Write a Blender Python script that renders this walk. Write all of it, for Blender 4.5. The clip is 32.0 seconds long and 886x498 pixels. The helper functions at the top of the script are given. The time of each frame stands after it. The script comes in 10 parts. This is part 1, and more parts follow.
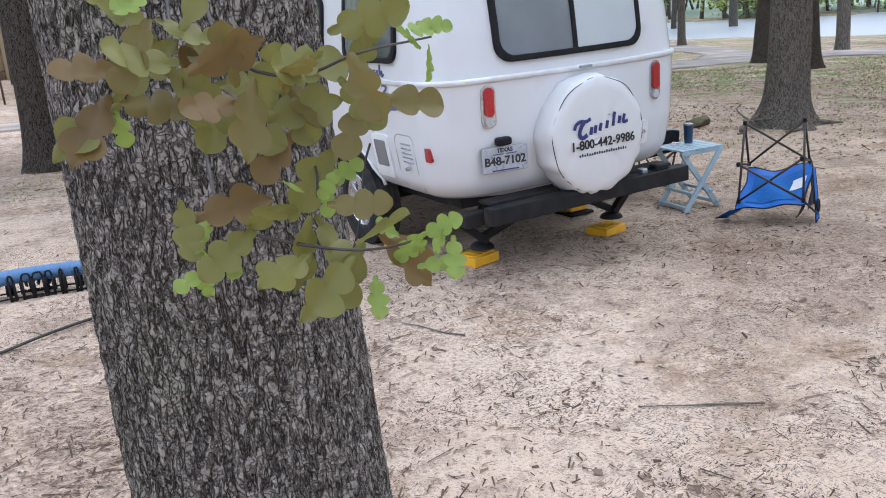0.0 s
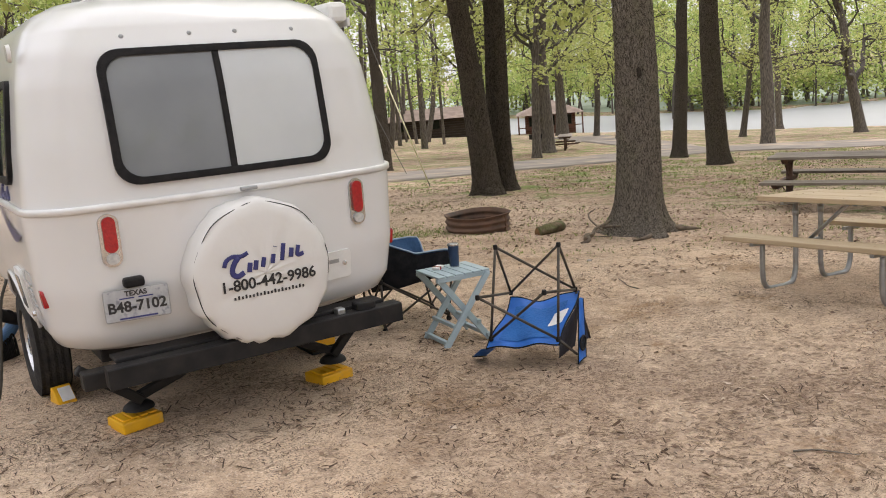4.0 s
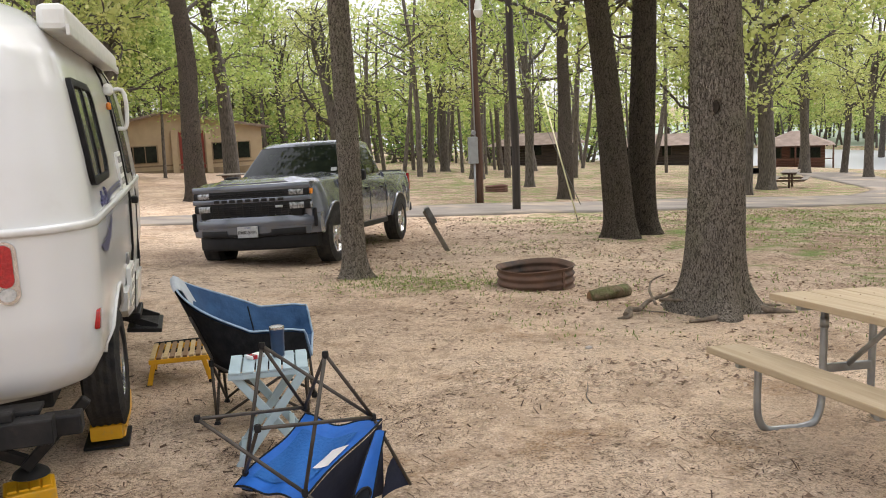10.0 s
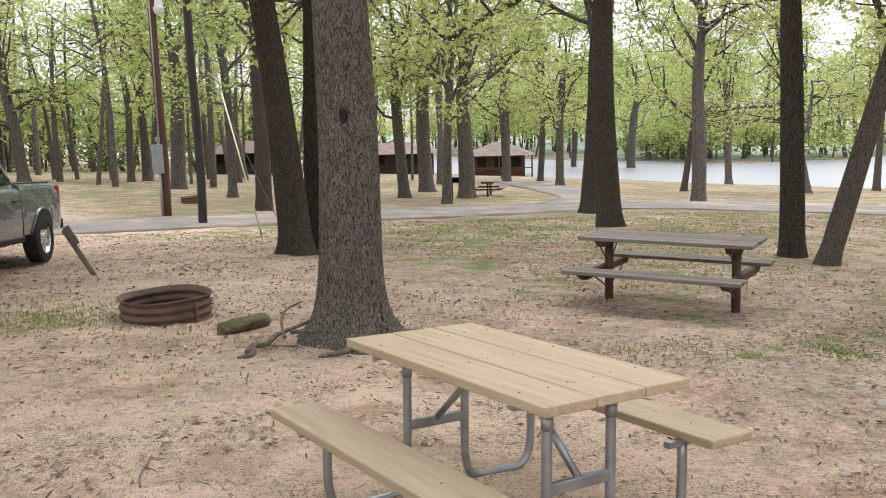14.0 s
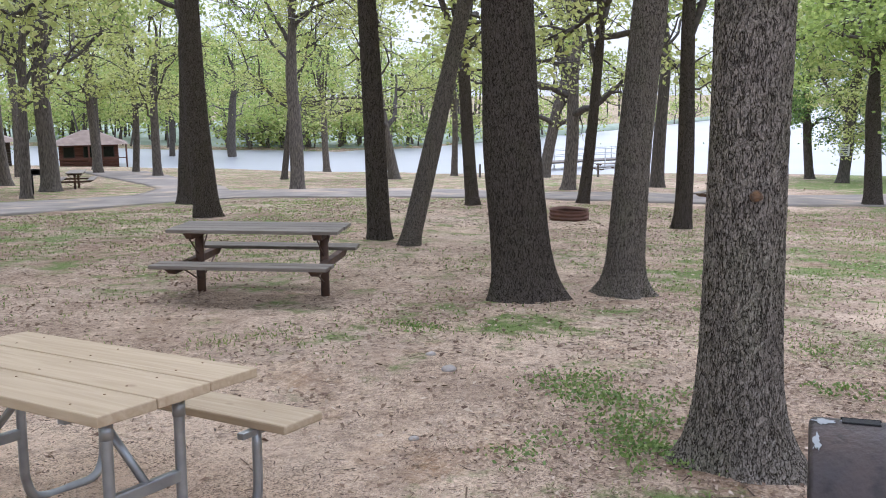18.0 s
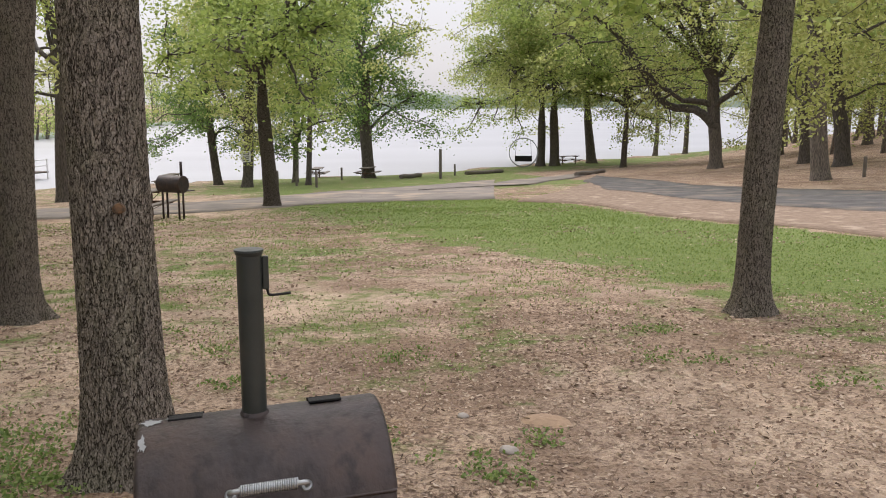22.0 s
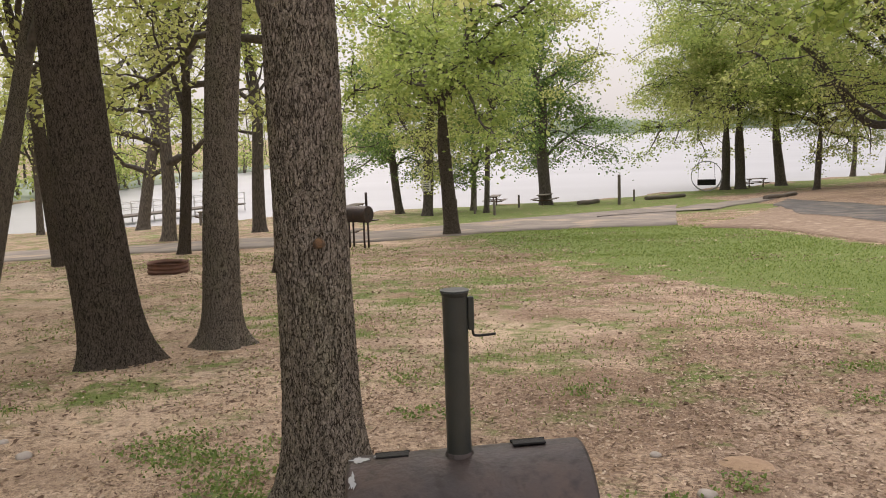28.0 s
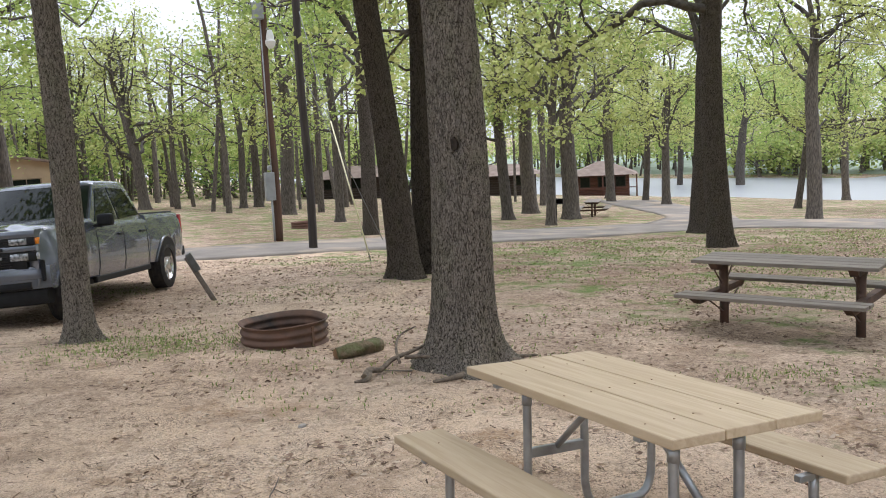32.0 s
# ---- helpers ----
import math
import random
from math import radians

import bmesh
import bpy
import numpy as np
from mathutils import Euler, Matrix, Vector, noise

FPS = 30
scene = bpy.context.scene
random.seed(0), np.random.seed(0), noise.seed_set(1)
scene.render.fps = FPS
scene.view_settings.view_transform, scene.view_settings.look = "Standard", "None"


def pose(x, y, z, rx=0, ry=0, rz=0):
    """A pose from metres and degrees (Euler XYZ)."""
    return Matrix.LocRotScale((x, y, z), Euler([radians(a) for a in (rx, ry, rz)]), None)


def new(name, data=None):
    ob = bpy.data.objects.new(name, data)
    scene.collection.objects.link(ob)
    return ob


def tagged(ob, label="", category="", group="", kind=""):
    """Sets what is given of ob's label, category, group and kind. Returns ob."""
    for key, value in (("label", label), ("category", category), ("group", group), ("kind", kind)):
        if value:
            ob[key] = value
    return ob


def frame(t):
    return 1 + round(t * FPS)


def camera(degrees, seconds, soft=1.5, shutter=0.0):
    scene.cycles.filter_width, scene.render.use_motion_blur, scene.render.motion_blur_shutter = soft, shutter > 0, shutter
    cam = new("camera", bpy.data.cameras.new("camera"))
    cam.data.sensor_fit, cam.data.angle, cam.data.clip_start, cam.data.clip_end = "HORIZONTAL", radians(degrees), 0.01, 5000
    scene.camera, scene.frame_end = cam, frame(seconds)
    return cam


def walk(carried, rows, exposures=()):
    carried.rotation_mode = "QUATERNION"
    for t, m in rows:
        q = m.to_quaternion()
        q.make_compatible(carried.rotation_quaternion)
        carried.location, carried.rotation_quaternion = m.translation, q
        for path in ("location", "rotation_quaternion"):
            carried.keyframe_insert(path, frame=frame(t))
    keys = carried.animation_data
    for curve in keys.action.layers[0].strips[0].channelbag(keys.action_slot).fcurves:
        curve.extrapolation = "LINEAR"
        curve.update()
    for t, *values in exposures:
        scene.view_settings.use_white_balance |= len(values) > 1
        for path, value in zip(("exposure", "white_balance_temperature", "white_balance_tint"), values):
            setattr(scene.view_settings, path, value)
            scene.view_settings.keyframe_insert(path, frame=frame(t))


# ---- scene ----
cam = camera(53.4, 32.0, soft=1.0)
METRES, EYE, TILT, LEAN, TURN = 8.42, 1.56, -2.263, 2.464, -32.2
ROWS = [
    (0.0, 0.0, 0.0, 0.0, -0.61, -14.19, 2.42),
    (0.5, 0.0241, 0.0186, 0.0011, -4.94, -13.45, 1.62),
    (1.0, 0.057, 0.0322, 0.0041, -5.08, -12.89, 1.3),
    (1.5, 0.0885, 0.0282, 0.0053, -2.68, -12.99, 2.35),
    (2.0, 0.1104, 0.0366, 0.01, -7.75, -7.87, 4.2),
    (2.5, 0.1273, 0.0691, 0.0105, -8.96, -7.0, 3.28),
    (4.5, 0.2346, 0.1428, 0.0041, -1.13, -8.89, 2.45),
    (5.0, 0.2625, 0.1568, 0.0044, -0.64, -8.66, 2.84),
    (5.5, 0.276, 0.1855, 0.0057, 0.53, -8.78, 2.86),
    (6.0, 0.298, 0.2029, 0.0064, 1.9, -9.18, 2.96),
    (6.5, 0.3333, 0.2091, 0.0083, 4.34, -8.76, 2.97),
    (7.0, 0.3508, 0.2295, 0.008, 4.51, -8.74, 2.84),
    (7.5, 0.3616, 0.2574, 0.0102, 5.36, -8.74, 2.41),
    (8.0, 0.3868, 0.2688, 0.0111, 7.75, -8.25, 1.7),
    (8.5, 0.4192, 0.2815, 0.0131, 8.51, -7.39, 1.21),
    (9.0, 0.4316, 0.3082, 0.0111, 8.86, -7.41, 0.98),
    (9.5, 0.4528, 0.3402, 0.0141, 9.31, -7.34, 0.93),
    (10.0, 0.483, 0.3532, 0.017, 13.44, -7.03, -0.27),
    (10.5, 0.4946, 0.3786, 0.015, 13.6, -7.11, -0.46),
    (11.0, 0.5011, 0.4124, 0.0166, 14.25, -7.04, -0.7),
    (11.5, 0.5269, 0.4304, 0.0189, 16.93, -7.36, -0.96),
    (12.0, 0.5448, 0.4459, 0.02, 18.36, -6.87, -0.62),
    (12.5, 0.5494, 0.4696, 0.0179, 17.5, -6.96, -0.76),
    (13.0, 0.5569, 0.4913, 0.0173, 13.62, -8.05, -0.98),
    (13.5, 0.5696, 0.4902, 0.0197, 6.71, -8.31, -1.18),
    (14.0, 0.5824, 0.4907, 0.0215, -4.14, -6.35, -0.75),
    (14.5, 0.5865, 0.4892, 0.0225, -9.14, -5.44, -0.39),
    (15.0, 0.5906, 0.4862, 0.0228, -11.86, -5.18, -0.12),
    (15.5, 0.5958, 0.486, 0.0236, -16.22, -4.96, 0.48),
    (17.5, 0.6037, 0.489, 0.0232, -27.75, -6.39, -0.6),
    (18.0, 0.6047, 0.4884, 0.0227, -29.41, -6.75, -0.67),
    (18.5, 0.6041, 0.4877, 0.0229, -30.04, -6.85, -0.66),
    (19.0, 0.6052, 0.4845, 0.0235, -30.62, -6.88, -0.33),
    (19.5, 0.6078, 0.4805, 0.0241, -35.0, -6.33, 0.29),
    (20.0, 0.6111, 0.4763, 0.0241, -40.02, -6.36, 0.46),
    (20.5, 0.6151, 0.4728, 0.024, -44.98, -6.79, 0.65),
    (21.0, 0.617, 0.4693, 0.0243, -52.17, -6.61, 0.82),
    (21.5, 0.6184, 0.4644, 0.0247, -59.1, -6.22, 0.78),
    (22.0, 0.6227, 0.4622, 0.0242, -66.01, -6.29, 1.14),
    (22.5, 0.6265, 0.4568, 0.024, -73.84, -6.6, 1.83),
    (23.0, 0.6285, 0.4519, 0.0242, -79.57, -6.71, 2.31),
    (23.5, 0.6294, 0.4484, 0.0259, -82.81, -6.32, 3.12),
    (24.0, 0.6311, 0.446, 0.027, -84.67, -6.12, 3.78),
    (24.5, 0.6314, 0.4461, 0.0282, -85.2, -5.61, 3.86),
    (26.5, 0.6303, 0.4646, 0.0278, -70.36, -4.64, 2.18),
    (27.0, 0.6295, 0.4673, 0.0281, -65.14, -4.49, 2.09),
    (27.5, 0.6247, 0.4677, 0.0286, -59.66, -3.83, 2.18),
    (28.0, 0.6229, 0.4721, 0.0281, -54.64, -4.22, 2.32),
    (28.5, 0.6188, 0.4765, 0.0282, -48.83, -4.36, 1.86),
    (29.0, 0.6128, 0.4794, 0.0279, -41.03, -4.56, 1.13),
    (29.5, 0.6066, 0.4838, 0.0262, -32.73, -5.27, 0.99),
    (30.0, 0.5963, 0.4879, 0.0273, -22.85, -5.01, 0.78),
    (30.5, 0.5885, 0.4886, 0.0263, -14.77, -5.22, 0.23),
    (31.0, 0.5806, 0.4847, 0.0272, -7.42, -4.92, -0.13),
    (31.5, 0.5755, 0.4834, 0.0273, -0.93, -4.82, 0.28),
    (32.0, 0.5728, 0.4836, 0.0271, 2.42, -4.99, 0.46),
]
walk(cam, [(t, pose(0, 0, EYE, TILT, LEAN, TURN) @ pose(METRES * x, METRES * y, METRES * z, 90 + pitch, roll, yaw)) for t, x, y, z, yaw, pitch, roll in ROWS],
     [(0.0, 0.93, 5450, 15), (1.0, 0.80, 5450, 13), (2.0, 0.7, 6400, 17), (4.5, 0.80, 6900, 16), (6.0, 0.88, 6900, 16), (9.0, 0.90, 6800, 15), (12.0, 1.18, 6700, 15), (13.0, 1.14, 6700, 16), (15.0, 0.87, 5950, 16), (19.0, 0.82, 5650, 18), (21.0, 0.60, 6650, 17), (22.0, 0.48, 6800, 17), (24.0, 0.38, 7150, 18), (27.0, 0.37, 7200, 18), (28.0, 0.45, 7300, 19), (29.0, 0.58, 7400, 20), (30.0, 0.77, 7450, 21), (31.0, 0.86, 6000, 15), (32.0, 0.84, 6100, 14)])

# ---- light ----
world = bpy.data.worlds.new("overcast_sky")
scene.world = world
world.use_nodes = True
wn, wl = world.node_tree.nodes, world.node_tree.links
sky = wn.new("ShaderNodeTexSky")
sky.sky_type = "NISHITA"
sky.sun_disc = False
sky.sun_elevation, sky.sun_rotation = radians(50), radians(72)
sky.dust_density, sky.air_density, sky.ozone_density = 2.0, 1.0, 1.0
cloud = wn.new("ShaderNodeMix")
cloud.data_type = "RGBA"
cloud.inputs[0].default_value = 0.85
cloud.inputs[7].default_value = (6.85, 7.2, 7.7, 1)
wl.new(sky.outputs[0], cloud.inputs[6])
# an overcast sky is brightest overhead and dimmer towards the horizon
compass, rise, height, dome = wn.new("ShaderNodeTexCoord"), wn.new("ShaderNodeSeparateXYZ"), wn.new("ShaderNodeMapRange"), wn.new("ShaderNodeVectorMath")
height.inputs[3].default_value, height.inputs[4].default_value = 0.50, 1.30
dome.operation = "SCALE"
wl.new(compass.outputs["Generated"], rise.inputs[0])
wl.new(rise.outputs["Z"], height.inputs[0])
wl.new(cloud.outputs[2], dome.inputs[0])
wl.new(height.outputs[0], dome.inputs[3])
wl.new(dome.outputs[0], wn["Background"].inputs[0])
wn["Background"].inputs[1].default_value = 0.15
sun = new("sun", bpy.data.lights.new("sun", "SUN"))
sun.data.energy, sun.data.angle, sun.data.color = 1.5, radians(50), (1.0, 0.97, 0.93)
sun.matrix_basis = pose(0, 0, 30, 40, 0, 108)

# ---- small helpers ----
def vnoise(p, seed=0):
    """Smooth value noise in -1..1 for an array of points (n, 3)."""
    p = np.asarray(p, float)
    i = np.floor(p).astype(np.int64)
    f = p - i
    f = f * f * (3 - 2 * f)

    def lattice(a, b, c):
        h = (a * 374761393 + b * 668265263 + c * 2147483647 + seed * 144665) & 0xFFFFFFFF
        h = ((h ^ (h >> 13)) * 1274126177) & 0xFFFFFFFF
        return ((h ^ (h >> 16)) & 0xFFFF) / 32767.5 - 1.0

    out = 0
    for a in (0, 1):
        for b in (0, 1):
            for c in (0, 1):
                w = (f[:, 0] if a else 1 - f[:, 0]) * (f[:, 1] if b else 1 - f[:, 1]) * (f[:, 2] if c else 1 - f[:, 2])
                out = out + w * lattice(i[:, 0] + a, i[:, 1] + b, i[:, 2] + c)
    return out


def mesh_from(name, verts, faces, smooth=True):
    me = bpy.data.meshes.new(name)
    me.from_pydata([tuple(v) for v in verts], [], [tuple(f) for f in faces])
    if smooth:
        me.polygons.foreach_set("use_smooth", [True] * len(me.polygons))
    me.update()
    return me


def quads_mesh(name, verts, n):
    """n separate quads from an (n*4, 3) array, quickly."""
    me = bpy.data.meshes.new(name)
    me.vertices.add(n * 4)
    me.loops.add(n * 4)
    me.polygons.add(n)
    me.vertices.foreach_set("co", np.asarray(verts, np.float32).ravel())
    me.loops.foreach_set("vertex_index", np.arange(n * 4, dtype=np.int32))
    me.polygons.foreach_set("loop_start", np.arange(0, n * 4, 4, dtype=np.int32))
    me.update(calc_edges=True)
    return me


def grid_mesh(name, pts, closed=False):
    """Quads over an (rows, cols, 3) array; closed joins the last column to the first."""
    r, c = pts.shape[:2]
    idx = np.arange(r * c).reshape(r, c)
    nxt = np.roll(idx, -1, 1)
    if not closed:
        a, b, cc, d = idx[:-1, :-1], idx[:-1, 1:], idx[1:, 1:], idx[1:, :-1]
    else:
        a, b, cc, d = idx[:-1], nxt[:-1], nxt[1:], idx[1:]
    return mesh_from(name, pts.reshape(-1, 3), np.stack([a.ravel(), b.ravel(), cc.ravel(), d.ravel()], 1).tolist())


def dress(me, *materials):
    for m in materials:
        me.materials.append(m)
    return me


def part(name, me, material, parent, label=""):
    """One mesh object under a thing or under a part. me: a mesh or a bmesh."""
    if isinstance(me, bmesh.types.BMesh):
        bm, me = me, bpy.data.meshes.new(name)
        bm.to_mesh(me)
        bm.free()
    if material is not None and not me.materials:
        me.materials.append(material)
    ob = new(name, me)
    ob.parent = parent
    return tagged(ob, label) if label else ob


def thing(name, m, label, category, group="", kind=""):
    ob = new(name)
    ob.matrix_basis = m
    return tagged(ob, label, category, group, kind)


# ---- materials ----
def material(name, colour, rough=0.7, metal=0.0, colour2=None, scale=8.0, detail=4.0, bump=0.0, bump_scale=None, stretch=(1, 1, 1),
             spots=None, spot_scale=3.0, spot_at=(0.55, 0.7), coords="Object", random=0.0, coat=0.0):
    """A principled material whose colour wanders between two values at one scale, with patches of a third at another, and a fine relief."""
    m = bpy.data.materials.new(name)
    m.use_nodes = True
    n, l = m.node_tree.nodes, m.node_tree.links
    p = n["Principled BSDF"]
    p.inputs["Roughness"].default_value, p.inputs["Metallic"].default_value = rough, metal
    p.inputs["Coat Weight"].default_value = coat
    tc, mp = n.new("ShaderNodeTexCoord"), n.new("ShaderNodeMapping")
    mp.inputs["Scale"].default_value = stretch
    l.new(tc.outputs[coords], mp.inputs[0])
    tex = n.new("ShaderNodeTexNoise")
    tex.inputs["Scale"].default_value, tex.inputs["Detail"].default_value = scale, detail
    l.new(mp.outputs[0], tex.inputs[0])
    c2 = colour2 or tuple(0.8 * v for v in colour)
    mix = n.new("ShaderNodeMix")
    mix.data_type = "RGBA"
    mix.inputs[6].default_value, mix.inputs[7].default_value = (*colour, 1), (*c2, 1)
    ramp = n.new("ShaderNodeMapRange")
    ramp.inputs[1].default_value, ramp.inputs[2].default_value = 0.35, 0.65
    l.new(tex.outputs[0], ramp.inputs[0])
    l.new(ramp.outputs[0], mix.inputs[0])
    out = mix.outputs[2]
    if spots:
        t2, r2, m2 = n.new("ShaderNodeTexNoise"), n.new("ShaderNodeMapRange"), n.new("ShaderNodeMix")
        t2.inputs["Scale"].default_value, t2.inputs["Detail"].default_value = spot_scale, 6
        r2.inputs[1].default_value, r2.inputs[2].default_value = spot_at
        m2.data_type = "RGBA"
        m2.inputs[7].default_value = (*spots, 1)
        l.new(mp.outputs[0], t2.inputs[0])
        l.new(t2.outputs[0], r2.inputs[0])
        l.new(r2.outputs[0], m2.inputs[0])
        l.new(out, m2.inputs[6])
        out = m2.outputs[2]
    if random:
        info, hsv, rr = n.new("ShaderNodeObjectInfo"), n.new("ShaderNodeHueSaturation"), n.new("ShaderNodeMapRange")
        rr.inputs[3].default_value, rr.inputs[4].default_value = 1 - random, 1 + random
        l.new(info.outputs["Random"], rr.inputs[0])
        l.new(rr.outputs[0], hsv.inputs["Value"])
        l.new(out, hsv.inputs["Color"])
        out = hsv.outputs[0]
    l.new(out, p.inputs["Base Color"])
    if bump:
        t3, b = n.new("ShaderNodeTexNoise"), n.new("ShaderNodeBump")
        t3.inputs["Scale"].default_value, t3.inputs["Detail"].default_value = bump_scale or scale * 4, 5
        b.inputs["Strength"].default_value, b.inputs["Distance"].default_value = bump, 0.02
        l.new(mp.outputs[0], t3.inputs[0])
        l.new(t3.outputs[0], b.inputs["Height"])
        l.new(b.outputs[0], p.inputs["Normal"])
    return m


def bark_material(name, ridge, furrow, lichen, scale=1.0):
    """Bark in long braided plates with narrow dark furrows, cross cracks and faint lichen."""
    m = bpy.data.materials.new(name)
    m.use_nodes = True
    n, l = m.node_tree.nodes, m.node_tree.links
    p = n["Principled BSDF"]
    p.inputs["Roughness"].default_value = 0.92
    p.inputs["Specular IOR Level"].default_value = 0.05
    tc = n.new("ShaderNodeTexCoord")

    def tex(freq, squash, detail, rough=0.55):
        mp, t = n.new("ShaderNodeMapping"), n.new("ShaderNodeTexNoise")
        mp.inputs["Scale"].default_value = (freq, freq, freq * squash)
        l.new(tc.outputs["Object"], mp.inputs[0])
        t.inputs["Scale"].default_value, t.inputs["Detail"].default_value, t.inputs["Roughness"].default_value = 1.0, detail, rough
        t.inputs["Distortion"].default_value = 0.25
        l.new(mp.outputs[0], t.inputs[0])
        return t.outputs[0]

    def ridged(v, width):
        s, b, r = n.new("ShaderNodeMath"), n.new("ShaderNodeMath"), n.new("ShaderNodeMapRange")
        s.operation, b.operation = "SUBTRACT", "ABSOLUTE"
        s.inputs[1].default_value = 0.5
        r.inputs[2].default_value = width
        l.new(v, s.inputs[0])
        l.new(s.outputs[0], b.inputs[0])
        l.new(b.outputs[0], r.inputs[0])
        return r.outputs[0]

    def calc(op, u, v, w=None):
        q = n.new("ShaderNodeMath")
        q.operation = op
        for k, z in enumerate((u, v, w)):
            if z is None:
                continue
            if isinstance(z, float):
                q.inputs[k].default_value = z
            else:
                l.new(z, q.inputs[k])
        return q.outputs[0]

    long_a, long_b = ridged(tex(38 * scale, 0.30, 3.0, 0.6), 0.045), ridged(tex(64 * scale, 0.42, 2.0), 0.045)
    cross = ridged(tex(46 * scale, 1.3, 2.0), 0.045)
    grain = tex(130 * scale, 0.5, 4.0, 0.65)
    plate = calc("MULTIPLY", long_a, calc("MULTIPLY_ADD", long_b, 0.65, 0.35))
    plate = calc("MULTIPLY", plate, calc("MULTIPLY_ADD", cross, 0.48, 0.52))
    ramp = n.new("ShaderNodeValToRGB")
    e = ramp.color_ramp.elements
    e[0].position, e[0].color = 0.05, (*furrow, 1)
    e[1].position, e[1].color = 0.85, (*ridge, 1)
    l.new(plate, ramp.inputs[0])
    mul = n.new("ShaderNodeMix")
    mul.data_type, mul.blend_type = "RGBA", "MULTIPLY"
    mul.inputs[0].default_value = 0.9
    fr = n.new("ShaderNodeValToRGB")
    fr.color_ramp.elements[0].position, fr.color_ramp.elements[0].color = 0.30, (0.50, 0.48, 0.46, 1)
    fr.color_ramp.elements[1].position, fr.color_ramp.elements[1].color = 0.66, (1.15, 1.13, 1.10, 1)
    l.new(grain, fr.inputs[0])
    l.new(ramp.outputs[0], mul.inputs[6])
    l.new(fr.outputs[0], mul.inputs[7])
    patch, pr, pm = tex(3.2, 0.6, 7.0), n.new("ShaderNodeMapRange"), n.new("ShaderNodeMix")
    pr.inputs[1].default_value, pr.inputs[2].default_value, pr.inputs[4].default_value = 0.50, 0.75, 0.6
    l.new(patch, pr.inputs[0])
    pm.data_type, pm.blend_type = "RGBA", "MULTIPLY"
    pm.inputs[7].default_value = (*lichen, 1)
    l.new(pr.outputs[0], pm.inputs[0])
    l.new(mul.outputs[2], pm.inputs[6])
    info, hsv, rr = n.new("ShaderNodeObjectInfo"), n.new("ShaderNodeHueSaturation"), n.new("ShaderNodeMapRange")
    rr.inputs[3].default_value, rr.inputs[4].default_value = 0.85, 1.15
    l.new(info.outputs["Random"], rr.inputs[0])
    l.new(rr.outputs[0], hsv.inputs["Value"])
    l.new(pm.outputs[2], hsv.inputs["Color"])
    l.new(hsv.outputs[0], p.inputs["Base Color"])
    b = n.new("ShaderNodeBump")
    b.inputs["Strength"].default_value, b.inputs["Distance"].default_value = 1.0, 0.014
    l.new(calc("MULTIPLY_ADD", grain, 0.3, plate), b.inputs["Height"])
    l.new(b.outputs[0], p.inputs["Normal"])
    return m


def leaf_material(name, low, mid, high, glow=0.45, rough=0.55):
    """Thin leaves: colour differs from leaf to leaf, light shines through."""
    m = bpy.data.materials.new(name)
    m.use_nodes = True
    n, l = m.node_tree.nodes, m.node_tree.links
    p = n["Principled BSDF"]
    p.inputs["Roughness"].default_value = rough
    geo, ramp = n.new("ShaderNodeNewGeometry"), n.new("ShaderNodeValToRGB")
    e = ramp.color_ramp.elements
    e[0].color, e[1].color = (*low, 1), (*high, 1)
    k = e.new(0.5)
    k.color = (*mid, 1)
    l.new(geo.outputs["Random Per Island"], ramp.inputs[0])
    l.new(ramp.outputs[0], p.inputs["Base Color"])
    tr, mix = n.new("ShaderNodeBsdfTranslucent"), n.new("ShaderNodeMixShader")
    l.new(ramp.outputs[0], tr.inputs["Color"])
    mix.inputs[0].default_value = glow
    l.new(p.outputs[0], mix.inputs[1])
    l.new(tr.outputs[0], mix.inputs[2])
    l.new(mix.outputs[0], n["Material Output"].inputs["Surface"])
    return m


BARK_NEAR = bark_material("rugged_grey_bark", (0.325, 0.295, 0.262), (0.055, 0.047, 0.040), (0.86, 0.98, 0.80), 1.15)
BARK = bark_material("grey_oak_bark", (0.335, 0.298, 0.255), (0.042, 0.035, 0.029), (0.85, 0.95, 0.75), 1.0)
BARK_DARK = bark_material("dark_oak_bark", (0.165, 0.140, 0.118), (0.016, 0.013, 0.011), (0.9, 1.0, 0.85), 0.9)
BARK_FAR = material("far_bark", (0.150, 0.127, 0.106), 0.9, colour2=(0.050, 0.041, 0.034), scale=9, stretch=(3, 3, 0.6), bump=0.6, random=0.3)
LIMB = material("limb_bark", (0.11, 0.095, 0.08), 0.9, colour2=(0.05, 0.042, 0.036), scale=9, bump=0.5)
LEAF = leaf_material("spring_oak_leaves", (0.30, 0.33, 0.10), (0.44, 0.49, 0.155), (0.57, 0.58, 0.24), 0.5)
LEAF_GREEN = leaf_material("green_oak_leaves", (0.20, 0.275, 0.07), (0.32, 0.42, 0.11), (0.46, 0.53, 0.17), 0.5)
LEAF_DEEP = leaf_material("deep_green_leaves", (0.09, 0.17, 0.045), (0.16, 0.27, 0.07), (0.25, 0.36, 0.10), 0.5)
LITTER = leaf_material("dry_leaf_litter", (0.12, 0.072, 0.048), (0.265, 0.175, 0.118), (0.55, 0.44, 0.335), glow=0.05, rough=0.85)
TWIG = leaf_material("dead_twigs", (0.050, 0.030, 0.018), (0.115, 0.070, 0.044), (0.27, 0.185, 0.118), glow=0.0, rough=0.95)
GRASS = leaf_material("grass_blades", (0.13, 0.20, 0.045), (0.21, 0.30, 0.07), (0.33, 0.38, 0.12), glow=0.35)
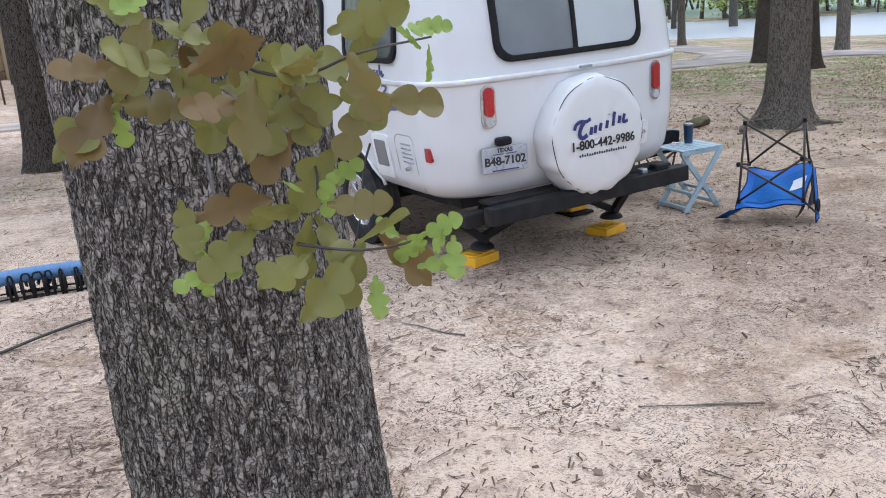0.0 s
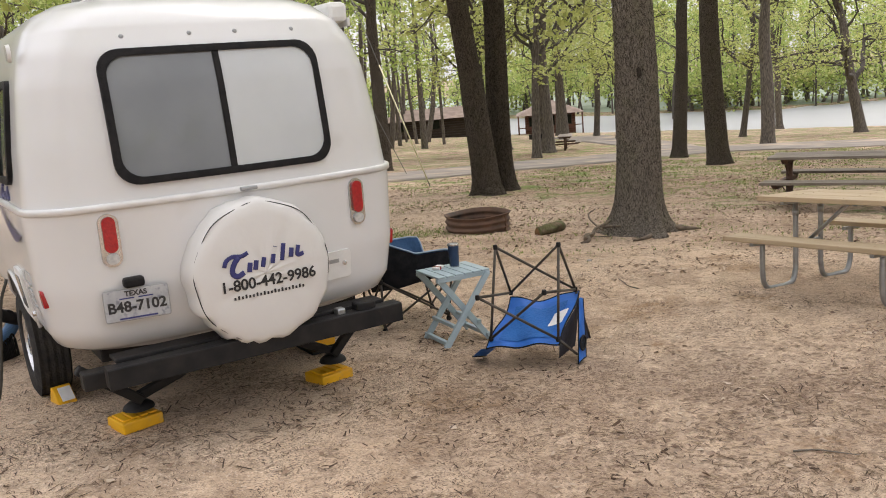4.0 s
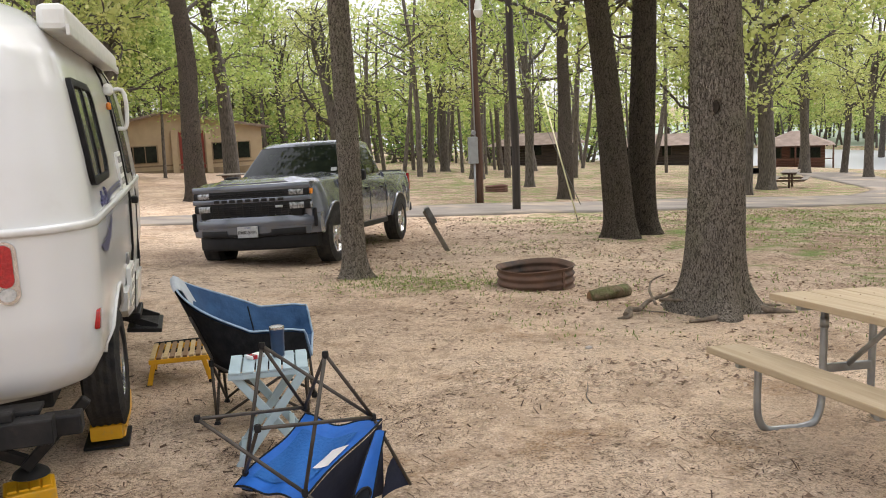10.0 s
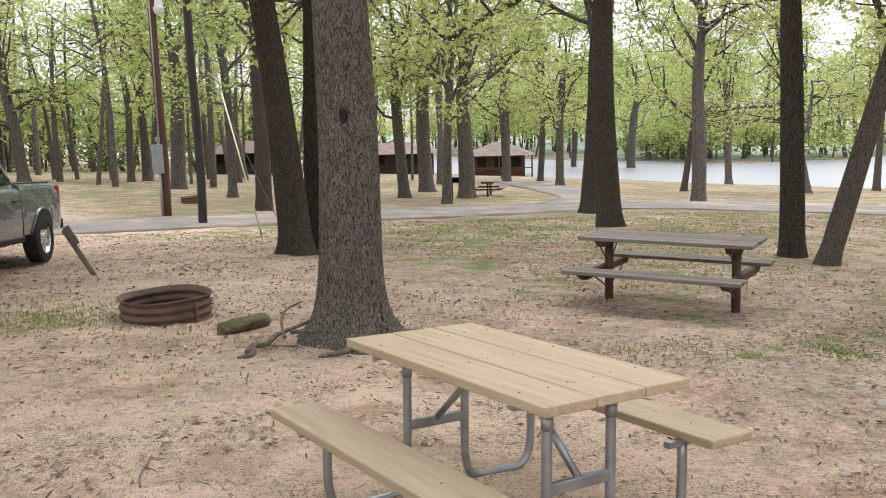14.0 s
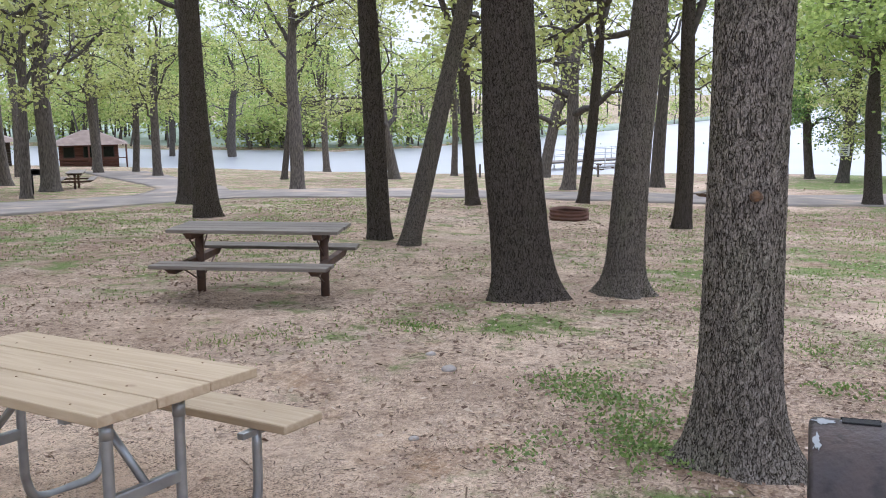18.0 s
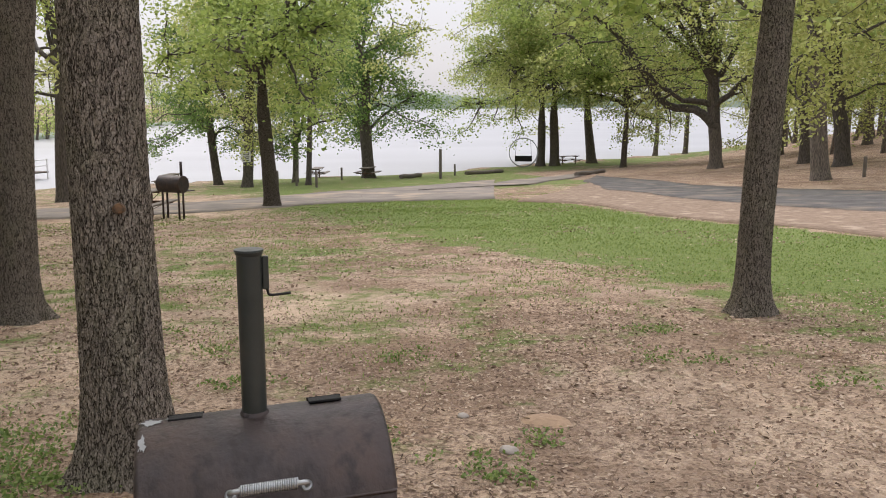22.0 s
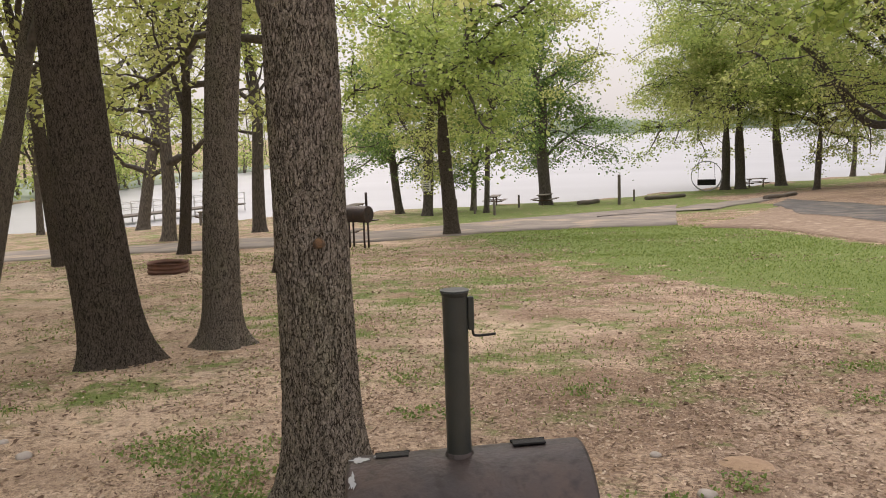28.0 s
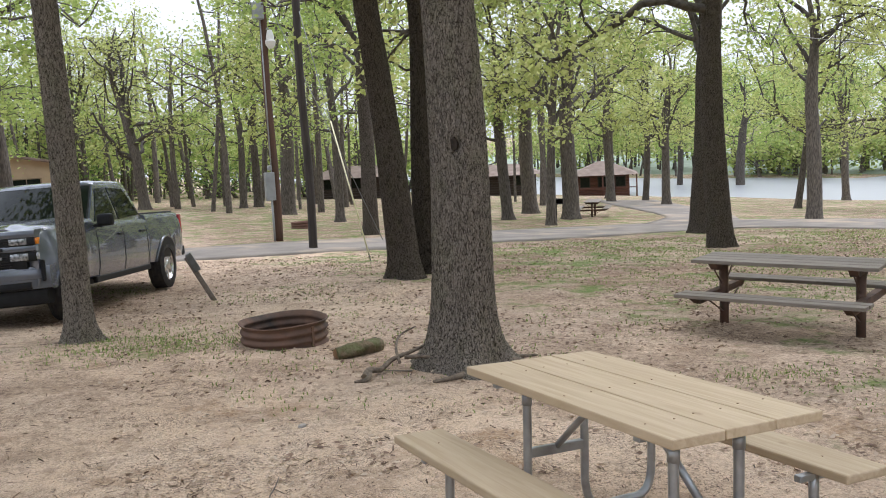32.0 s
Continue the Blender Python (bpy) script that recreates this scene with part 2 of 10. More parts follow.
WEED = leaf_material("low_weeds", (0.11, 0.18, 0.045), (0.18, 0.27, 0.07), (0.28, 0.35, 0.11), glow=0.35)


def ground_material():
    """Sandy dirt with fine litter; the attribute 'grass' says how green it is, 'sand' how bare."""
    m = bpy.data.materials.new("sandy_dirt")
    m.use_nodes = True
    n, l = m.node_tree.nodes, m.node_tree.links
    p = n["Principled BSDF"]
    p.inputs["Roughness"].default_value = 0.95
    p.inputs["Specular IOR Level"].default_value = 0.15
    tc = n.new("ShaderNodeTexCoord")

    def noise_tex(scale, detail, rough=0.55, stretch=None):
        t = n.new("ShaderNodeTexNoise")
        t.inputs["Scale"].default_value, t.inputs["Detail"].default_value, t.inputs["Roughness"].default_value = scale, detail, rough
        if stretch:
            mp = n.new("ShaderNodeMapping")
            mp.inputs["Scale"].default_value, mp.inputs["Rotation"].default_value = stretch[0], (0, 0, stretch[1])
            l.new(tc.outputs["Object"], mp.inputs[0])
            l.new(mp.outputs[0], t.inputs[0])
        else:
            l.new(tc.outputs["Object"], t.inputs[0])
        return t.outputs[0]

    def span(v, a, b, c=0.0, d=1.0):
        r = n.new("ShaderNodeMapRange")
        for k, x in zip((1, 2, 3, 4), (a, b, c, d)):
            r.inputs[k].default_value = x
        l.new(v, r.inputs[0])
        return r.outputs[0]

    def blend(f, a, b):
        x = n.new("ShaderNodeMix")
        x.data_type = "RGBA"
        for k, v in ((6, a), (7, b)):
            if isinstance(v, tuple):
                x.inputs[k].default_value = (*v, 1)
            else:
                l.new(v, x.inputs[k])
        l.new(f, x.inputs[0])
        return x.outputs[2]

    def times(a, b):
        x = n.new("ShaderNodeMath")
        x.operation, x.use_clamp = "MULTIPLY", True
        l.new(a, x.inputs[0])
        l.new(b, x.inputs[1])
        return x.outputs[0]

    def flecks(scale, stretch, turn, share, colours, under, size=0.36, amount=None):
        """Scattered crumbs: cells of a stretched pattern, a share of them coloured one by one."""
        mp, v, sep = n.new("ShaderNodeMapping"), n.new("ShaderNodeTexVoronoi"), n.new("ShaderNodeSeparateColor")
        mp.inputs["Scale"].default_value, mp.inputs["Rotation"].default_value = stretch, (0, 0, turn)
        warp, add = n.new("ShaderNodeTexNoise"), n.new("ShaderNodeVectorMath")
        warp.inputs["Scale"].default_value, warp.inputs["Detail"].default_value = 5.0, 2.0
        add.operation = "MULTIPLY_ADD"
        add.inputs[1].default_value = (0.16, 0.16, 0.0)
        l.new(tc.outputs["Object"], warp.inputs[0])
        l.new(warp.outputs["Color"], add.inputs[0])
        l.new(tc.outputs["Object"], add.inputs[2])
        l.new(add.outputs[0], mp.inputs[0])
        l.new(mp.outputs[0], v.inputs[0])
        v.inputs["Scale"].default_value = scale
        v.voronoi_dimensions = "2D"
        l.new(v.outputs["Color"], sep.inputs[0])
        body = span(v.outputs["Distance"], size, size - 0.1)
        f = times(body, span(sep.outputs[0], 1 - share, 1.02 - share))
        if amount is not None:
            f = times(f, amount)
        ramp = n.new("ShaderNodeValToRGB")
        for k, q in enumerate(colours):
            el = ramp.color_ramp.elements[k] if k < 2 else ramp.color_ramp.elements.new(0.5)
            el.color = (*q, 1)
        l.new(sep.outputs[1], ramp.inputs[0])
        return blend(f, under, ramp.outputs[0])

    broad, mid, fine = noise_tex(0.45, 5), noise_tex(3.0, 6), noise_tex(38.0, 6, 0.65)
    c = blend(span(broad, 0.36, 0.64), (0.735, 0.56, 0.41), (0.65, 0.48, 0.34))
    c = blend(span(mid, 0.42, 0.70, 0, 0.7), c, (0.69, 0.535, 0.40))
    c = blend(span(noise_tex(1.1, 9, 0.75), 0.52, 0.60, 0, 0.55), c, (0.34, 0.235, 0.16))
    c = blend(span(noise_tex(6.5, 9, 0.78), 0.53, 0.60, 0, 0.5), c, (0.29, 0.205, 0.15))
    c = blend(span(fine, 0.36, 0.45, 0.6, 0), c, (0.17, 0.122, 0.09))
    c = blend(span(noise_tex(105.0, 4, 0.6), 0.37, 0.43, 0.6, 0), c, (0.12, 0.085, 0.065))
    c = blend(span(noise_tex(80.0, 3, 0.5), 0.60, 0.66, 0, 0.6), c, (0.78, 0.66, 0.53))
    c = blend(times(span(noise_tex(1.25, 7, 0.66), 0.57, 0.68), span(noise_tex(45, 3, 0.6), 0.4, 0.55, 0.3, 0.9)), c, (0.33, 0.205, 0.115))
    debris = span(noise_tex(1.6, 6, 0.62), 0.42, 0.58, 0.0, 1.0)
    tones = ((0.04, 0.028, 0.022), (0.34, 0.26, 0.20), (0.10, 0.070, 0.052))
    for sc, st, turn, share, sz in ((26, (1, 4.5, 1), 0.4, 0.20, 0.33), (30, (4.8, 1, 1), 0.25, 0.20, 0.33), (22, (1, 5.5, 1), -0.6, 0.16, 0.30), (42, (2.6, 1, 1), 0.9, 0.15, 0.36), (60, (1, 3.0, 1), 0.1, 0.16, 0.36)):
        c = flecks(sc, st, turn, share, tones, c, sz, debris)
    away, off = n.new("ShaderNodeVectorMath"), n.new("ShaderNodeVectorMath")
    away.operation, off.operation = "DISTANCE", "MULTIPLY"
    off.inputs[1].default_value, away.inputs[1].default_value = (1, 1, 0), (4.5, 2.0, 0)
    l.new(tc.outputs["Object"], off.inputs[0])
    l.new(off.outputs[0], away.inputs[0])
    untrodden = span(away.outputs["Value"], 5.0, 9.0)
    c = blend(times(untrodden, span(noise_tex(0.28, 6, 0.6), 0.52, 0.64, 0, 0.5)), c, (0.56, 0.44, 0.345))
    drifts = times(untrodden, times(span(noise_tex(0.55, 7, 0.66), 0.40, 0.56), span(noise_tex(5.0, 6, 0.7), 0.36, 0.56)))
    crumbs = ((0.075, 0.05, 0.037), (0.31, 0.225, 0.165), (0.15, 0.10, 0.074))
    for sc, st, turn, share in ((8, (1, 1.5, 1), 0.7, 0.34), (12, (1.6, 1, 1), 0.2, 0.36)):
        c = flecks(sc, st, turn, share, crumbs, c, 0.40, drifts)
    dirt = n.new("ShaderNodeAttribute")
    dirt.attribute_name = "litter"
    c = blend(times(dirt.outputs["Fac"], span(noise_tex(9.0, 8, 0.75), 0.38, 0.60, 0, 0.85)), c, (0.235, 0.155, 0.106))
    c = blend(times(dirt.outputs["Fac"], span(noise_tex(0.8, 9, 0.75), 0.44, 0.56, 0, 0.7)), c, (0.20, 0.128, 0.086))
    leafy = ((0.085, 0.05, 0.034), (0.36, 0.275, 0.215), (0.17, 0.11, 0.08))
    c = flecks(17, (1, 1.6, 1), 0.5, 0.42, leafy, c, 0.42, dirt.outputs["Fac"])
    c = flecks(24, (1.7, 1, 1), 0.2, 0.42, leafy, c, 0.42, dirt.outputs["Fac"])
    c = blend(times(untrodden, span(noise_tex(0.33, 9, 0.72), 0.54, 0.62, 0, 0.40)), c, (0.55, 0.432, 0.335))
    bare = n.new("ShaderNodeAttribute")
    bare.attribute_name = "bare"
    c = blend(times(bare.outputs["Fac"], span(noise_tex(1.7, 8, 0.7), 0.36, 0.56, 0, 0.9)), c, (0.70, 0.545, 0.405))
    green = n.new("ShaderNodeAttribute")
    green.attribute_name = "grass"
    g = n.new("ShaderNodeMath")
    g.operation = "ADD"
    l.new(green.outputs["Fac"], g.inputs[0])
    l.new(span(noise_tex(1.3, 9, 0.74), 0.28, 0.72, -0.62, 0.5), g.inputs[1])
    turf = blend(span(noise_tex(16, 7, 0.75), 0.34, 0.66), (0.070, 0.132, 0.027), (0.205, 0.255, 0.078))
    c = blend(span(g.outputs[0], 0.36, 0.66, 0, 0.92), c, turf)
    l.new(c, p.inputs["Base Color"])
    b = n.new("ShaderNodeBump")
    b.inputs["Strength"].default_value, b.inputs["Distance"].default_value = 0.9, 0.03
    h = n.new("ShaderNodeMath")
    h.operation = "ADD"
    l.new(fine, h.inputs[0])
    l.new(mid, h.inputs[1])
    l.new(h.outputs[0], b.inputs["Height"])
    l.new(b.outputs[0], p.inputs["Normal"])
    return m


DIRT = ground_material()
ASPHALT = material("worn_asphalt", (0.145, 0.138, 0.132), 0.9, colour2=(0.095, 0.09, 0.087), scale=1.5, bump=0.35, bump_scale=90, spots=(0.23, 0.195, 0.16), spot_scale=0.9, spot_at=(0.5, 0.72))
ASPHALT_PALE = material("pale_asphalt", (0.275, 0.242, 0.212), 0.95, colour2=(0.20, 0.178, 0.158), scale=0.9, bump=0.3, bump_scale=80, spots=(0.41, 0.33, 0.25), spot_scale=0.5)
GRAVEL = material("brown_gravel_shoulder", (0.30, 0.225, 0.168), 0.95, colour2=(0.21, 0.155, 0.118), scale=6, bump=0.5, bump_scale=60, spots=(0.39, 0.31, 0.24), spot_scale=2.2)
for flat in (ASPHALT, ASPHALT_PALE, GRAVEL):
    flat.node_tree.nodes["Principled BSDF"].inputs["Specular IOR Level"].default_value = 0.1
# base far paler than water: the sky's reflection is partly put into the colour
WATER = material("sky_pale_lake_water", (0.31, 0.322, 0.332), 0.35, colour2=(0.27, 0.281, 0.291), scale=0.05, bump=0.9, bump_scale=0.8, stretch=(1.6, 0.5, 1))

# ---- the lie of the land ----
LAKE = -4.45


def softstep(v, a, b):
    t = np.clip((np.asarray(v, float) - a) / (b - a), 0, 1)
    return t * t * (3 - 2 * t)


def near_shore(y):
    """East of this the lake begins."""
    return np.interp(y, [-260, -104, -58, -42, -33, -20, -8, 4, 24, 39, 60, 90], [330, 158, 114, 104, 97, 88, 79, 74, 66.5, 62.5, 58, 52])


def far_shore(y):
    """The lake's other side: a cove to the north-east, wide water to the south-east."""
    return np.interp(y, [-260, 20, 44, 49, 54, 66, 90], [900, 620, 150, 92, 83, 80, 76])


def ground_z(x, y):
    x, y = np.asarray(x, float), np.asarray(y, float)
    z = -0.0575 * x - 0.0105 * y - 0.4 * (1 - np.exp(-np.maximum(0, y - 11) ** 2 / 162.0))
    z = np.where(x < -4, -0.0575 * -4 - 0.0105 * y - 0.02 * (x + 4), z)
    z = z + HILL * 4 * np.log1p(np.exp(np.clip((-(y + 19) - 0.18 * np.maximum(0, x - 25)) / 4, -30, 30)))
    z = z - 0.18 * np.exp(-((x - 7.7) ** 2 + (y - 15.6) ** 2) / 14.0)
    z = z + 0.075 * np.exp(-((y - 4.5) / 5.5) ** 4) * softstep(x, 6.2, 8.2) * (1 - softstep(x, 12, 18))
    ns, fs = near_shore(y), far_shore(y)
    bank = LAKE + 0.12 + 0.012 * np.clip(ns - x, 0, 60)
    z = np.where(x < ns, np.maximum(z, bank), z)
    bed = LAKE + 0.12 - np.clip(0.15 * (x - ns), 0, 3)
    other = LAKE - 3 + np.clip(0.12 * (x - fs) + 3.0, 0, 3.1 + 0.006 * np.clip(x - fs, 0, 300))
    z = np.where(x < ns, z, np.maximum(bed, other))
    south = LAKE + 0.1 + 0.45 * (y + 67.5 + 2.5 * np.sin(x * 0.21)) + 40 * softstep(-x, -38, -18)
    return np.where(y < -40, np.maximum(np.minimum(z, south), LAKE - 3), z)


HILL = 0.11


def gz(x, y):
    return float(ground_z(x, y))


def lawn(x, y):
    """How green the ground is, 0 to 1."""
    edge = np.interp(x, [8, 14, 20, 25, 31, 37, 45], [-6.8, -5.6, -4.2, -2.2, -0.4, 1.0, 2.5])
    g = softstep(-y, -edge - 4.2, -edge + 1.6) * softstep(x, 7, 12)
    road = np.interp(x, [14, 20, 26, 34, 39, 42], [-11.6, -9.8, -8.4, -7.8, -5.5, 0.5])
    g = g * softstep(y, road - 0.3, road + 0.4)
    strip = (0.8 - 0.45 * softstep(y, 2, 12)) * softstep(x, 43, 50) * softstep(near_shore(y) - x, 0, 1) * np.where(y < -14, 1 - softstep(near_shore(y) - x, 8, 16), 1)
    dry = 0.385 * softstep(x, 9.5, 14.5) * (0.5 + 0.5 * softstep(y, -16, -10)) + 0.09 * softstep(y, 9, 14)
    tuft = 0
    for px, py, r, s in ((7.75, 10.4, 1.0, 0.5), (8.5, 10.2, 0.7, 0.38), (10.0, 1.9, 0.65, 0.7), (10.3, 1.35, 0.5, 0.55), (13.9, 3.9, 0.5, 0.5), (12.6, 5.1, 0.4, 0.5),
                         (15.2, 0.2, 0.8, 0.35), (18, 3, 1.2, 0.3), (22, 1.5, 2.2, 0.35), (13, -0.6, 0.4, 0.4), (11.4, -0.4, 0.35, 0.45), (1.0, 9.5, 0.8, 0.4)):
        tuft = tuft + 0.7 * s * np.exp(-((x - px) ** 2 + (y - py) ** 2) / (r * r))
    return np.clip(np.maximum(np.maximum(g, strip), dry) + tuft, 0, 1)


def axis_steps(lo, hi, centre, fine, grow, reach):
    a, s = [centre], fine
    while a[-1] < hi:
        a.append(a[-1] + s)
        s = s if a[-1] - centre < reach else s * grow
    b, s = [centre], fine
    while b[-1] > lo:
        b.append(b[-1] - s)
        s = s if centre - b[-1] < reach else s * grow
    return np.array(b[:0:-1] + a)


gx = axis_steps(-900, 1800, 11, 0.22, 1.07, 14)
gy = axis_steps(-1200, 1200, 4, 0.22, 1.07, 13)
X, Y = np.meshgrid(gx, gy)
P = np.stack([X.ravel(), Y.ravel(), np.zeros(X.size)], 1)
rough = 0.016 * vnoise(P * 1.3, 3) + 0.010 * vnoise(P * 4.1, 5) + 0.05 * vnoise(P * 0.21, 9) * softstep(np.hypot(P[:, 0] - 6, P[:, 1] - 4), 6, 25)
P[:, 2] = ground_z(P[:, 0], P[:, 1]) + rough
SHEET = P[:, 2].reshape(X.shape)
me = grid_mesh("ground", P.reshape(*X.shape, 3))
green = me.attributes.new("grass", "FLOAT", "POINT")
green.data.foreach_set("value", lawn(P[:, 0], P[:, 1]).astype(np.float32))
sandy = me.attributes.new("bare", "FLOAT", "POINT")
bare_amount = sum(s * np.exp(-((P[:, 0] - px) / rx) ** 2 - ((P[:, 1] - py) / ry) ** 2) for px, py, rx, ry, s in ((26.0, -25.0, 5.5, 2.6, 1.0), (33.0, -23.5, 5.0, 1.6, 0.6), (16.8, 0.9, 1.8, 0.9, 0.8), (11.2, -2.6, 1.2, 0.9, 0.6), (9.4, 11.8, 2.6, 1.6, 0.5)))
sandy.data.foreach_set("value", np.clip(bare_amount, 0, 1).astype(np.float32))
leafy = me.attributes.new("litter", "FLOAT", "POINT")
litter_amount = np.clip(0.12 + 0.45 * softstep(P[:, 0], 11, 17) + 0.6 * vnoise(P * 0.35, 21) + 0.35 * vnoise(P * 0.11, 22) + 0.25 * softstep(P[:, 1], 8, 13) + 0.62 * softstep(P[:, 0], 8.0, 10.5) * softstep(-P[:, 1], -3.0, 0.5)
                        + 0.05 * softstep(-P[:, 1], 13, 18) * softstep(P[:, 0] - P[:, 1], 34, 44) + 0.5 * np.exp(-((P[:, 0] - 0.9) / 1.2) ** 2 - ((P[:, 1] - 4.4) / 1.5) ** 2)
                        - 1.2 * np.exp(-((P[:, 0] - 25.5) / 5.0) ** 2 - ((P[:, 1] + 25.5) / 3.2) ** 2), 0, 1)
leafy.data.foreach_set("value", litter_amount.astype(np.float32))
tagged(new("ground", dress(me, DIRT)), "pale sandy dirt with dry leaves, twigs and patches of grass", "ground", kind="structure")

lake_pts = np.array([[[30.0 + 15 * i, -1200.0 + 40 * j, LAKE] for i in range(100)] for j in range(60)])
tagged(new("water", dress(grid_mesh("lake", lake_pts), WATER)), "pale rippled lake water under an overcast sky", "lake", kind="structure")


def ribbon(name, left, right, mat, lift, label, category):
    """A paved strip between two edges, draped over the ground, with thickness."""
    def along(pts):
        pts = np.array(pts, float)
        s = np.r_[0, np.cumsum(np.hypot(*np.diff(pts, axis=0).T))]
        q = np.linspace(0, s[-1], 90)
        sm = np.stack([np.interp(q, s, pts[:, k]) for k in (0, 1)], 1)
        for _ in range(6):
            sm[1:-1] = 0.25 * sm[:-2] + 0.5 * sm[1:-1] + 0.25 * sm[2:]
        return sm
    a, b = along(left), along(right)
    rows = []
    for k in range(9):
        f = k / 8
        e = a * (1 - f) + b * f
        if k in (0, 8):
            w = 0.12 * vnoise(np.c_[e * 0.9, np.zeros(len(e))], 4)
            e = e + w[:, None]
        z = ground_z(e[:, 0], e[:, 1]) + lift + 0.05 * vnoise(np.c_[e * 0.21, 0 * e[:, 0]], 9) * softstep(np.hypot(e[:, 0] - 6, e[:, 1] - 4), 6, 25) + 0.012
        rows.append(np.c_[e, z])
    skirt_a, skirt_b = rows[0] - [0, 0, 0.12], rows[-1] - [0, 0, 0.12]
    pts = np.stack([skirt_a, *rows, skirt_b], 1)
    return tagged(new(name, dress(grid_mesh(name, pts), mat)), label, category, kind="structure")


ribbon("road_loop", [(-40, 18.5), (-10, 19.5), (3.8, 20.3), (12, 21.3), (19, 21.2), (24, 21.6), (28, 22.6), (31, 22.6), (32.6, 19), (32.6, 14), (34, 8), (35.5, 3.8), (38, 0.2), (39, -3), (38.5, -6)],
       [(-40, 23), (-10, 23.2), (3.8, 23.6), (12, 25.4), (19, 26.2), (25, 26.6), (30, 28), (36, 27), (39.5, 22), (38.2, 15), (39, 9), (43, 4.6), (46, 0.4), (52, -4.6), (58, -10)],
       ASPHALT_PALE, 0.02, "worn pale asphalt campground loop road", "road")
ribbon("road_branch", [(30, 27), (35, 30.8), (38, 35), (42, 42), (48, 52)], [(35, 26.5), (38.5, 30), (42, 35), (46, 41), (52, 50)], ASPHALT_PALE, 0.026, "worn asphalt side road by the cabins", "road")
ribbon("road_east", [(36, -6.4), (34, -8.1), (30, -8.3), (26, -8.6), (19.5, -10.1), (15, -11.4), (6, -14)], [(50, -13.5), (43, -11.8), (34, -11.6), (27, -12.8), (22, -13.8), (17.5, -14.7), (8, -17.5)], GRAVEL, 0.022, "brown gravel shoulder of the road", "road")
ribbon("road_paved", [(52, -13.6), (43, -11.8), (34, -11.6), (27, -12.8), (22, -13.8), (17.5, -14.7), (8, -17.5)], [(60, -17), (50, -16.4), (42.8, -15.9), (36.8, -16.8), (30.4, -18.7), (24, -19.5), (11, -24)], ASPHALT, 0.034, "dark asphalt road beside a gravel shoulder", "road")
ribbon("path_lake", [(46, -4), (58, -12), (66, -18)], [(50, -10), (60, -16), (68.5, -20.5)], ASPHALT_PALE, 0.046, "pale cracked track running down to the lake", "path")

# ---- trees ----
def limb_tube(a, b, ra, rb, bend, sides=6, rings=5, seed=0):
    """A bent tapered limb as (rings, sides, 3)."""
    a, b = np.array(a, float), np.array(b, float)
    d = b - a
    L = np.linalg.norm(d)
    d = d / L
    u = np.cross(d, [0.3, 0.2, 1.0])
    u /= np.linalg.norm(u)
    w = np.cross(d, u)
    out = []
    for k in range(rings):
        f = k / (rings - 1)
        c = a + d * L * f + np.array(bend) * L * math.sin(math.pi * f) * 0.5
        r = ra + (rb - ra) * f
        ang = np.arange(sides) * 2 * math.pi / sides
        out.append(c + r * (np.cos(ang)[:, None] * u + np.sin(ang)[:, None] * w))
    return np.array(out)


def join_tubes(name, tubes, mat):
    verts, faces, base = [], [], 0
    for t in tubes:
        r, c = t.shape[:2]
        verts.append(t.reshape(-1, 3))
        idx = base + np.arange(r * c).reshape(r, c)
        nx = np.roll(idx, -1, 1)
        faces += np.stack([idx[:-1].ravel(), nx[:-1].ravel(), nx[1:].ravel(), idx[1:].ravel()], 1).tolist()
        base += r * c
    return dress(mesh_from(name, np.concatenate(verts), faces), mat)


def leaf_quads(centres, size, rng, spread=0.0):
    """A pointed leaf-shaped quad, turned at random, at every centre."""
    n = len(centres)
    d = rng.normal(size=(n, 3)) * [1, 1, 0.7]
    d /= np.linalg.norm(d, axis=1)[:, None]
    u = np.cross(d, rng.normal(size=(n, 3)))
    u /= np.linalg.norm(u, axis=1)[:, None]
    s = size * rng.uniform(0.6, 1.35, (n, 1))
    q = np.stack([centres - d * s * 0.5, centres + u * s * 0.3 + d * s * 0.05, centres + d * s * 0.5, centres - u * s * 0.3 + d * s * 0.05], 1)
    return q.reshape(-1, 3)


def tube_along(pts, ra, rb, sides=6):
    """A tapered tube along a crooked line, as (rings, sides, 3)."""
    pts = np.array(pts, float)
    d = np.gradient(pts, axis=0)
    d /= np.linalg.norm(d, axis=1)[:, None] + 1e-9
    u = np.cross(d, [0.31, 0.17, 0.93])
    u /= np.linalg.norm(u, axis=1)[:, None] + 1e-9
    w = np.cross(d, u)
    r = np.linspace(ra, rb, len(pts))[:, None, None]
    a = np.arange(sides) * 2 * math.pi / sides
    return pts[:, None] + r * (np.cos(a)[None, :, None] * u[:, None] + np.sin(a)[None, :, None] * w[:, None])


def crooked(rng, a, direction, length, steps, wobble, lift):
    """A limb that wanders: its line of points."""
    p, d, out = np.array(a, float), np.array(direction, float), [np.array(a, float)]
    d /= np.linalg.norm(d)
    for _ in range(steps):
        d = d + rng.normal(size=3) * wobble + [0, 0, lift]
        d /= np.linalg.norm(d)
        p = p + d * length / steps
        out.append(p.copy())
    return np.array(out)


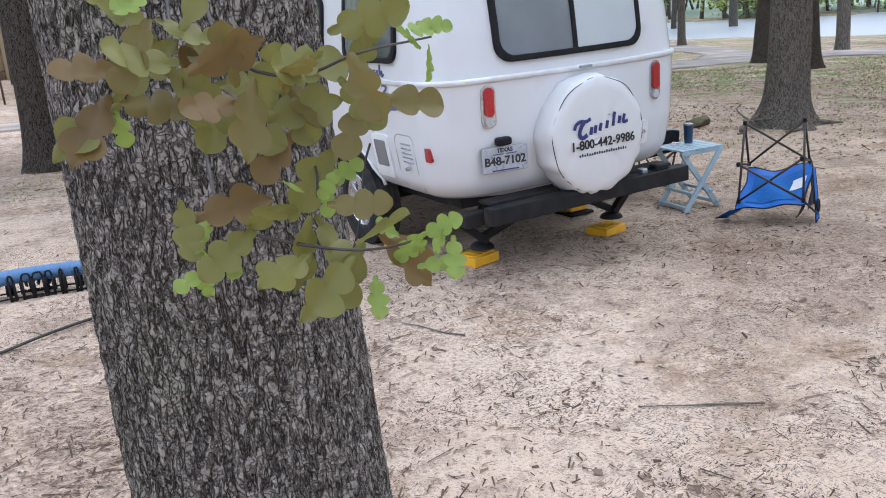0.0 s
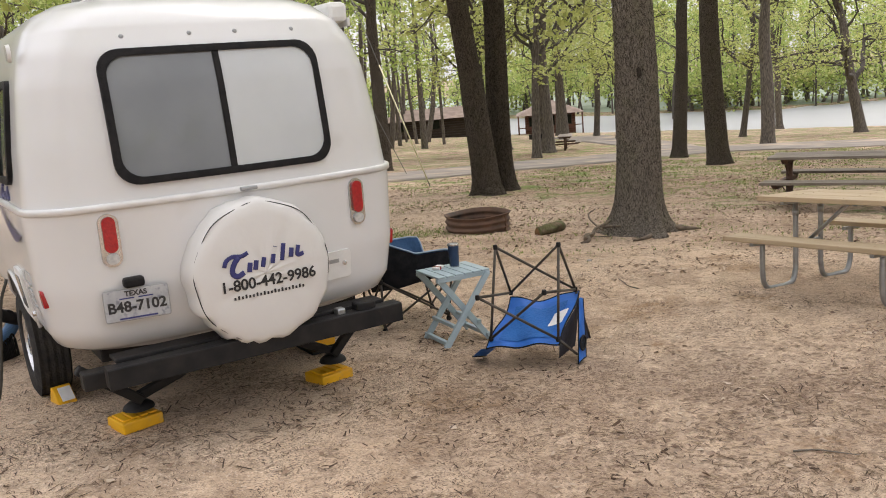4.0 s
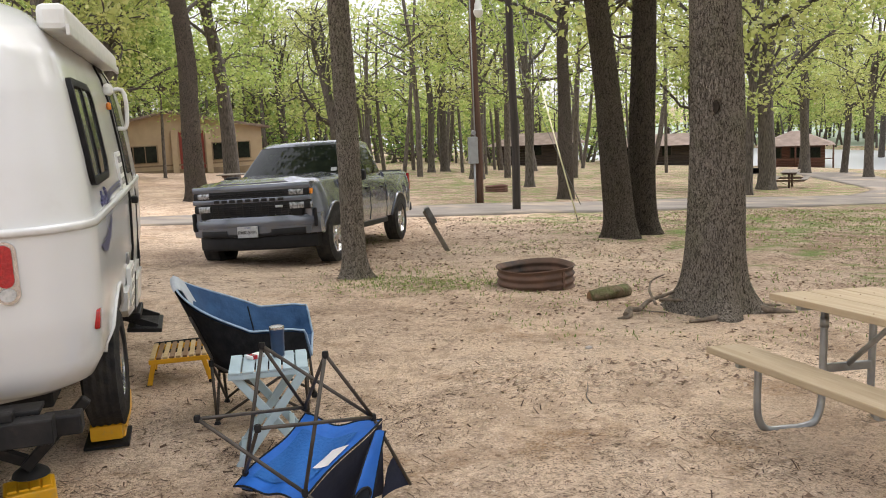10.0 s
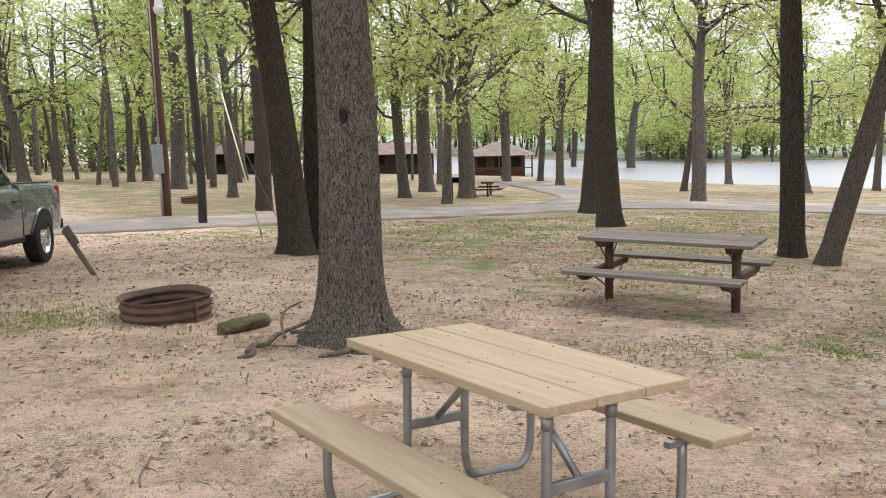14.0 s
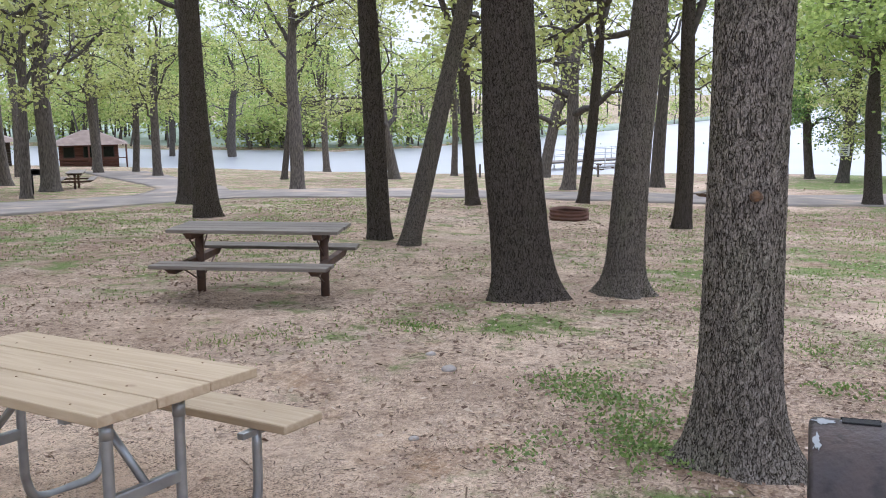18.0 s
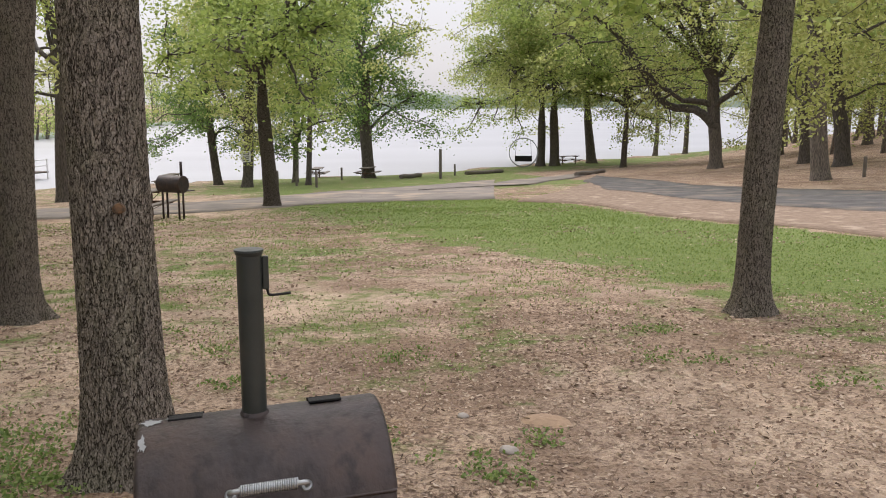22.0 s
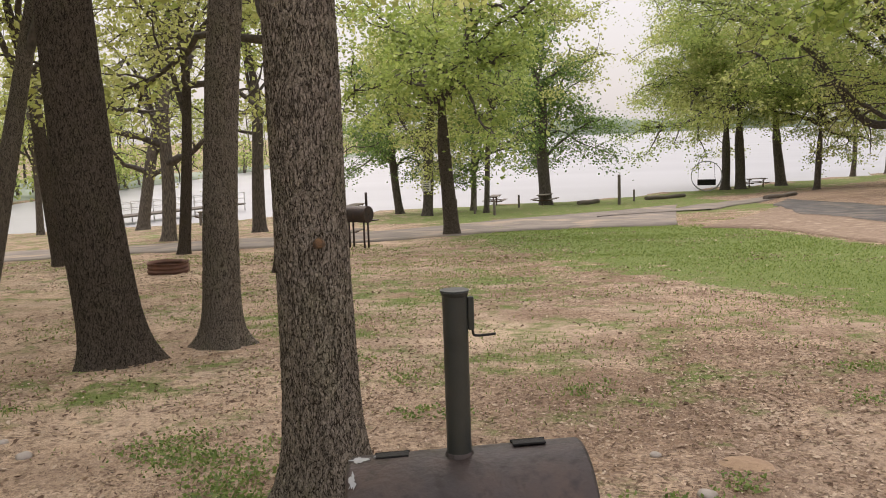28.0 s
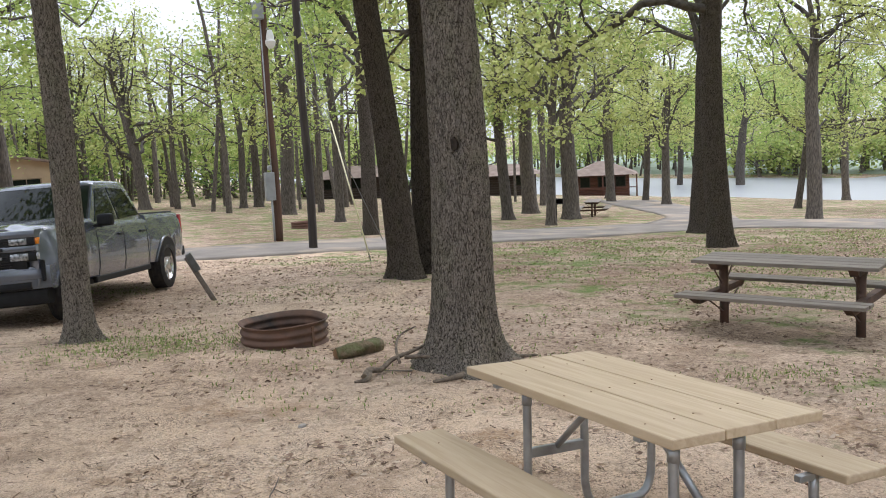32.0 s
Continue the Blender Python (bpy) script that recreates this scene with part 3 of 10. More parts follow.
def crown_meshes(seed, leafmat, leaves=6500, size=0.17, low=2.6, top=13.0, radius=5.0, limbs=9, droop=0.0, fork=False, loose=1.0, thick=0.11):
    """Limbs and foliage of an oak with its stem on the z axis: crooked limbs that branch twice, leaf sprays about their ends. fork: the stem parts into great limbs."""
    rng = np.random.default_rng(seed)
    tubes, spots = [], []
    az = 0.0
    for k in range(limbs):
        f = k / (limbs - 1)
        z0 = low + (top * (0.30 if fork else 0.74) - low * 0.4 - (0 if fork else low * 0.6)) * f + rng.uniform(-0.5, 0.3)
        az = rng.uniform(0, 2 * math.pi) if k % 3 == 0 else az + rng.uniform(1.3, 2.6)
        L = radius * (1.1 - 0.5 * f) * rng.uniform(0.7, 1.2)
        r0 = thick * (1 - 0.45 * f) * rng.uniform(0.6, 1.2)
        el = rng.uniform(0.35, 1.6) if fork else rng.uniform(0.25, 0.95) + 0.3 * f
        limb = crooked(rng, (0, 0, z0), (math.cos(az), math.sin(az), el), L, 8, 0.26, 0.02 - droop)
        tubes.append(tube_along(limb, r0, r0 * 0.3))
        for j in range(7):
            s = limb[int(rng.integers(2, 9))]
            a2 = az + rng.uniform(-1.5, 1.5)
            sub = crooked(rng, s, (math.cos(a2), math.sin(a2), rng.uniform(-0.35, 0.8)), L * rng.uniform(0.22, 0.5), 5, 0.3, -droop - 0.03)
            tubes.append(tube_along(sub, r0 * 0.36, r0 * 0.10, 4))
            for i in range(3):
                b = sub[int(rng.integers(1, 6))]
                tip = crooked(rng, b, rng.normal(size=3) * [1, 1, 0.5] + [0, 0, -0.1 - droop * 2], L * rng.uniform(0.08, 0.22), 3, 0.3, -droop)
                tubes.append(tube_along(tip, r0 * 0.11, r0 * 0.03, 3))
                spots += [tip[1], tip[2], tip[3], sub[-1]]
    if not fork:
        stem = crooked(rng, (0, 0, low - 0.6), (0, 0, 1), top - low - 0.6, 9, 0.13, 0.1)
        tubes.append(tube_along(stem, 0.10, 0.02))
        spots += [stem[-1 - int(rng.integers(0, 3))] + rng.normal(size=3) * [1.1, 1.1, 0.7] for _ in range(40)]
    else:
        spots += [np.array([0, 0, top * 0.72]) + rng.normal(size=3) * [radius * 0.38, radius * 0.38, top * 0.11] for _ in range(60)]
    spots = np.array(spots)
    w = rng.integers(0, len(spots), leaves)
    weight = (0.16 + 0.30 * rng.uniform(0, 1, len(spots))) * loose
    centres = spots[w] + rng.normal(size=(leaves, 3)) * weight[w][:, None] * [1.2, 1.2, 0.55]
    fol = dress(quads_mesh("foliage", leaf_quads(centres, size, rng), leaves), leafmat)
    return join_tubes("limb_work", tubes, LIMB), fol


CROWNS = {
    "spring": [crown_meshes(11, LEAF, 5200, 0.19, low=4.0, top=13.5, limbs=11), crown_meshes(12, LEAF_GREEN, 5200, 0.19, low=4.6, top=13.5, limbs=10), crown_meshes(13, LEAF, 5600, 0.19, low=4.3, top=14, limbs=12, radius=5.6)],
    "green": [crown_meshes(21, LEAF_GREEN, 19000, 0.15, low=3.0, limbs=13, radius=5.8, loose=1.3), crown_meshes(22, LEAF, 19000, 0.15, low=3.4, limbs=12, radius=5.6, loose=1.3)],
    "deep": [crown_meshes(31, LEAF_DEEP, 22000, 0.155, low=2.4, top=12, limbs=14, radius=4.4, droop=0.08, loose=1.25)],
    "bare": [crown_meshes(41, LEAF, 3600, 0.17, low=2.8, limbs=13, thick=0.15)],
    "tall": [crown_meshes(51, LEAF, 6500, 0.17, low=5.0, limbs=11, radius=5.5), crown_meshes(52, LEAF_GREEN, 6500, 0.17, low=5.6, limbs=11, radius=5.0)],
    "arching": [crown_meshes(61, LEAF_GREEN, 9000, 0.12, low=4.4, limbs=11, radius=5.5, droop=0.03)],
    "broad": [crown_meshes(74, LEAF_GREEN, 16000, 0.17, low=4.5, top=11, limbs=14, radius=5.0, droop=0.05, fork=True, loose=1.15, thick=0.15)],
    "lush": [crown_meshes(81, LEAF, 34000, 0.15, low=3.6, top=13, limbs=14, radius=7.6, droop=0.07, fork=True, loose=1.2, thick=0.17),
             crown_meshes(82, LEAF_GREEN, 34000, 0.15, low=3.2, top=13, limbs=14, radius=7.2, droop=0.08, fork=True, loose=1.2, thick=0.17)],
}
COUNT = [0]


def trunk_mesh(r, lean, height, mat, seed, sides=20, rings=26, flare=0.62, ridge=0.0, bend=0.15, hollow=None):
    """A tapered, leaning trunk with root flare; ridge: the depth of furrows in its bark."""
    ang = np.arange(sides) * 2 * math.pi / sides
    f = np.linspace(0, 1, rings) ** (1.6 if not ridge else 1.25)
    z = -0.25 + (height + 0.25) * f
    rng = np.random.default_rng(seed)
    ph = rng.uniform(0, 6.28, 4)
    A, Z = np.meshgrid(ang, z)
    zz = np.maximum(Z, 0)
    taper = 1.06 - 0.045 * zz * (0.3 / max(r, 0.12)) ** 0.4
    taper = np.maximum(taper, 0.25) * np.interp(zz, [0.55 * height, height], [1.0, 0.16])
    lobes = 0.55 + 0.45 * (0.5 * np.cos(3 * A + ph[0]) + 0.35 * np.cos(5 * A + ph[1]) + 0.25 * np.cos(2 * A + ph[2]))
    R = r * taper * (1 + flare * lobes * np.exp(-np.maximum(Z + 0.05, 0) / (0.68 * r + 0.04)) + 0.04 * np.cos(2 * A + ph[3] + 0.6 * Z))
    q = np.stack([np.cos(A) * r, np.sin(A) * r, Z], -1).reshape(-1, 3)
    R = R + (0.05 * r * vnoise(q * [3, 3, 1.2], seed)).reshape(R.shape)
    if ridge:
        k = 1 / 0.021
        w = q + 0.03 * np.stack([vnoise(q * 7, seed + 1), vnoise(q * 7, seed + 2), 0 * q[:, 0]], 1)
        a = np.abs(vnoise(w * [k, k, k * 0.42], seed + 5))
        b = np.abs(vnoise(w * [k * 1.9, k * 1.9, k * 0.7], seed + 6))
        furrow = -np.exp(-(a / 0.16) ** 2) - 0.45 * np.exp(-(b / 0.2) ** 2) + 0.25 * vnoise(q * 60, seed + 7)
        R = R + ridge * furrow.reshape(R.shape)
    if hollow:
        hz, ha, hs = hollow
        R = R - 0.09 * np.exp(-(((Z - hz) / hs) ** 2 + (np.angle(np.exp(1j * (A - ha))) * r / (hs * 0.5)) ** 2))
    wander = np.maximum(0, Z - 4.5) ** 1.4 * 0.05
    cx = lean[0] * Z + bend * r * np.sin(Z * 0.9 + ph[0]) + wander * np.sin(0.7 * Z + ph[2])
    cy = lean[1] * Z + bend * r * np.sin(Z * 0.8 + ph[1]) + wander * np.sin(0.6 * Z + ph[3])
    pts = np.stack([cx + R * np.cos(A), cy + R * np.sin(A), Z], -1)
    return dress(grid_mesh("trunk", pts, closed=True), mat)


def oak(x, y, r, lx=0.0, ly=0.0, crown="spring", mat=None, size=None, height=None, up=0.0, label="", fine=False, near=False, **kw):
    """A standing oak: trunk, branches, foliage."""
    COUNT[0] += 1
    k = COUNT[0]
    kinds = CROWNS[crown]
    br, fol = kinds[k % len(kinds)]
    s = size or 0.75 + 0.9 * min(r, 0.4)
    H = height or (5.8 if crown == "broad" else 5.2 if crown == "lush" else 10.5) * s
    label = label or {"spring": "oak with furrowed grey bark and sparse yellow-green leaves", "green": "oak with dark trunk and bright green spring leaves",
                      "deep": "oak with drooping dark green foliage by the water", "bare": "oak with crooked dark limbs and few new leaves",
                      "broad": "spreading oak with a dark forked trunk and green leaves",
                      "lush": "large oak with crooked dark limbs and dense green foliage",
                      "arching": "oak with furrowed brown bark and arching leafy limbs",
                      "tall": "tall oak with furrowed bark and high yellow-green crown"}[crown]
    t = thing("oak_tree", Matrix.Translation((x, y, gz(x, y))), label, "tree", "oaks of the campground")
    mat = mat or BARK_FAR
    if near:
        part("trunk", trunk_mesh(r, (lx, ly), H, mat, k, 230, 620, ridge=0.0065, **{"flare": 1.1, **kw}), None, t)
    elif fine:
        part("trunk", trunk_mesh(r, (lx, ly), H, mat, k, 120, 300, ridge=0.007, **{"flare": 0.95 if mat is BARK_DARK else 1.35, **kw}), None, t)
    else:
        part("trunk", trunk_mesh(r, (lx, ly), H, mat, k, **kw), None, t)
    turn = Euler((0, 0, k * 1.7)).to_matrix().to_4x4()
    tilt = Euler((-ly, lx, 0)).to_matrix().to_4x4()
    for name, me in (("limb_work", br), ("foliage", fol)):
        ob = part(name, me, None, t)
        ob.matrix_basis = Matrix.Translation((0, 0, up)) @ tilt @ turn @ Matrix.Diagonal((s, s, s, 1))
    return t

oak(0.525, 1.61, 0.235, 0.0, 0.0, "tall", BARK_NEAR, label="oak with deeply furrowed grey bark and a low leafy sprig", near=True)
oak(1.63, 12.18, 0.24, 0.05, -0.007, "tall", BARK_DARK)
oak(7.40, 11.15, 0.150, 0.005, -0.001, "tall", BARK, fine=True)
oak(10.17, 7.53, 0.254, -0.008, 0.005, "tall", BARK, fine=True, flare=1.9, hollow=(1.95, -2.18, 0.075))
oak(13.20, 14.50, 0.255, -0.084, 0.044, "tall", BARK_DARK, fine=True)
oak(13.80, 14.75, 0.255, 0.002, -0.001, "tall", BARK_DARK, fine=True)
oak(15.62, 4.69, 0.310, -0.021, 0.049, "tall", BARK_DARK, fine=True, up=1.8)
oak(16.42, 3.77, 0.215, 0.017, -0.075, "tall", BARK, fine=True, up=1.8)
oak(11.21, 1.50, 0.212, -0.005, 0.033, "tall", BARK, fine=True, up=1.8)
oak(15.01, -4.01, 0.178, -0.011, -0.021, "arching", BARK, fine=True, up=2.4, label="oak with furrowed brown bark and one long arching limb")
oak(31.01, 32.87, 0.350, 0.004, -0.003, "spring")
oak(27.15, 29.14, 0.180, 0.046, -0.034, "spring")
oak(52.93, 55.83, 0.324, 0.011, -0.009, "spring")
oak(50.31, 48.82, 0.230, 0.025, -0.022, "spring")
oak(46.09, 42.37, 0.258, -0.001, 0.001, "spring")
oak(70.73, 66.12, 0.294, 0.011, -0.011, "spring")
oak(27.00, 21.08, 0.241, 0.019, -0.019, "tall", BARK_DARK)
oak(22.07, 15.66, 0.277, -0.015, 0.016, "tall", BARK_DARK)
oak(72.52, 59.97, 0.420, 0.014, -0.016, "spring")
oak(47.57, 33.72, 0.186, 0.082, -0.102, "spring")
oak(37.29, 24.72, 0.288, -0.011, 0.015, "spring", up=1.8)
oak(61.45, 40.66, 0.261, -0.019, 0.026, "spring")
oak(20.00, 9.44, 0.196, -0.017, 0.027, "tall", BARK_DARK)
oak(19.49, 8.50, 0.165, 0.122, -0.204, "tall", BARK)
oak(51.06, 28.22, 0.302, -0.085, 0.138, "bare")
oak(29.44, 12.20, 0.197, -0.036, 0.072, "tall", BARK_DARK)
oak(59.21, 28.44, 0.210, -0.003, 0.006, "spring")
oak(56.92, 21.12, 0.349, 0.073, -0.181, "bare")
oak(40.92, 13.54, 0.259, 0.011, -0.031, "bare")
oak(32.34, 9.87, 0.176, 0.028, -0.080, "tall", BARK_DARK)
oak(44.76, 10.86, 0.279, 0.006, -0.024, "spring")
oak(25.62, 5.25, 0.177, -0.001, 0.002, "tall", BARK_DARK)
oak(56.89, 4.36, 0.28, 0.004, -0.059, "green", size=1.1)
oak(37.60, 2.05, 0.255, -0.002, 0.047, "broad", BARK_DARK, size=1.0)
oak(2.22, 31.00, 0.194, 0.009, 0.001, "spring")
oak(2.87, 34.68, 0.239, -0.017, -0.002, "spring")
oak(3.19, 40.45, 0.203, 0.144, 0.011, "spring")
oak(3.74, 40.45, 0.203, 0.062, 0.004, "spring")
oak(6.62, 31.00, 0.345, -0.007, 0.000, "tall", BARK_DARK)
oak(8.40, 36.96, 0.31, -0.054, 0.003, "spring")
oak(15.82, 72.93, 0.326, 0.016, -0.002, "spring")
oak(17.26, 57.69, 0.333, -0.116, 0.023, "bare")
oak(22.85, 55.61, 0.220, 0.015, -0.005, "spring")
oak(24.41, 57.69, 0.267, 0.011, -0.003, "spring")
oak(22.02, 45.05, 0.360, 0.028, -0.010, "spring")
oak(21.76, 37.60, 0.204, -0.003, 0.001, "spring")
oak(18.76, 27.88, 0.247, -0.006, 0.003, "tall", BARK_DARK)
oak(28.82, 34.70, 0.260, -0.037, 0.025, "spring")
oak(32.30, 37.91, 0.377, 0.001, -0.001, "spring")
oak(47.35, 49.11, 0.284, -0.043, 0.037, "spring")
oak(41.07, -20.65, 0.363, 0.064, 0.105, "green", size=1.25)
oak(50.29, -27.39, 0.399, 0.057, 0.089, "green")
oak(46.56, -29.76, 0.420, -0.002, -0.003, "green")
oak(32.84, -25.79, 0.333, 0.024, 0.024, "green", size=1.25)
oak(56.50, -47.07, 0.221, 0.075, 0.080, "green", size=1.2)
oak(45.78, -40.66, 0.291, 0.037, 0.036, "green")
oak(62.42, -25.97, 0.400, 0.034, 0.071, "bare", size=1.35, height=8.0)
oak(72.39, -35.91, 0.386, -0.012, -0.022, "lush", size=1.1)
oak(57.82, -29.61, 0.343, 0.009, 0.015, "green")
oak(70.05, -42.05, 0.343, -0.007, -0.010, "spring")
oak(36.44, -35.38, 0.179, 0.036, 0.030, "green", size=1.2)
oak(71.28, -3.24, 0.420, 0.001, 0.022, "deep", size=1.25)
oak(76.6, -3.54, 0.22, 0.0, 0.01, "spring", size=1.4)
oak(84.02, -20.79, 0.412, 0.006, 0.020, "lush", size=1.5, up=1.5)
oak(83.88, -19.48, 0.359, -0.004, -0.016, "lush", size=1.35, up=2.0)
oak(86.76, -25.08, 0.420, 0.022, 0.070, "lush", size=1.5, up=1.5)
oak(77.33, -24.94, 0.241, -0.007, -0.020, "lush", size=1.2, up=1.0)
oak(99.85, -40.06, 0.261, -0.016, -0.037, "spring")
oak(96.89, -35.40, 0.249, -0.016, -0.041, "spring")
oak(57.36, 0.98, 0.163, 0.000, -0.060, "spring")
oak(64.62, 1.86, 0.186, 0.001, -0.030, "deep")
oak(63.48, 6.62, 0.257, -0.010, 0.099, "deep")

oak(6.00, 50.00, 0.085, 0.03, 0.0, "broad", size=1.0)
oak(4.3, 52.5, 0.08, -0.04, 0.0, "broad", size=1.05)
oak(0.6, 47.0, 0.12, 0.02, 0.0, "broad", size=1.2)

def far_woods(name, spots, leafmats, label, seed, size=0.34, per=420, tall=(9, 16)):
    """Woodland too far off to count: many stems and loose crowns in one mesh each for wood and leaves."""
    rng = np.random.default_rng(seed)
    tubes, cs = [], []
    for x, y in spots:
        z, h = gz(x, y), rng.uniform(*tall)
        top = np.array([x + rng.normal() * 0.7, y + rng.normal() * 0.7, z + h])
        r = rng.uniform(0.10, 0.26)
        tubes.append(limb_tube((x, y, z - 0.3), top, r, r * 0.3, rng.normal(size=3) * 0.04, 6, 5))
        for _ in range(7):
            f, az = rng.uniform(0.25 if tall[1] < 7 else 0.42, 1.0), rng.uniform(0, 6.28)
            a = np.array([x, y, z]) + (top - [x, y, z]) * f
            L = rng.uniform(1.5, 3.6) * (1.15 - 0.5 * f)
            b = a + L * np.array([math.cos(az), math.sin(az), rng.uniform(0.0, 0.8)])
            tubes.append(limb_tube(a, b, r * 0.35, 0.02, rng.normal(size=3) * 0.2, 4, 3))
            n = per // 7
            blob = rng.normal(size=(5, 3)) * [0.9, 0.9, 0.6]
            cs.append(a + (b - a) * rng.uniform(0.45, 1.15, (n, 1)) + blob[rng.integers(0, 5, n)] + rng.normal(size=(n, 3)) * 0.45)
    c = np.concatenate(cs)
    root = thing(name, Matrix(), label, "woodland", kind="stuff")
    tagged(part("trunks", join_tubes("trunks", tubes, BARK_FAR), None, root), kind="stuff")
    cut = np.array_split(rng.permutation(len(c)), len(leafmats))
    for k, lm in zip(cut, leafmats):
        tagged(part("foliage", dress(quads_mesh("foliage", leaf_quads(c[k], size, rng), len(k)), lm), None, root), kind="stuff")
    return root


def scatter(rng, n, lo, hi, keep, apart=2.0):
    """n spots in a box, kept where keep(x, y), with some distance between them."""
    pts, tries = [], 0
    while len(pts) < n and tries < 60 * n:
        tries += 1
        x, y = rng.uniform(lo[0], hi[0]), rng.uniform(lo[1], hi[1])
        if keep(x, y) and all((x - a) ** 2 + (y - b) ** 2 > apart * apart for a, b in pts):
            pts.append((x, y))
    return pts


rng = np.random.default_rng(5)
north = scatter(rng, 95, (-45, 60), (48, 120), lambda x, y: not (-6 < x < 20 and y < 84), 3.0) + scatter(rng, 26, (18, 46), (44, 62), lambda x, y: True, 3.0)
far_woods("far_woods", north, (LEAF, LEAF_GREEN), "spring woodland of thin oaks behind the campground", 3, 0.27, 400)
west = scatter(rng, 60, (-75, -30), (-22, 75), lambda x, y: True, 4.0) + scatter(rng, 24, (-40, -60), (30, -34), lambda x, y: y < -0.5 * (x + 40) - 24, 4.0)
far_woods("far_woods", west, (LEAF_GREEN,), "green woodland at the edge of the campground", 4, 0.4, 380)
cove = scatter(rng, 100, (78, 46), (135, 120), lambda x, y: x > far_shore(y) + 1, 3.0) + scatter(rng, 30, (125, 36), (330, 75), lambda x, y: x > far_shore(y) + 2, 5.0)
far_woods("far_woods", cove, (LEAF, LEAF_GREEN), "spring woodland on the other bank of the cove", 6, 0.45, 420)
bank = scatter(rng, 30, (44, -90), (140, -34), lambda x, y: 1.5 < near_shore(y) - x < 42 and -57 < y < -0.52 * x + 2, 3.2)
far_woods("far_woods", bank, (LEAF_GREEN, LEAF), "green oaks on the slope above the lake", 8, 0.28, 850)
hill = scatter(rng, 22, (22, -75), (75, -38), lambda x, y: near_shore(y) - x > 30 and -57 < y < -0.9 * x + 2, 3.5)
far_woods("far_woods", hill, (LEAF_GREEN, LEAF), "oaks on the rise beyond the road", 9, 0.22, 900)

under = scatter(rng, 120, (-40, 58), (60, 82), lambda x, y: not (-6 < x < 19 and y < 70) and not (x > 15 and y < 77), 1.8)
far_woods("undergrowth", under, (LEAF_GREEN, LEAF_DEEP), "low green undergrowth along the wood's edge", 12, 0.30, 260, (1.2, 3.2))

# the opposite shore, a low wooded ridge
ys = np.linspace(-900, 300, 420)
prof = np.interp(ys, [-60, 10], [1.0, 0.06]) * (13 + 5 * vnoise(np.c_[ys * 0.012, 0 * ys, 0 * ys], 2) + 2.2 * vnoise(np.c_[ys * 0.09, 0 * ys, 0 * ys], 3) + 1.2 * vnoise(np.c_[ys * 0.35, 0 * ys, 0 * ys], 4))
ridge = []
for k, (dx, f) in enumerate(((0, 0.0), (3, 0.35), (7, 0.7), (14, 0.92), (26, 1.0), (60, 0.8))):
    xs = far_shore(ys) + 4 + dx * (1 + 0.3 * vnoise(np.c_[ys * 0.2, 0 * ys + k, 0 * ys], 6))
    ridge.append(np.c_[xs, ys, LAKE + 0.05 + prof * f])
FAR_WOOD = material("hazy_far_trees", (0.26, 0.31, 0.24), 0.95, colour2=(0.19, 0.235, 0.175), scale=0.35, bump=0.8, bump_scale=0.6)
tagged(new("backdrop", dress(grid_mesh("backdrop", np.stack(ridge, 1)), FAR_WOOD)), "low hazy wooded ridge across the lake", "far shore", kind="structure")

# great limbs that show singly
def great_limb(tree, name, line, r0, r1, sprays, leaves, size, leafmat, seed, spread=0.35, reach=(0.5, 1.3)):
    """A long bent limb with side twigs and leaf sprays, under its tree; line: offsets from the tree's foot."""
    rng = np.random.default_rng(seed)
    pts = np.array(line, float)
    s = np.r_[0, np.cumsum(np.linalg.norm(np.diff(pts, axis=0), axis=1))]
    q = np.linspace(0, s[-1], 24)
    pts = np.stack([np.interp(q, s, pts[:, k]) for k in range(3)], 1)
    for _ in range(2):
        pts[1:-1] = 0.25 * pts[:-2] + 0.5 * pts[1:-1] + 0.25 * pts[2:]
    tubes, spots = [tube_along(pts, r0, r1, 8)], []
    for _ in range(sprays):
        b = pts[int(rng.integers(5, 24))]
        sub = crooked(rng, b, rng.normal(size=3) * [1, 1, 0.4] + [0, 0, 0.05], rng.uniform(*reach), 4, 0.3, -0.05)
        tubes.append(tube_along(sub, r1 * 0.7, r1 * 0.2, 4))
        spots += [sub[2], sub[3], sub[4], sub[4]]
    spots = np.array(spots)
    c = spots[rng.integers(0, len(spots), leaves)] + rng.normal(size=(leaves, 3)) * spread * [1, 1, 0.5]
    lb = part(name, join_tubes(name, tubes, LIMB), None, tree)
    tagged(part("foliage", dress(quads_mesh("foliage", leaf_quads(c, size, rng), leaves), leafmat), None, lb), kind="stuff")


def oak_at(x, y):
    return min((o for o in scene.objects if o.name.startswith("oak_tree")), key=lambda o: (o.matrix_basis.translation.x - x) ** 2 + (o.matrix_basis.translation.y - y) ** 2)


arch = oak_at(15.01, -4.01)
great_limb(arch, "arching_limb", [(-0.10, -0.18, 3.25), (-0.35, -0.62, 3.28), (-0.62, -1.05, 3.26), (-1.0, -1.6, 3.33), (-1.3, -2.0, 3.27), (-1.6, -2.4, 3.14), (-1.95, -2.8, 2.98), (-2.3, -3.2, 2.95)], 0.045, 0.012, 34, 900, 0.11, LEAF_GREEN, 5, 0.16, (0.3, 0.9))
great_limb(arch, "arching_limb", [(0.08, 0.12, 3.6), (0.2, 0.5, 3.62), (0.35, 0.85, 3.45), (0.45, 1.2, 3.4), (0.5, 1.5, 3.5)], 0.022, 0.008, 22, 700, 0.11, LEAF_GREEN, 6, 0.16, (0.3, 0.8))
elbow = oak_at(62.42, -25.97)
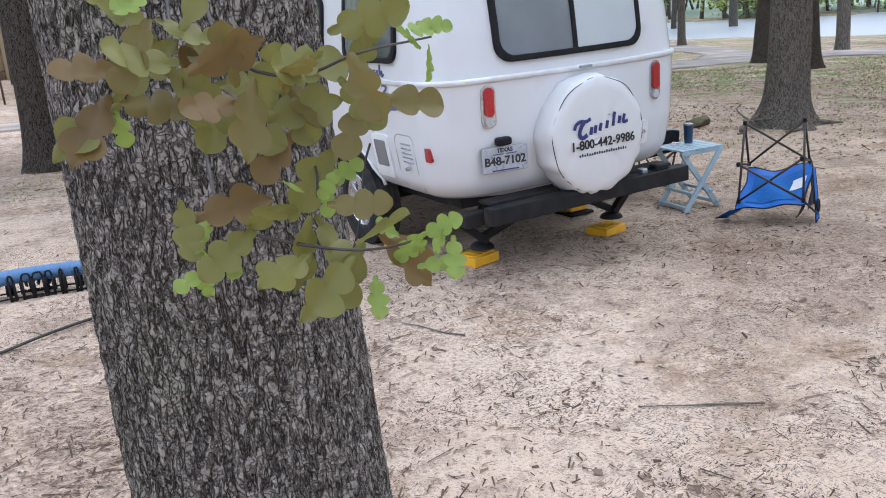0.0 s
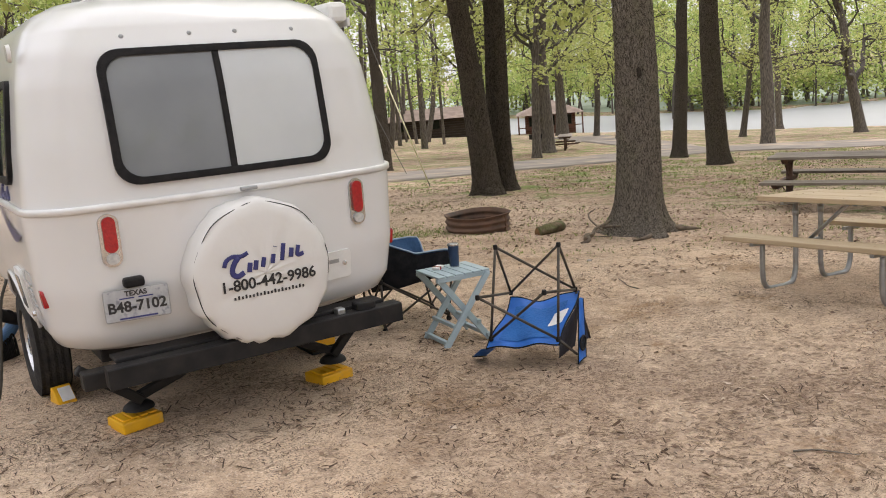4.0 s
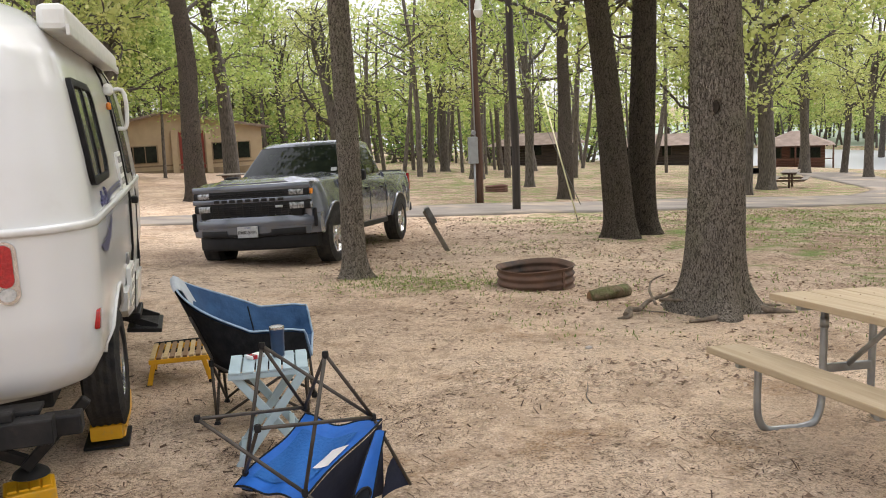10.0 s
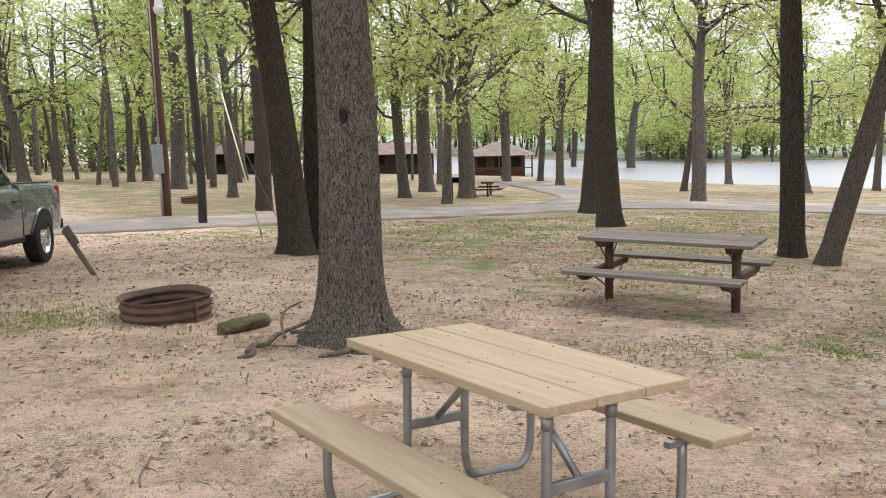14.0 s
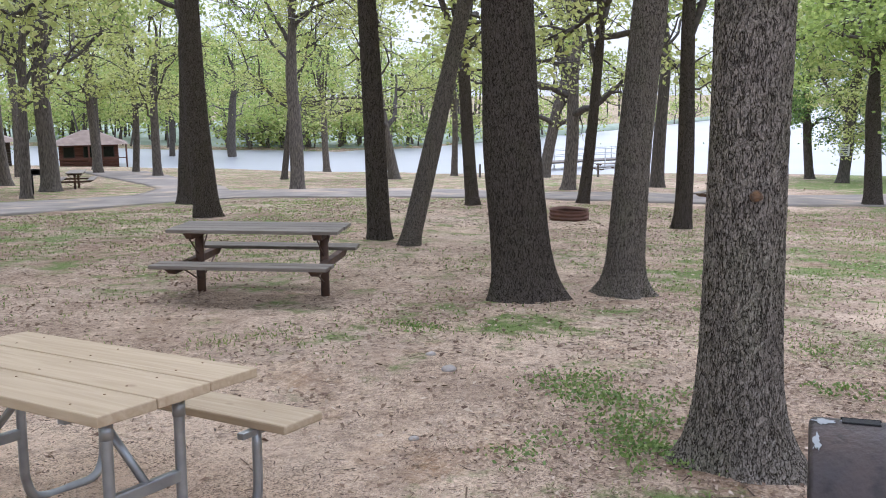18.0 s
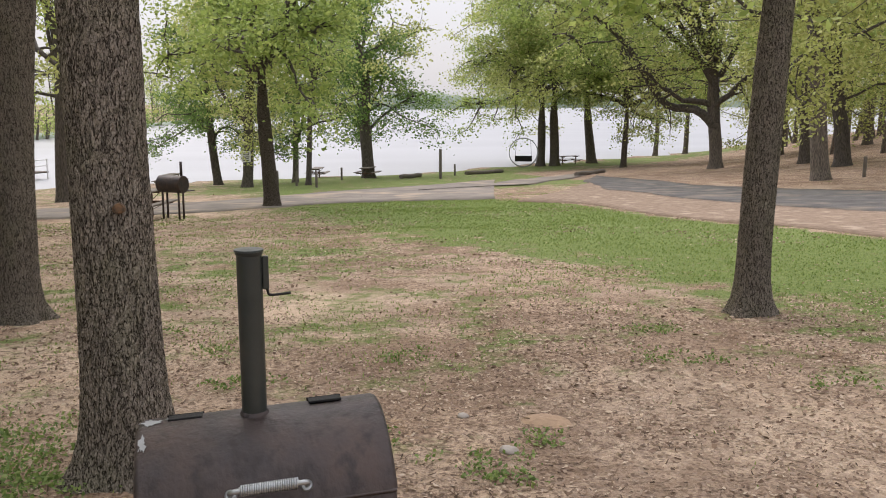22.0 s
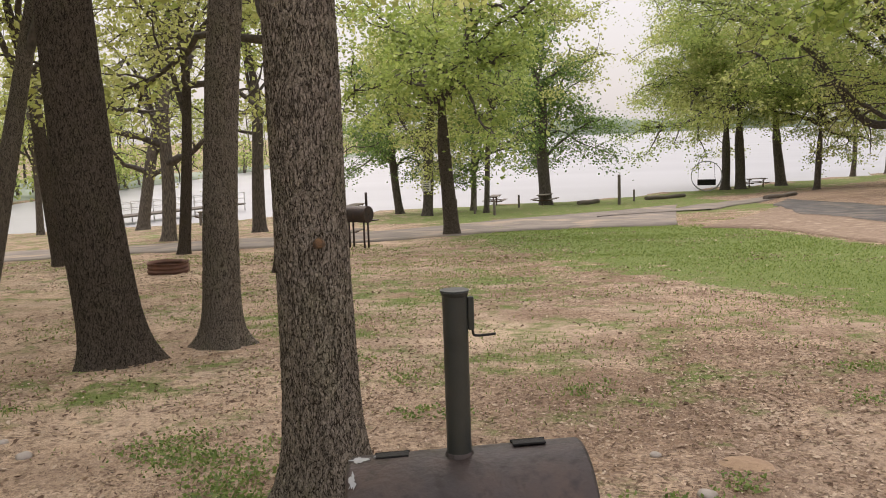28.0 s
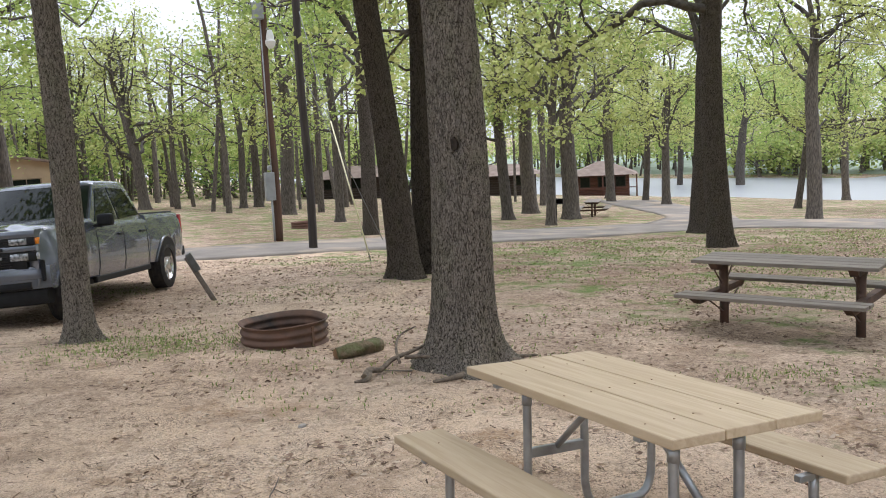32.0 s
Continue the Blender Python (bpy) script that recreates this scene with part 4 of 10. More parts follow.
great_limb(elbow, "elbow_limb", [(0, 0.1, 2.6), (0.3, 0.8, 3.6), (0.6, 1.4, 4.15), (1.2, 2.8, 3.75), (1.65, 3.8, 5.0), (2.1, 5.0, 7.3), (2.6, 6.4, 9.1), (3.0, 8.5, 10.5), (3.2, 11, 11.0)], 0.32, 0.08, 50, 3400, 0.16, LEAF, 7, 0.6, (1.5, 4.0))
great_limb(elbow, "great_limb", [(0.0, 0.1, 3.0), (0.1, 0.3, 6.0), (0.2, 0.4, 9.0), (0.5, 1.5, 11.0), (0.3, 1.8, 12.5), (1.5, 5, 14.0), (2.0, 9, 13.5)], 0.28, 0.07, 55, 4200, 0.16, LEAF, 8, 0.6, (1.5, 4.5))
for k, line in enumerate(([(0, 0.1, 5), (0.6, 3, 10), (1.2, 8, 13.5), (1.8, 13, 15)], [(0, 0.1, 5), (0.3, 2, 11), (0, 5, 16), (0, 9, 18.5)], [(0, 0, 6), (-0.5, -3, 12), (-1, -8, 15)], [(0, 0.2, 6), (-1.0, 4, 12), (-2, 10, 12), (-2.5, 15, 12.5)])):
    great_limb(elbow, "great_limb", line, 0.2, 0.05, 60, 7000, 0.16, (LEAF, LEAF_GREEN)[k % 2], 20 + k, 0.5, (1.5, 4.5))
rng = np.random.default_rng(61)
bushes = []
while len(bushes) < 70:
    yy = rng.uniform(34, 70)
    bushes.append((float(far_shore(yy)) + rng.uniform(1, 9), yy))
far_woods("undergrowth", bushes, (LEAF_GREEN, LEAF), "green scrub along the far bank of the cove", 62, 0.42, 300, (2.0, 5.5))
behind = scatter(rng, 150, (12, 75), (95, 112), lambda x, y: gz(x, y) > LAKE + 0.1, 2.2)
far_woods("undergrowth", behind, (LEAF_GREEN, LEAF), "green understory of the wood behind the cabins", 63, 0.42, 330, (3.0, 8.0))
west_side = scatter(rng, 34, (-34, 42), (-3, 82), lambda x, y: True, 3.0) + scatter(rng, 16, (-2, 70), (26, 86), lambda x, y: True, 3.0)
far_woods("far_woods", west_side, (LEAF_GREEN, LEAF), "oak woodland around the tan building", 64, 0.28, 460)

screen = scatter(rng, 60, (-16, 69), (18, 84), lambda x, y: True, 1.6) + scatter(rng, 22, (-14, 50), (-1.5, 64), lambda x, y: True, 1.6)
far_woods("far_woods", screen, (LEAF_GREEN, LEAF), "leafy woodland behind the tan building", 65, 0.32, 420, (5, 13))
over = oak_at(7.40, 11.15)
for k, line in enumerate(([(0, 0.05, 6.4), (0.1, 1.5, 7.7), (0, 3.5, 8.6), (0.4, 5.8, 9.2)], [(0, 0.05, 6.9), (-0.9, 1.4, 8.2), (-1.9, 3.0, 8.9), (-2.6, 4.6, 9.3)], [(0, 0.05, 7.2), (1.0, 1.2, 8.4), (1.9, 2.8, 9.1), (2.4, 4.8, 9.6)], [(0, 0, 7.5), (-0.4, -1.6, 8.6), (-0.7, -3.4, 9.2)])):
    great_limb(over, "leafy_limb", line, 0.05, 0.015, 40, 2600, 0.15, (LEAF, LEAF_GREEN)[k % 2], 40 + k, 0.4, (0.8, 2.0))

for k, line in enumerate(([(0, 0.05, 6.6), (0.3, 2.0, 7.6), (0.2, 4.0, 8.2), (0.6, 7.0, 8.6)], [(0, 0.05, 7.0), (-1.4, 2.2, 8.0), (-2.4, 4.2, 8.4), (-2.8, 6.5, 8.6)], [(0, 0.05, 7.3), (1.6, 2.0, 8.3), (2.8, 3.8, 8.7), (3.6, 6.0, 8.9)])):
    great_limb(over, "leafy_limb", line, 0.06, 0.015, 60, 7000, 0.19, (LEAF_GREEN, LEAF)[k % 2], 140 + k, 0.5, (1.2, 3.0))

for k, line in enumerate(([(0, 0.2, 6), (0.5, 5, 10), (1.0, 11, 11.5), (1.5, 16.5, 12.5)], [(0, 0, 7), (0.4, 6, 14), (0.8, 12, 18), (1.0, 17, 21)])):
    great_limb(elbow, "great_limb", line, 0.2, 0.05, 60, 7000, 0.16, (LEAF_GREEN, LEAF)[k % 2], 50 + k, 0.5, (1.5, 4.5))

rise = scatter(rng, 42, (44, -70), (98, -46), lambda x, y: gz(x, y) > LAKE + 0.3 and math.hypot(x - 6, y) > 62, 1.8)
far_woods("far_woods", rise, (LEAF_GREEN, LEAF), "leafy wood on the rise above the far cove", 66, 0.32, 480, (4, 12))
low = scatter(rng, 20, (46, -72), (96, -48), lambda x, y: gz(x, y) > LAKE + 0.3 and math.hypot(x - 6, y) > 66, 1.8)
far_woods("undergrowth", low, (LEAF_GREEN, LEAF), "green understory on the rise above the far cove", 67, 0.32, 300, (1.8, 5.0))

# ---- shaping helpers ----
def box(sx, sy, sz, at=(0, 0, 0), bevel=0.006, rot=(0, 0, 0), segments=2, bm=None):
    """A bevelled block, sizes in metres, centred at a place. Adds to bm where one is given."""
    b = bmesh.new()
    bmesh.ops.create_cube(b, size=1.0)
    bmesh.ops.scale(b, vec=(sx, sy, sz), verts=b.verts)
    if bevel:
        bmesh.ops.bevel(b, geom=list(b.edges), offset=min(bevel, 0.45 * min(sx, sy, sz)), segments=segments, affect="EDGES", profile=0.5)
    bmesh.ops.transform(b, matrix=pose(*at, *rot), verts=b.verts)
    return merge(bm, b)


def merge(bm, b):
    if bm is None:
        return b
    tmp = bpy.data.meshes.new("tmp")
    b.to_mesh(tmp)
    b.free()
    bm.from_mesh(tmp)
    bpy.data.meshes.remove(tmp)
    return bm


def smooth(bm, angle=40):
    for f in bm.faces:
        f.smooth = True
    for e in bm.edges:
        if len(e.link_faces) == 2 and e.calc_face_angle(0) > radians(angle):
            e.smooth = False
    return bm


def rod(points, r, sides=8, bm=None, closed=False, r_end=None):
    """A round bar along a polyline, with capped ends."""
    pts = np.array(points, float)
    n = len(pts)
    tang = np.gradient(pts, axis=0) if not closed else np.roll(pts, -1, 0) - np.roll(pts, 1, 0)
    tang /= np.linalg.norm(tang, axis=1)[:, None] + 1e-9
    ref = np.array([0.0, 0.0, 1.0]) if abs(tang[0, 2]) < 0.9 else np.array([1.0, 0.0, 0.0])
    b = bmesh.new()
    rings = []
    u = np.cross(tang[0], ref)
    for k in range(n):
        u = u - tang[k] * (u @ tang[k])
        u /= np.linalg.norm(u) + 1e-9
        w = np.cross(tang[k], u)
        rr = r if r_end is None else r + (r_end - r) * k / (n - 1)
        rings.append([b.verts.new(pts[k] + rr * (math.cos(a) * u + math.sin(a) * w)) for a in np.arange(sides) * 2 * math.pi / sides])
    for k in range(n if closed else n - 1):
        p, q = rings[k], rings[(k + 1) % n]
        for i in range(sides):
            b.faces.new((p[i], p[(i + 1) % sides], q[(i + 1) % sides], q[i]))
    if not closed:
        b.faces.new(rings[0][::-1])
        b.faces.new(rings[-1])
    for f in b.faces:
        f.smooth = len(f.verts) == 4
    return merge(bm, b)


def curve_pts(ctrl, n=24):
    """A smooth line through control points."""
    c = np.array(ctrl, float)
    c = np.vstack([2 * c[0] - c[1], c, 2 * c[-1] - c[-2]])
    out = []
    m = len(c) - 3
    for s in np.linspace(0, m - 1e-6, n):
        k, t = int(s), s - int(s)
        p0, p1, p2, p3 = c[k:k + 4]
        out.append(0.5 * (2 * p1 + (p2 - p0) * t + (2 * p0 - 5 * p1 + 4 * p2 - p3) * t * t + (3 * p1 - p0 - 3 * p2 + p3) * t ** 3))
    return np.array(out)


def lathe(profile, seg=32, axis="z", bm=None):
    """A turned shape from (radius, height) pairs."""
    b = bmesh.new()
    rings = []
    for r, h in profile:
        ring = []
        for a in np.arange(seg) * 2 * math.pi / seg:
            x, y = r * math.cos(a), r * math.sin(a)
            ring.append(b.verts.new({"z": (x, y, h), "y": (x, h, y), "x": (h, x, y)}[axis]))
        rings.append(ring)
    for p, q in zip(rings, rings[1:]):
        for i in range(seg):
            b.faces.new((p[i], p[(i + 1) % seg], q[(i + 1) % seg], q[i]))
    bmesh.ops.recalc_face_normals(b, faces=b.faces)
    return merge(bm, smooth(b))


def prism(outline, depth, axis="y", at=0.0, bevel=0.0, bm=None):
    """A flat outline (pairs) pushed through along an axis."""
    b = bmesh.new()
    to3 = {"y": lambda u, v, d: (u, d, v), "x": lambda u, v, d: (d, u, v), "z": lambda u, v, d: (u, v, d)}[axis]
    lo = [b.verts.new(to3(u, v, at)) for u, v in outline]
    hi = [b.verts.new(to3(u, v, at + depth)) for u, v in outline]
    b.faces.new(lo)
    b.faces.new(hi[::-1])
    for i in range(len(lo)):
        j = (i + 1) % len(lo)
        b.faces.new((lo[j], lo[i], hi[i], hi[j]))
    bmesh.ops.recalc_face_normals(b, faces=b.faces)
    if bevel:
        bmesh.ops.bevel(b, geom=list(b.edges), offset=bevel, segments=2, affect="EDGES", profile=0.5)
    return merge(bm, b)


def words(text, size, m, mat, parent, name="lettering", depth=0.001, shear=0.0, bold=0.0):
    """Writing as a thin mesh, centred at the pose m."""
    cu = bpy.data.curves.new("text", "FONT")
    cu.body, cu.size, cu.align_x, cu.align_y, cu.extrude, cu.shear, cu.offset = text, size, "CENTER", "CENTER", depth, shear, bold
    tmp = bpy.data.objects.new("text", cu)
    scene.collection.objects.link(tmp)
    me = bpy.data.meshes.new_from_object(tmp.evaluated_get(bpy.context.evaluated_depsgraph_get()))
    bpy.data.objects.remove(tmp)
    me.materials.clear()
    ob = part(name, me, mat, parent)
    ob.matrix_basis = m
    return ob


def rounded(u0, u1, v0, v1, rad, n=6):
    out = []
    for cx, cy, a0 in ((u1 - rad, v1 - rad, 0), (u0 + rad, v1 - rad, 90), (u0 + rad, v0 + rad, 180), (u1 - rad, v0 + rad, 270)):
        for k in range(n + 1):
            a = radians(a0 + 90 * k / n)
            out.append((cx + rad * math.cos(a), cy + rad * math.sin(a)))
    full = []
    for (a, b), (c, d) in zip(out, out[1:] + out[:1]):
        m = max(1, int(math.hypot(c - a, d - b) / 0.09))
        full += [(a + (c - a) * k / m, b + (d - b) * k / m) for k in range(m)]
    return full


def on_surface(fn, o, out, thick, rings=5, hole=0.0):
    """A plate with outline o (pairs) laid on a curved surface fn(u, v, out); hole: width of a frame left round an opening."""
    o = np.array(o)
    c = o.mean(0)
    d = o - c
    n = len(o)
    levels = []
    if hole:
        half = np.abs(d).max(0)
        k = 1 - hole / half
        levels = [(c + d, out - thick), (c + d, out), (c + d * (1 + k) / 2, out * 1.15), (c + d * k, out), (c + d * k, out - thick)]
    else:
        levels = [(c + d, out - thick), (c + d * 0.995, out)] + [(c + d * f, out) for f in np.linspace(0.8, 0.02, rings)]
    b = bmesh.new()
    vs = [[b.verts.new(fn(u, v, h)) for u, v in lv] for lv, h in levels]
    for p, q in zip(vs, vs[1:]):
        for i in range(n):
            b.faces.new((p[i], p[(i + 1) % n], q[(i + 1) % n], q[i]))
    if not hole:
        b.faces.new(vs[-1])
    bmesh.ops.recalc_face_normals(b, faces=b.faces)
    return smooth(b, 50)


# ---- materials of the gear ----
GELCOAT = material("white_gelcoat", (0.655, 0.655, 0.65), 0.20, colour2=(0.625, 0.625, 0.615), scale=1.5, spots=(0.52, 0.50, 0.47), spot_scale=2.2, spot_at=(0.62, 0.85), bump=0.02, bump_scale=6, coat=0.3)
WHITE_VINYL = material("white_vinyl", (0.64, 0.63, 0.61), 0.5, colour2=(0.64, 0.63, 0.61), scale=5, bump=0.25, bump_scale=9)
WHITE_PLASTIC = material("white_plastic", (0.74, 0.74, 0.72), 0.45, colour2=(0.68, 0.68, 0.66), scale=12, bump=0.05)
BLACK_RUBBER = material("black_rubber", (0.012, 0.012, 0.013), 0.55, colour2=(0.020, 0.019, 0.019), scale=20, bump=0.15)
BLACK_RUBBER.node_tree.nodes["Principled BSDF"].inputs["Specular IOR Level"].default_value = 0.22
TYRE = material("tyre_rubber", (0.028, 0.028, 0.029), 0.85, colour2=(0.05, 0.046, 0.042), scale=14, bump=0.4, bump_scale=60)
BLACK_STEEL = material("black_painted_steel", (0.016, 0.016, 0.017), 0.5, colour2=(0.028, 0.026, 0.025), scale=9, spots=(0.06, 0.047, 0.038), spot_scale=7, spot_at=(0.62, 0.8), bump=0.1)
BLACK_STEEL.node_tree.nodes["Principled BSDF"].inputs["Specular IOR Level"].default_value = 0.22
STEEL = material("galvanised_steel", (0.42, 0.44, 0.45), 0.42, 0.85, colour2=(0.32, 0.335, 0.345), scale=9, bump=0.08, spots=(0.26, 0.265, 0.27), spot_scale=4)
CHROME = material("bright_alloy", (0.62, 0.62, 0.63), 0.25, 0.9, colour2=(0.5, 0.5, 0.5), scale=12)
YELLOW = material("yellow_plastic", (0.82, 0.44, 0.012), 0.45, colour2=(0.74, 0.37, 0.012), scale=9, bump=0.08, spots=(0.42, 0.30, 0.12), spot_scale=12, spot_at=(0.6, 0.8))
RED_LENS = material("red_lens", (0.42, 0.008, 0.010), 0.22, colour2=(0.30, 0.005, 0.008), scale=60, bump=0.3, bump_scale=120, coat=0.4)
CLEAR_LENS = material("clear_lens", (0.55, 0.54, 0.52), 0.2, colour2=(0.4, 0.4, 0.39), scale=60, bump=0.3, bump_scale=120)
AMBER = material("amber_lens", (0.80, 0.24, 0.02), 0.2, scale=50, bump=0.2)
CURTAIN_PANE = material("pane_over_drawn_curtain", (0.17, 0.18, 0.178), 0.10, colour2=(0.12, 0.13, 0.127), scale=9, stretch=(1, 3, 0.4), coat=0.4)
SHADE_PANE = material("pane_over_dim_room", (0.070, 0.078, 0.072), 0.07, colour2=(0.105, 0.115, 0.105), scale=4)
GREY_PANE = material("tinted_pane_with_screen", (0.15, 0.162, 0.17), 0.12, colour2=(0.175, 0.187, 0.193), scale=2.5, coat=0.4)
WHITE_PANE = material("pane_over_white_blind", (0.52, 0.545, 0.55), 0.12, colour2=(0.47, 0.495, 0.505), scale=2.0, coat=0.4)
DARK_PANE = material("dark_tinted_pane", (0.030, 0.035, 0.036), 0.06, colour2=(0.075, 0.085, 0.08), scale=3)
DARK_PANE.node_tree.nodes["Principled BSDF"].inputs["Specular IOR Level"].default_value = 0.3
NAVY_INK = material("navy_vinyl_print", (0.03, 0.035, 0.16), 0.5, scale=20)
VIOLET_INK = material("slate_violet_decal", (0.065, 0.07, 0.16), 0.4, colour2=(0.095, 0.098, 0.185), scale=6)
BLACK_INK = material("black_print", (0.02, 0.02, 0.022), 0.5, scale=20)
PLATE_WHITE = material("licence_plate_enamel", (0.42, 0.43, 0.44), 0.45, colour2=(0.33, 0.34, 0.36), scale=22, spots=(0.20, 0.21, 0.24), spot_scale=30, spot_at=(0.55, 0.68))
NAVY_CLOTH = material("navy_padded_cloth", (0.022, 0.075, 0.165), 0.85, colour2=(0.014, 0.05, 0.12), scale=10, bump=0.5, bump_scale=14)
BLACK_CLOTH = material("black_cloth", (0.012, 0.014, 0.018), 0.8, colour2=(0.022, 0.024, 0.028), scale=14, bump=0.35, bump_scale=30)
PIPING = material("light_blue_piping", (0.30, 0.42, 0.55), 0.7, scale=20)
BLUE_CLOTH = material("bright_blue_nylon", (0.006, 0.125, 0.50), 0.6, colour2=(0.004, 0.095, 0.39), scale=6, bump=0.5, bump_scale=11)
MESH_BLUE = material("dark_blue_mesh", (0.008, 0.115, 0.38), 0.8, colour2=(0.006, 0.09, 0.31), scale=6, bump=0.4, bump_scale=60)
DARK_ROD = material("dark_bronze_rod", (0.075, 0.060, 0.047), 0.5, 0.3, colour2=(0.042, 0.035, 0.029), scale=12)
PALE_BLUE = material("pale_blue_painted_slats", (0.40, 0.50, 0.54), 0.55, colour2=(0.34, 0.44, 0.485), scale=7, bump=0.1)
BLUE_HOSE = material("blue_sewer_hose", (0.10, 0.21, 0.38), 0.5, colour2=(0.075, 0.165, 0.31), scale=10, bump=0.2)
STOOL_WOOD = material("varnished_slats", (0.50, 0.36, 0.17), 0.5, colour2=(0.40, 0.27, 0.12), scale=6, stretch=(1, 8, 1), bump=0.1)
STOOL_DARK = material("dark_varnished_slats", (0.22, 0.115, 0.045), 0.5, colour2=(0.16, 0.08, 0.03), scale=6, stretch=(1, 8, 1))
ALUMINIUM = material("trim_aluminium", (0.72, 0.72, 0.71), 0.35, 0.25, colour2=(0.64, 0.64, 0.63), scale=10)
for dull in (BLACK_RUBBER, TYRE, BLACK_STEEL, BLACK_CLOTH):
    dull.node_tree.nodes["Principled BSDF"].inputs["Specular IOR Level"].default_value = 0.12
PATCH_GREY = material("pale_grey_cloth", (0.42, 0.45, 0.48), 0.8, colour2=(0.36, 0.39, 0.42), scale=14, bump=0.3, bump_scale=40)
TUMBLER = material("navy_powder_coat", (0.018, 0.045, 0.10), 0.38, colour2=(0.014, 0.036, 0.085), scale=30, bump=0.05)
PAPER = material("white_label", (0.75, 0.75, 0.74), 0.7, scale=10)

# ---- the travel trailer ----
TZ = np.array([0.26, 0.30, 0.38, 0.60, 0.98, 1.00, 1.03, 1.30, 1.60, 1.76, 1.88, 1.97, 2.03, 2.065, 2.08])
TW = np.array([0.86, 0.93, 0.975, 1.005, 1.018, 1.018, 1.006, 0.982, 0.942, 0.905, 0.85, 0.77, 0.65, 0.49, 0.30])
TR = np.array([0.17, 0.09, 0.05, 0.02, 0.015, 0.015, 0.02, 0.045, 0.085, 0.125, 0.185, 0.275, 0.40, 0.60, 0.90])
TF = np.array([4.02, 4.14, 4.21, 4.27, 4.30, 4.30, 4.295, 4.25, 4.16, 4.09, 4.00, 3.88, 3.74, 3.55, 3.20])
TC = np.array([0.28, 0.30, 0.31, 0.31, 0.30, 0.30, 0.30, 0.29, 0.28, 0.29, 0.31, 0.34, 0.36, 0.32, 0.20])


def trailer_w(z):
    return float(np.interp(z, TZ, TW))


def trailer_rear(u, z, out=0.0):
    w, c, r = trailer_w(z), float(np.interp(z, TZ, TC)), float(np.interp(z, TZ, TR))
    a = w - c
    y = r + 0.05 * (min(abs(u), a) / a) ** 2
    if abs(u) > a:
        y += c - math.sqrt(max(c * c - (abs(u) - a) ** 2, 0))
    return (u, y - out, z)


def trailer_left(u, z, out=0.0):
    return (-trailer_w(z) - out, u, z)


def trailer_right(u, z, out=0.0):
    return (trailer_w(z) + out, u, z)


def trailer_ring(z):
    w, r, f, c = (float(np.interp(z, TZ, t)) for t in (TW, TR, TF, TC))
    a, o = w - c, []
    for k in range(9):
        u = -a + 2 * a * k / 8
        o.append((u, r + 0.05 * (u / a) ** 2))
    for k in range(1, 9):
        t = radians(-90 + 90 * k / 8)
        o.append((a + c * math.cos(t), r + 0.05 + c + c * math.sin(t)))
    for k in range(1, 12):
        o.append((w, r + 0.05 + c + (f - c - r - 0.05 - c) * k / 12))
    for k in range(9):
        t = radians(90 * k / 8)
        o.append((a + c * math.cos(t), f - c + c * math.sin(t)))
    for k in range(1, 8):
        u = a - 2 * a * k / 8
        o.append((u, f + 0.04 * (1 - (u / a) ** 2)))
    for k in range(9):
        t = radians(90 + 90 * k / 8)
        o.append((-a + c * math.cos(t), f - c + c * math.sin(t)))
    for k in range(1, 12):
        o.append((-w, f - c + (r + 0.05 + c - f + c) * k / 12))
    for k in range(8):
        t = radians(180 + 90 * k / 8)
        o.append((-a + c * math.cos(t), r + 0.05 + c + c * math.sin(t)))
    return [(x, y, z) for x, y in o]


def wheel(name, parent, r, width, rim_r, at, out=1, label=""):
    """A wheel with its axle along x: tyre with tread grooves, rim with spokes."""
    root = new(name)
    root.parent = parent
    root.location = at
    if out < 0:
        root.rotation_euler = (0, 0, math.pi)
    h = width / 2
    prof = [(rim_r * 0.98, -h * 0.8), (rim_r * 1.05, -h), (r * 0.86, -h * 1.02), (r * 0.965, -h * 0.86)]
    for k in range(9):
        g = -h * 0.8 + 1.6 * h * k / 8
        prof += [(r if k % 2 == 0 else r * 0.982, g - 0.004), (r if k % 2 == 0 else r * 0.982, g + 0.004)]
    prof += [(r * 0.965, h * 0.86), (r * 0.86, h * 1.02), (rim_r * 1.05, h), (rim_r * 0.98, h * 0.8)]
    part("tyre", lathe(prof, 44, "x"), TYRE, root)
    rim = lathe([(rim_r, h * 0.82), (rim_r * 0.94, h * 0.88), (rim_r * 0.88, h * 0.66), (rim_r * 0.5, h * 0.35), (rim_r * 0.32, h * 0.62), (rim_r * 0.26, h * 0.86), (0.004, h * 0.9)], 32, "x")
    ring = part("rim", rim, CHROME, root)
    for k in range(6):
        a = k * math.pi / 3
        m = Matrix.Rotation(a, 4, "X")
        s = part("spoke", box(0.02, rim_r * 0.30, rim_r * 0.72, (h * 0.66, 0, rim_r * 0.55), 0.006), CHROME, ring)
        s.matrix_basis = m
        s = part("rim_opening", box(0.01, rim_r * 0.26, rim_r * 0.20, (h * 0.5, 0, rim_r * 0.7), 0.003), BLACK_RUBBER, ring)
        s.matrix_basis = Matrix.Rotation(a + math.pi / 6, 4, "X")
    return root


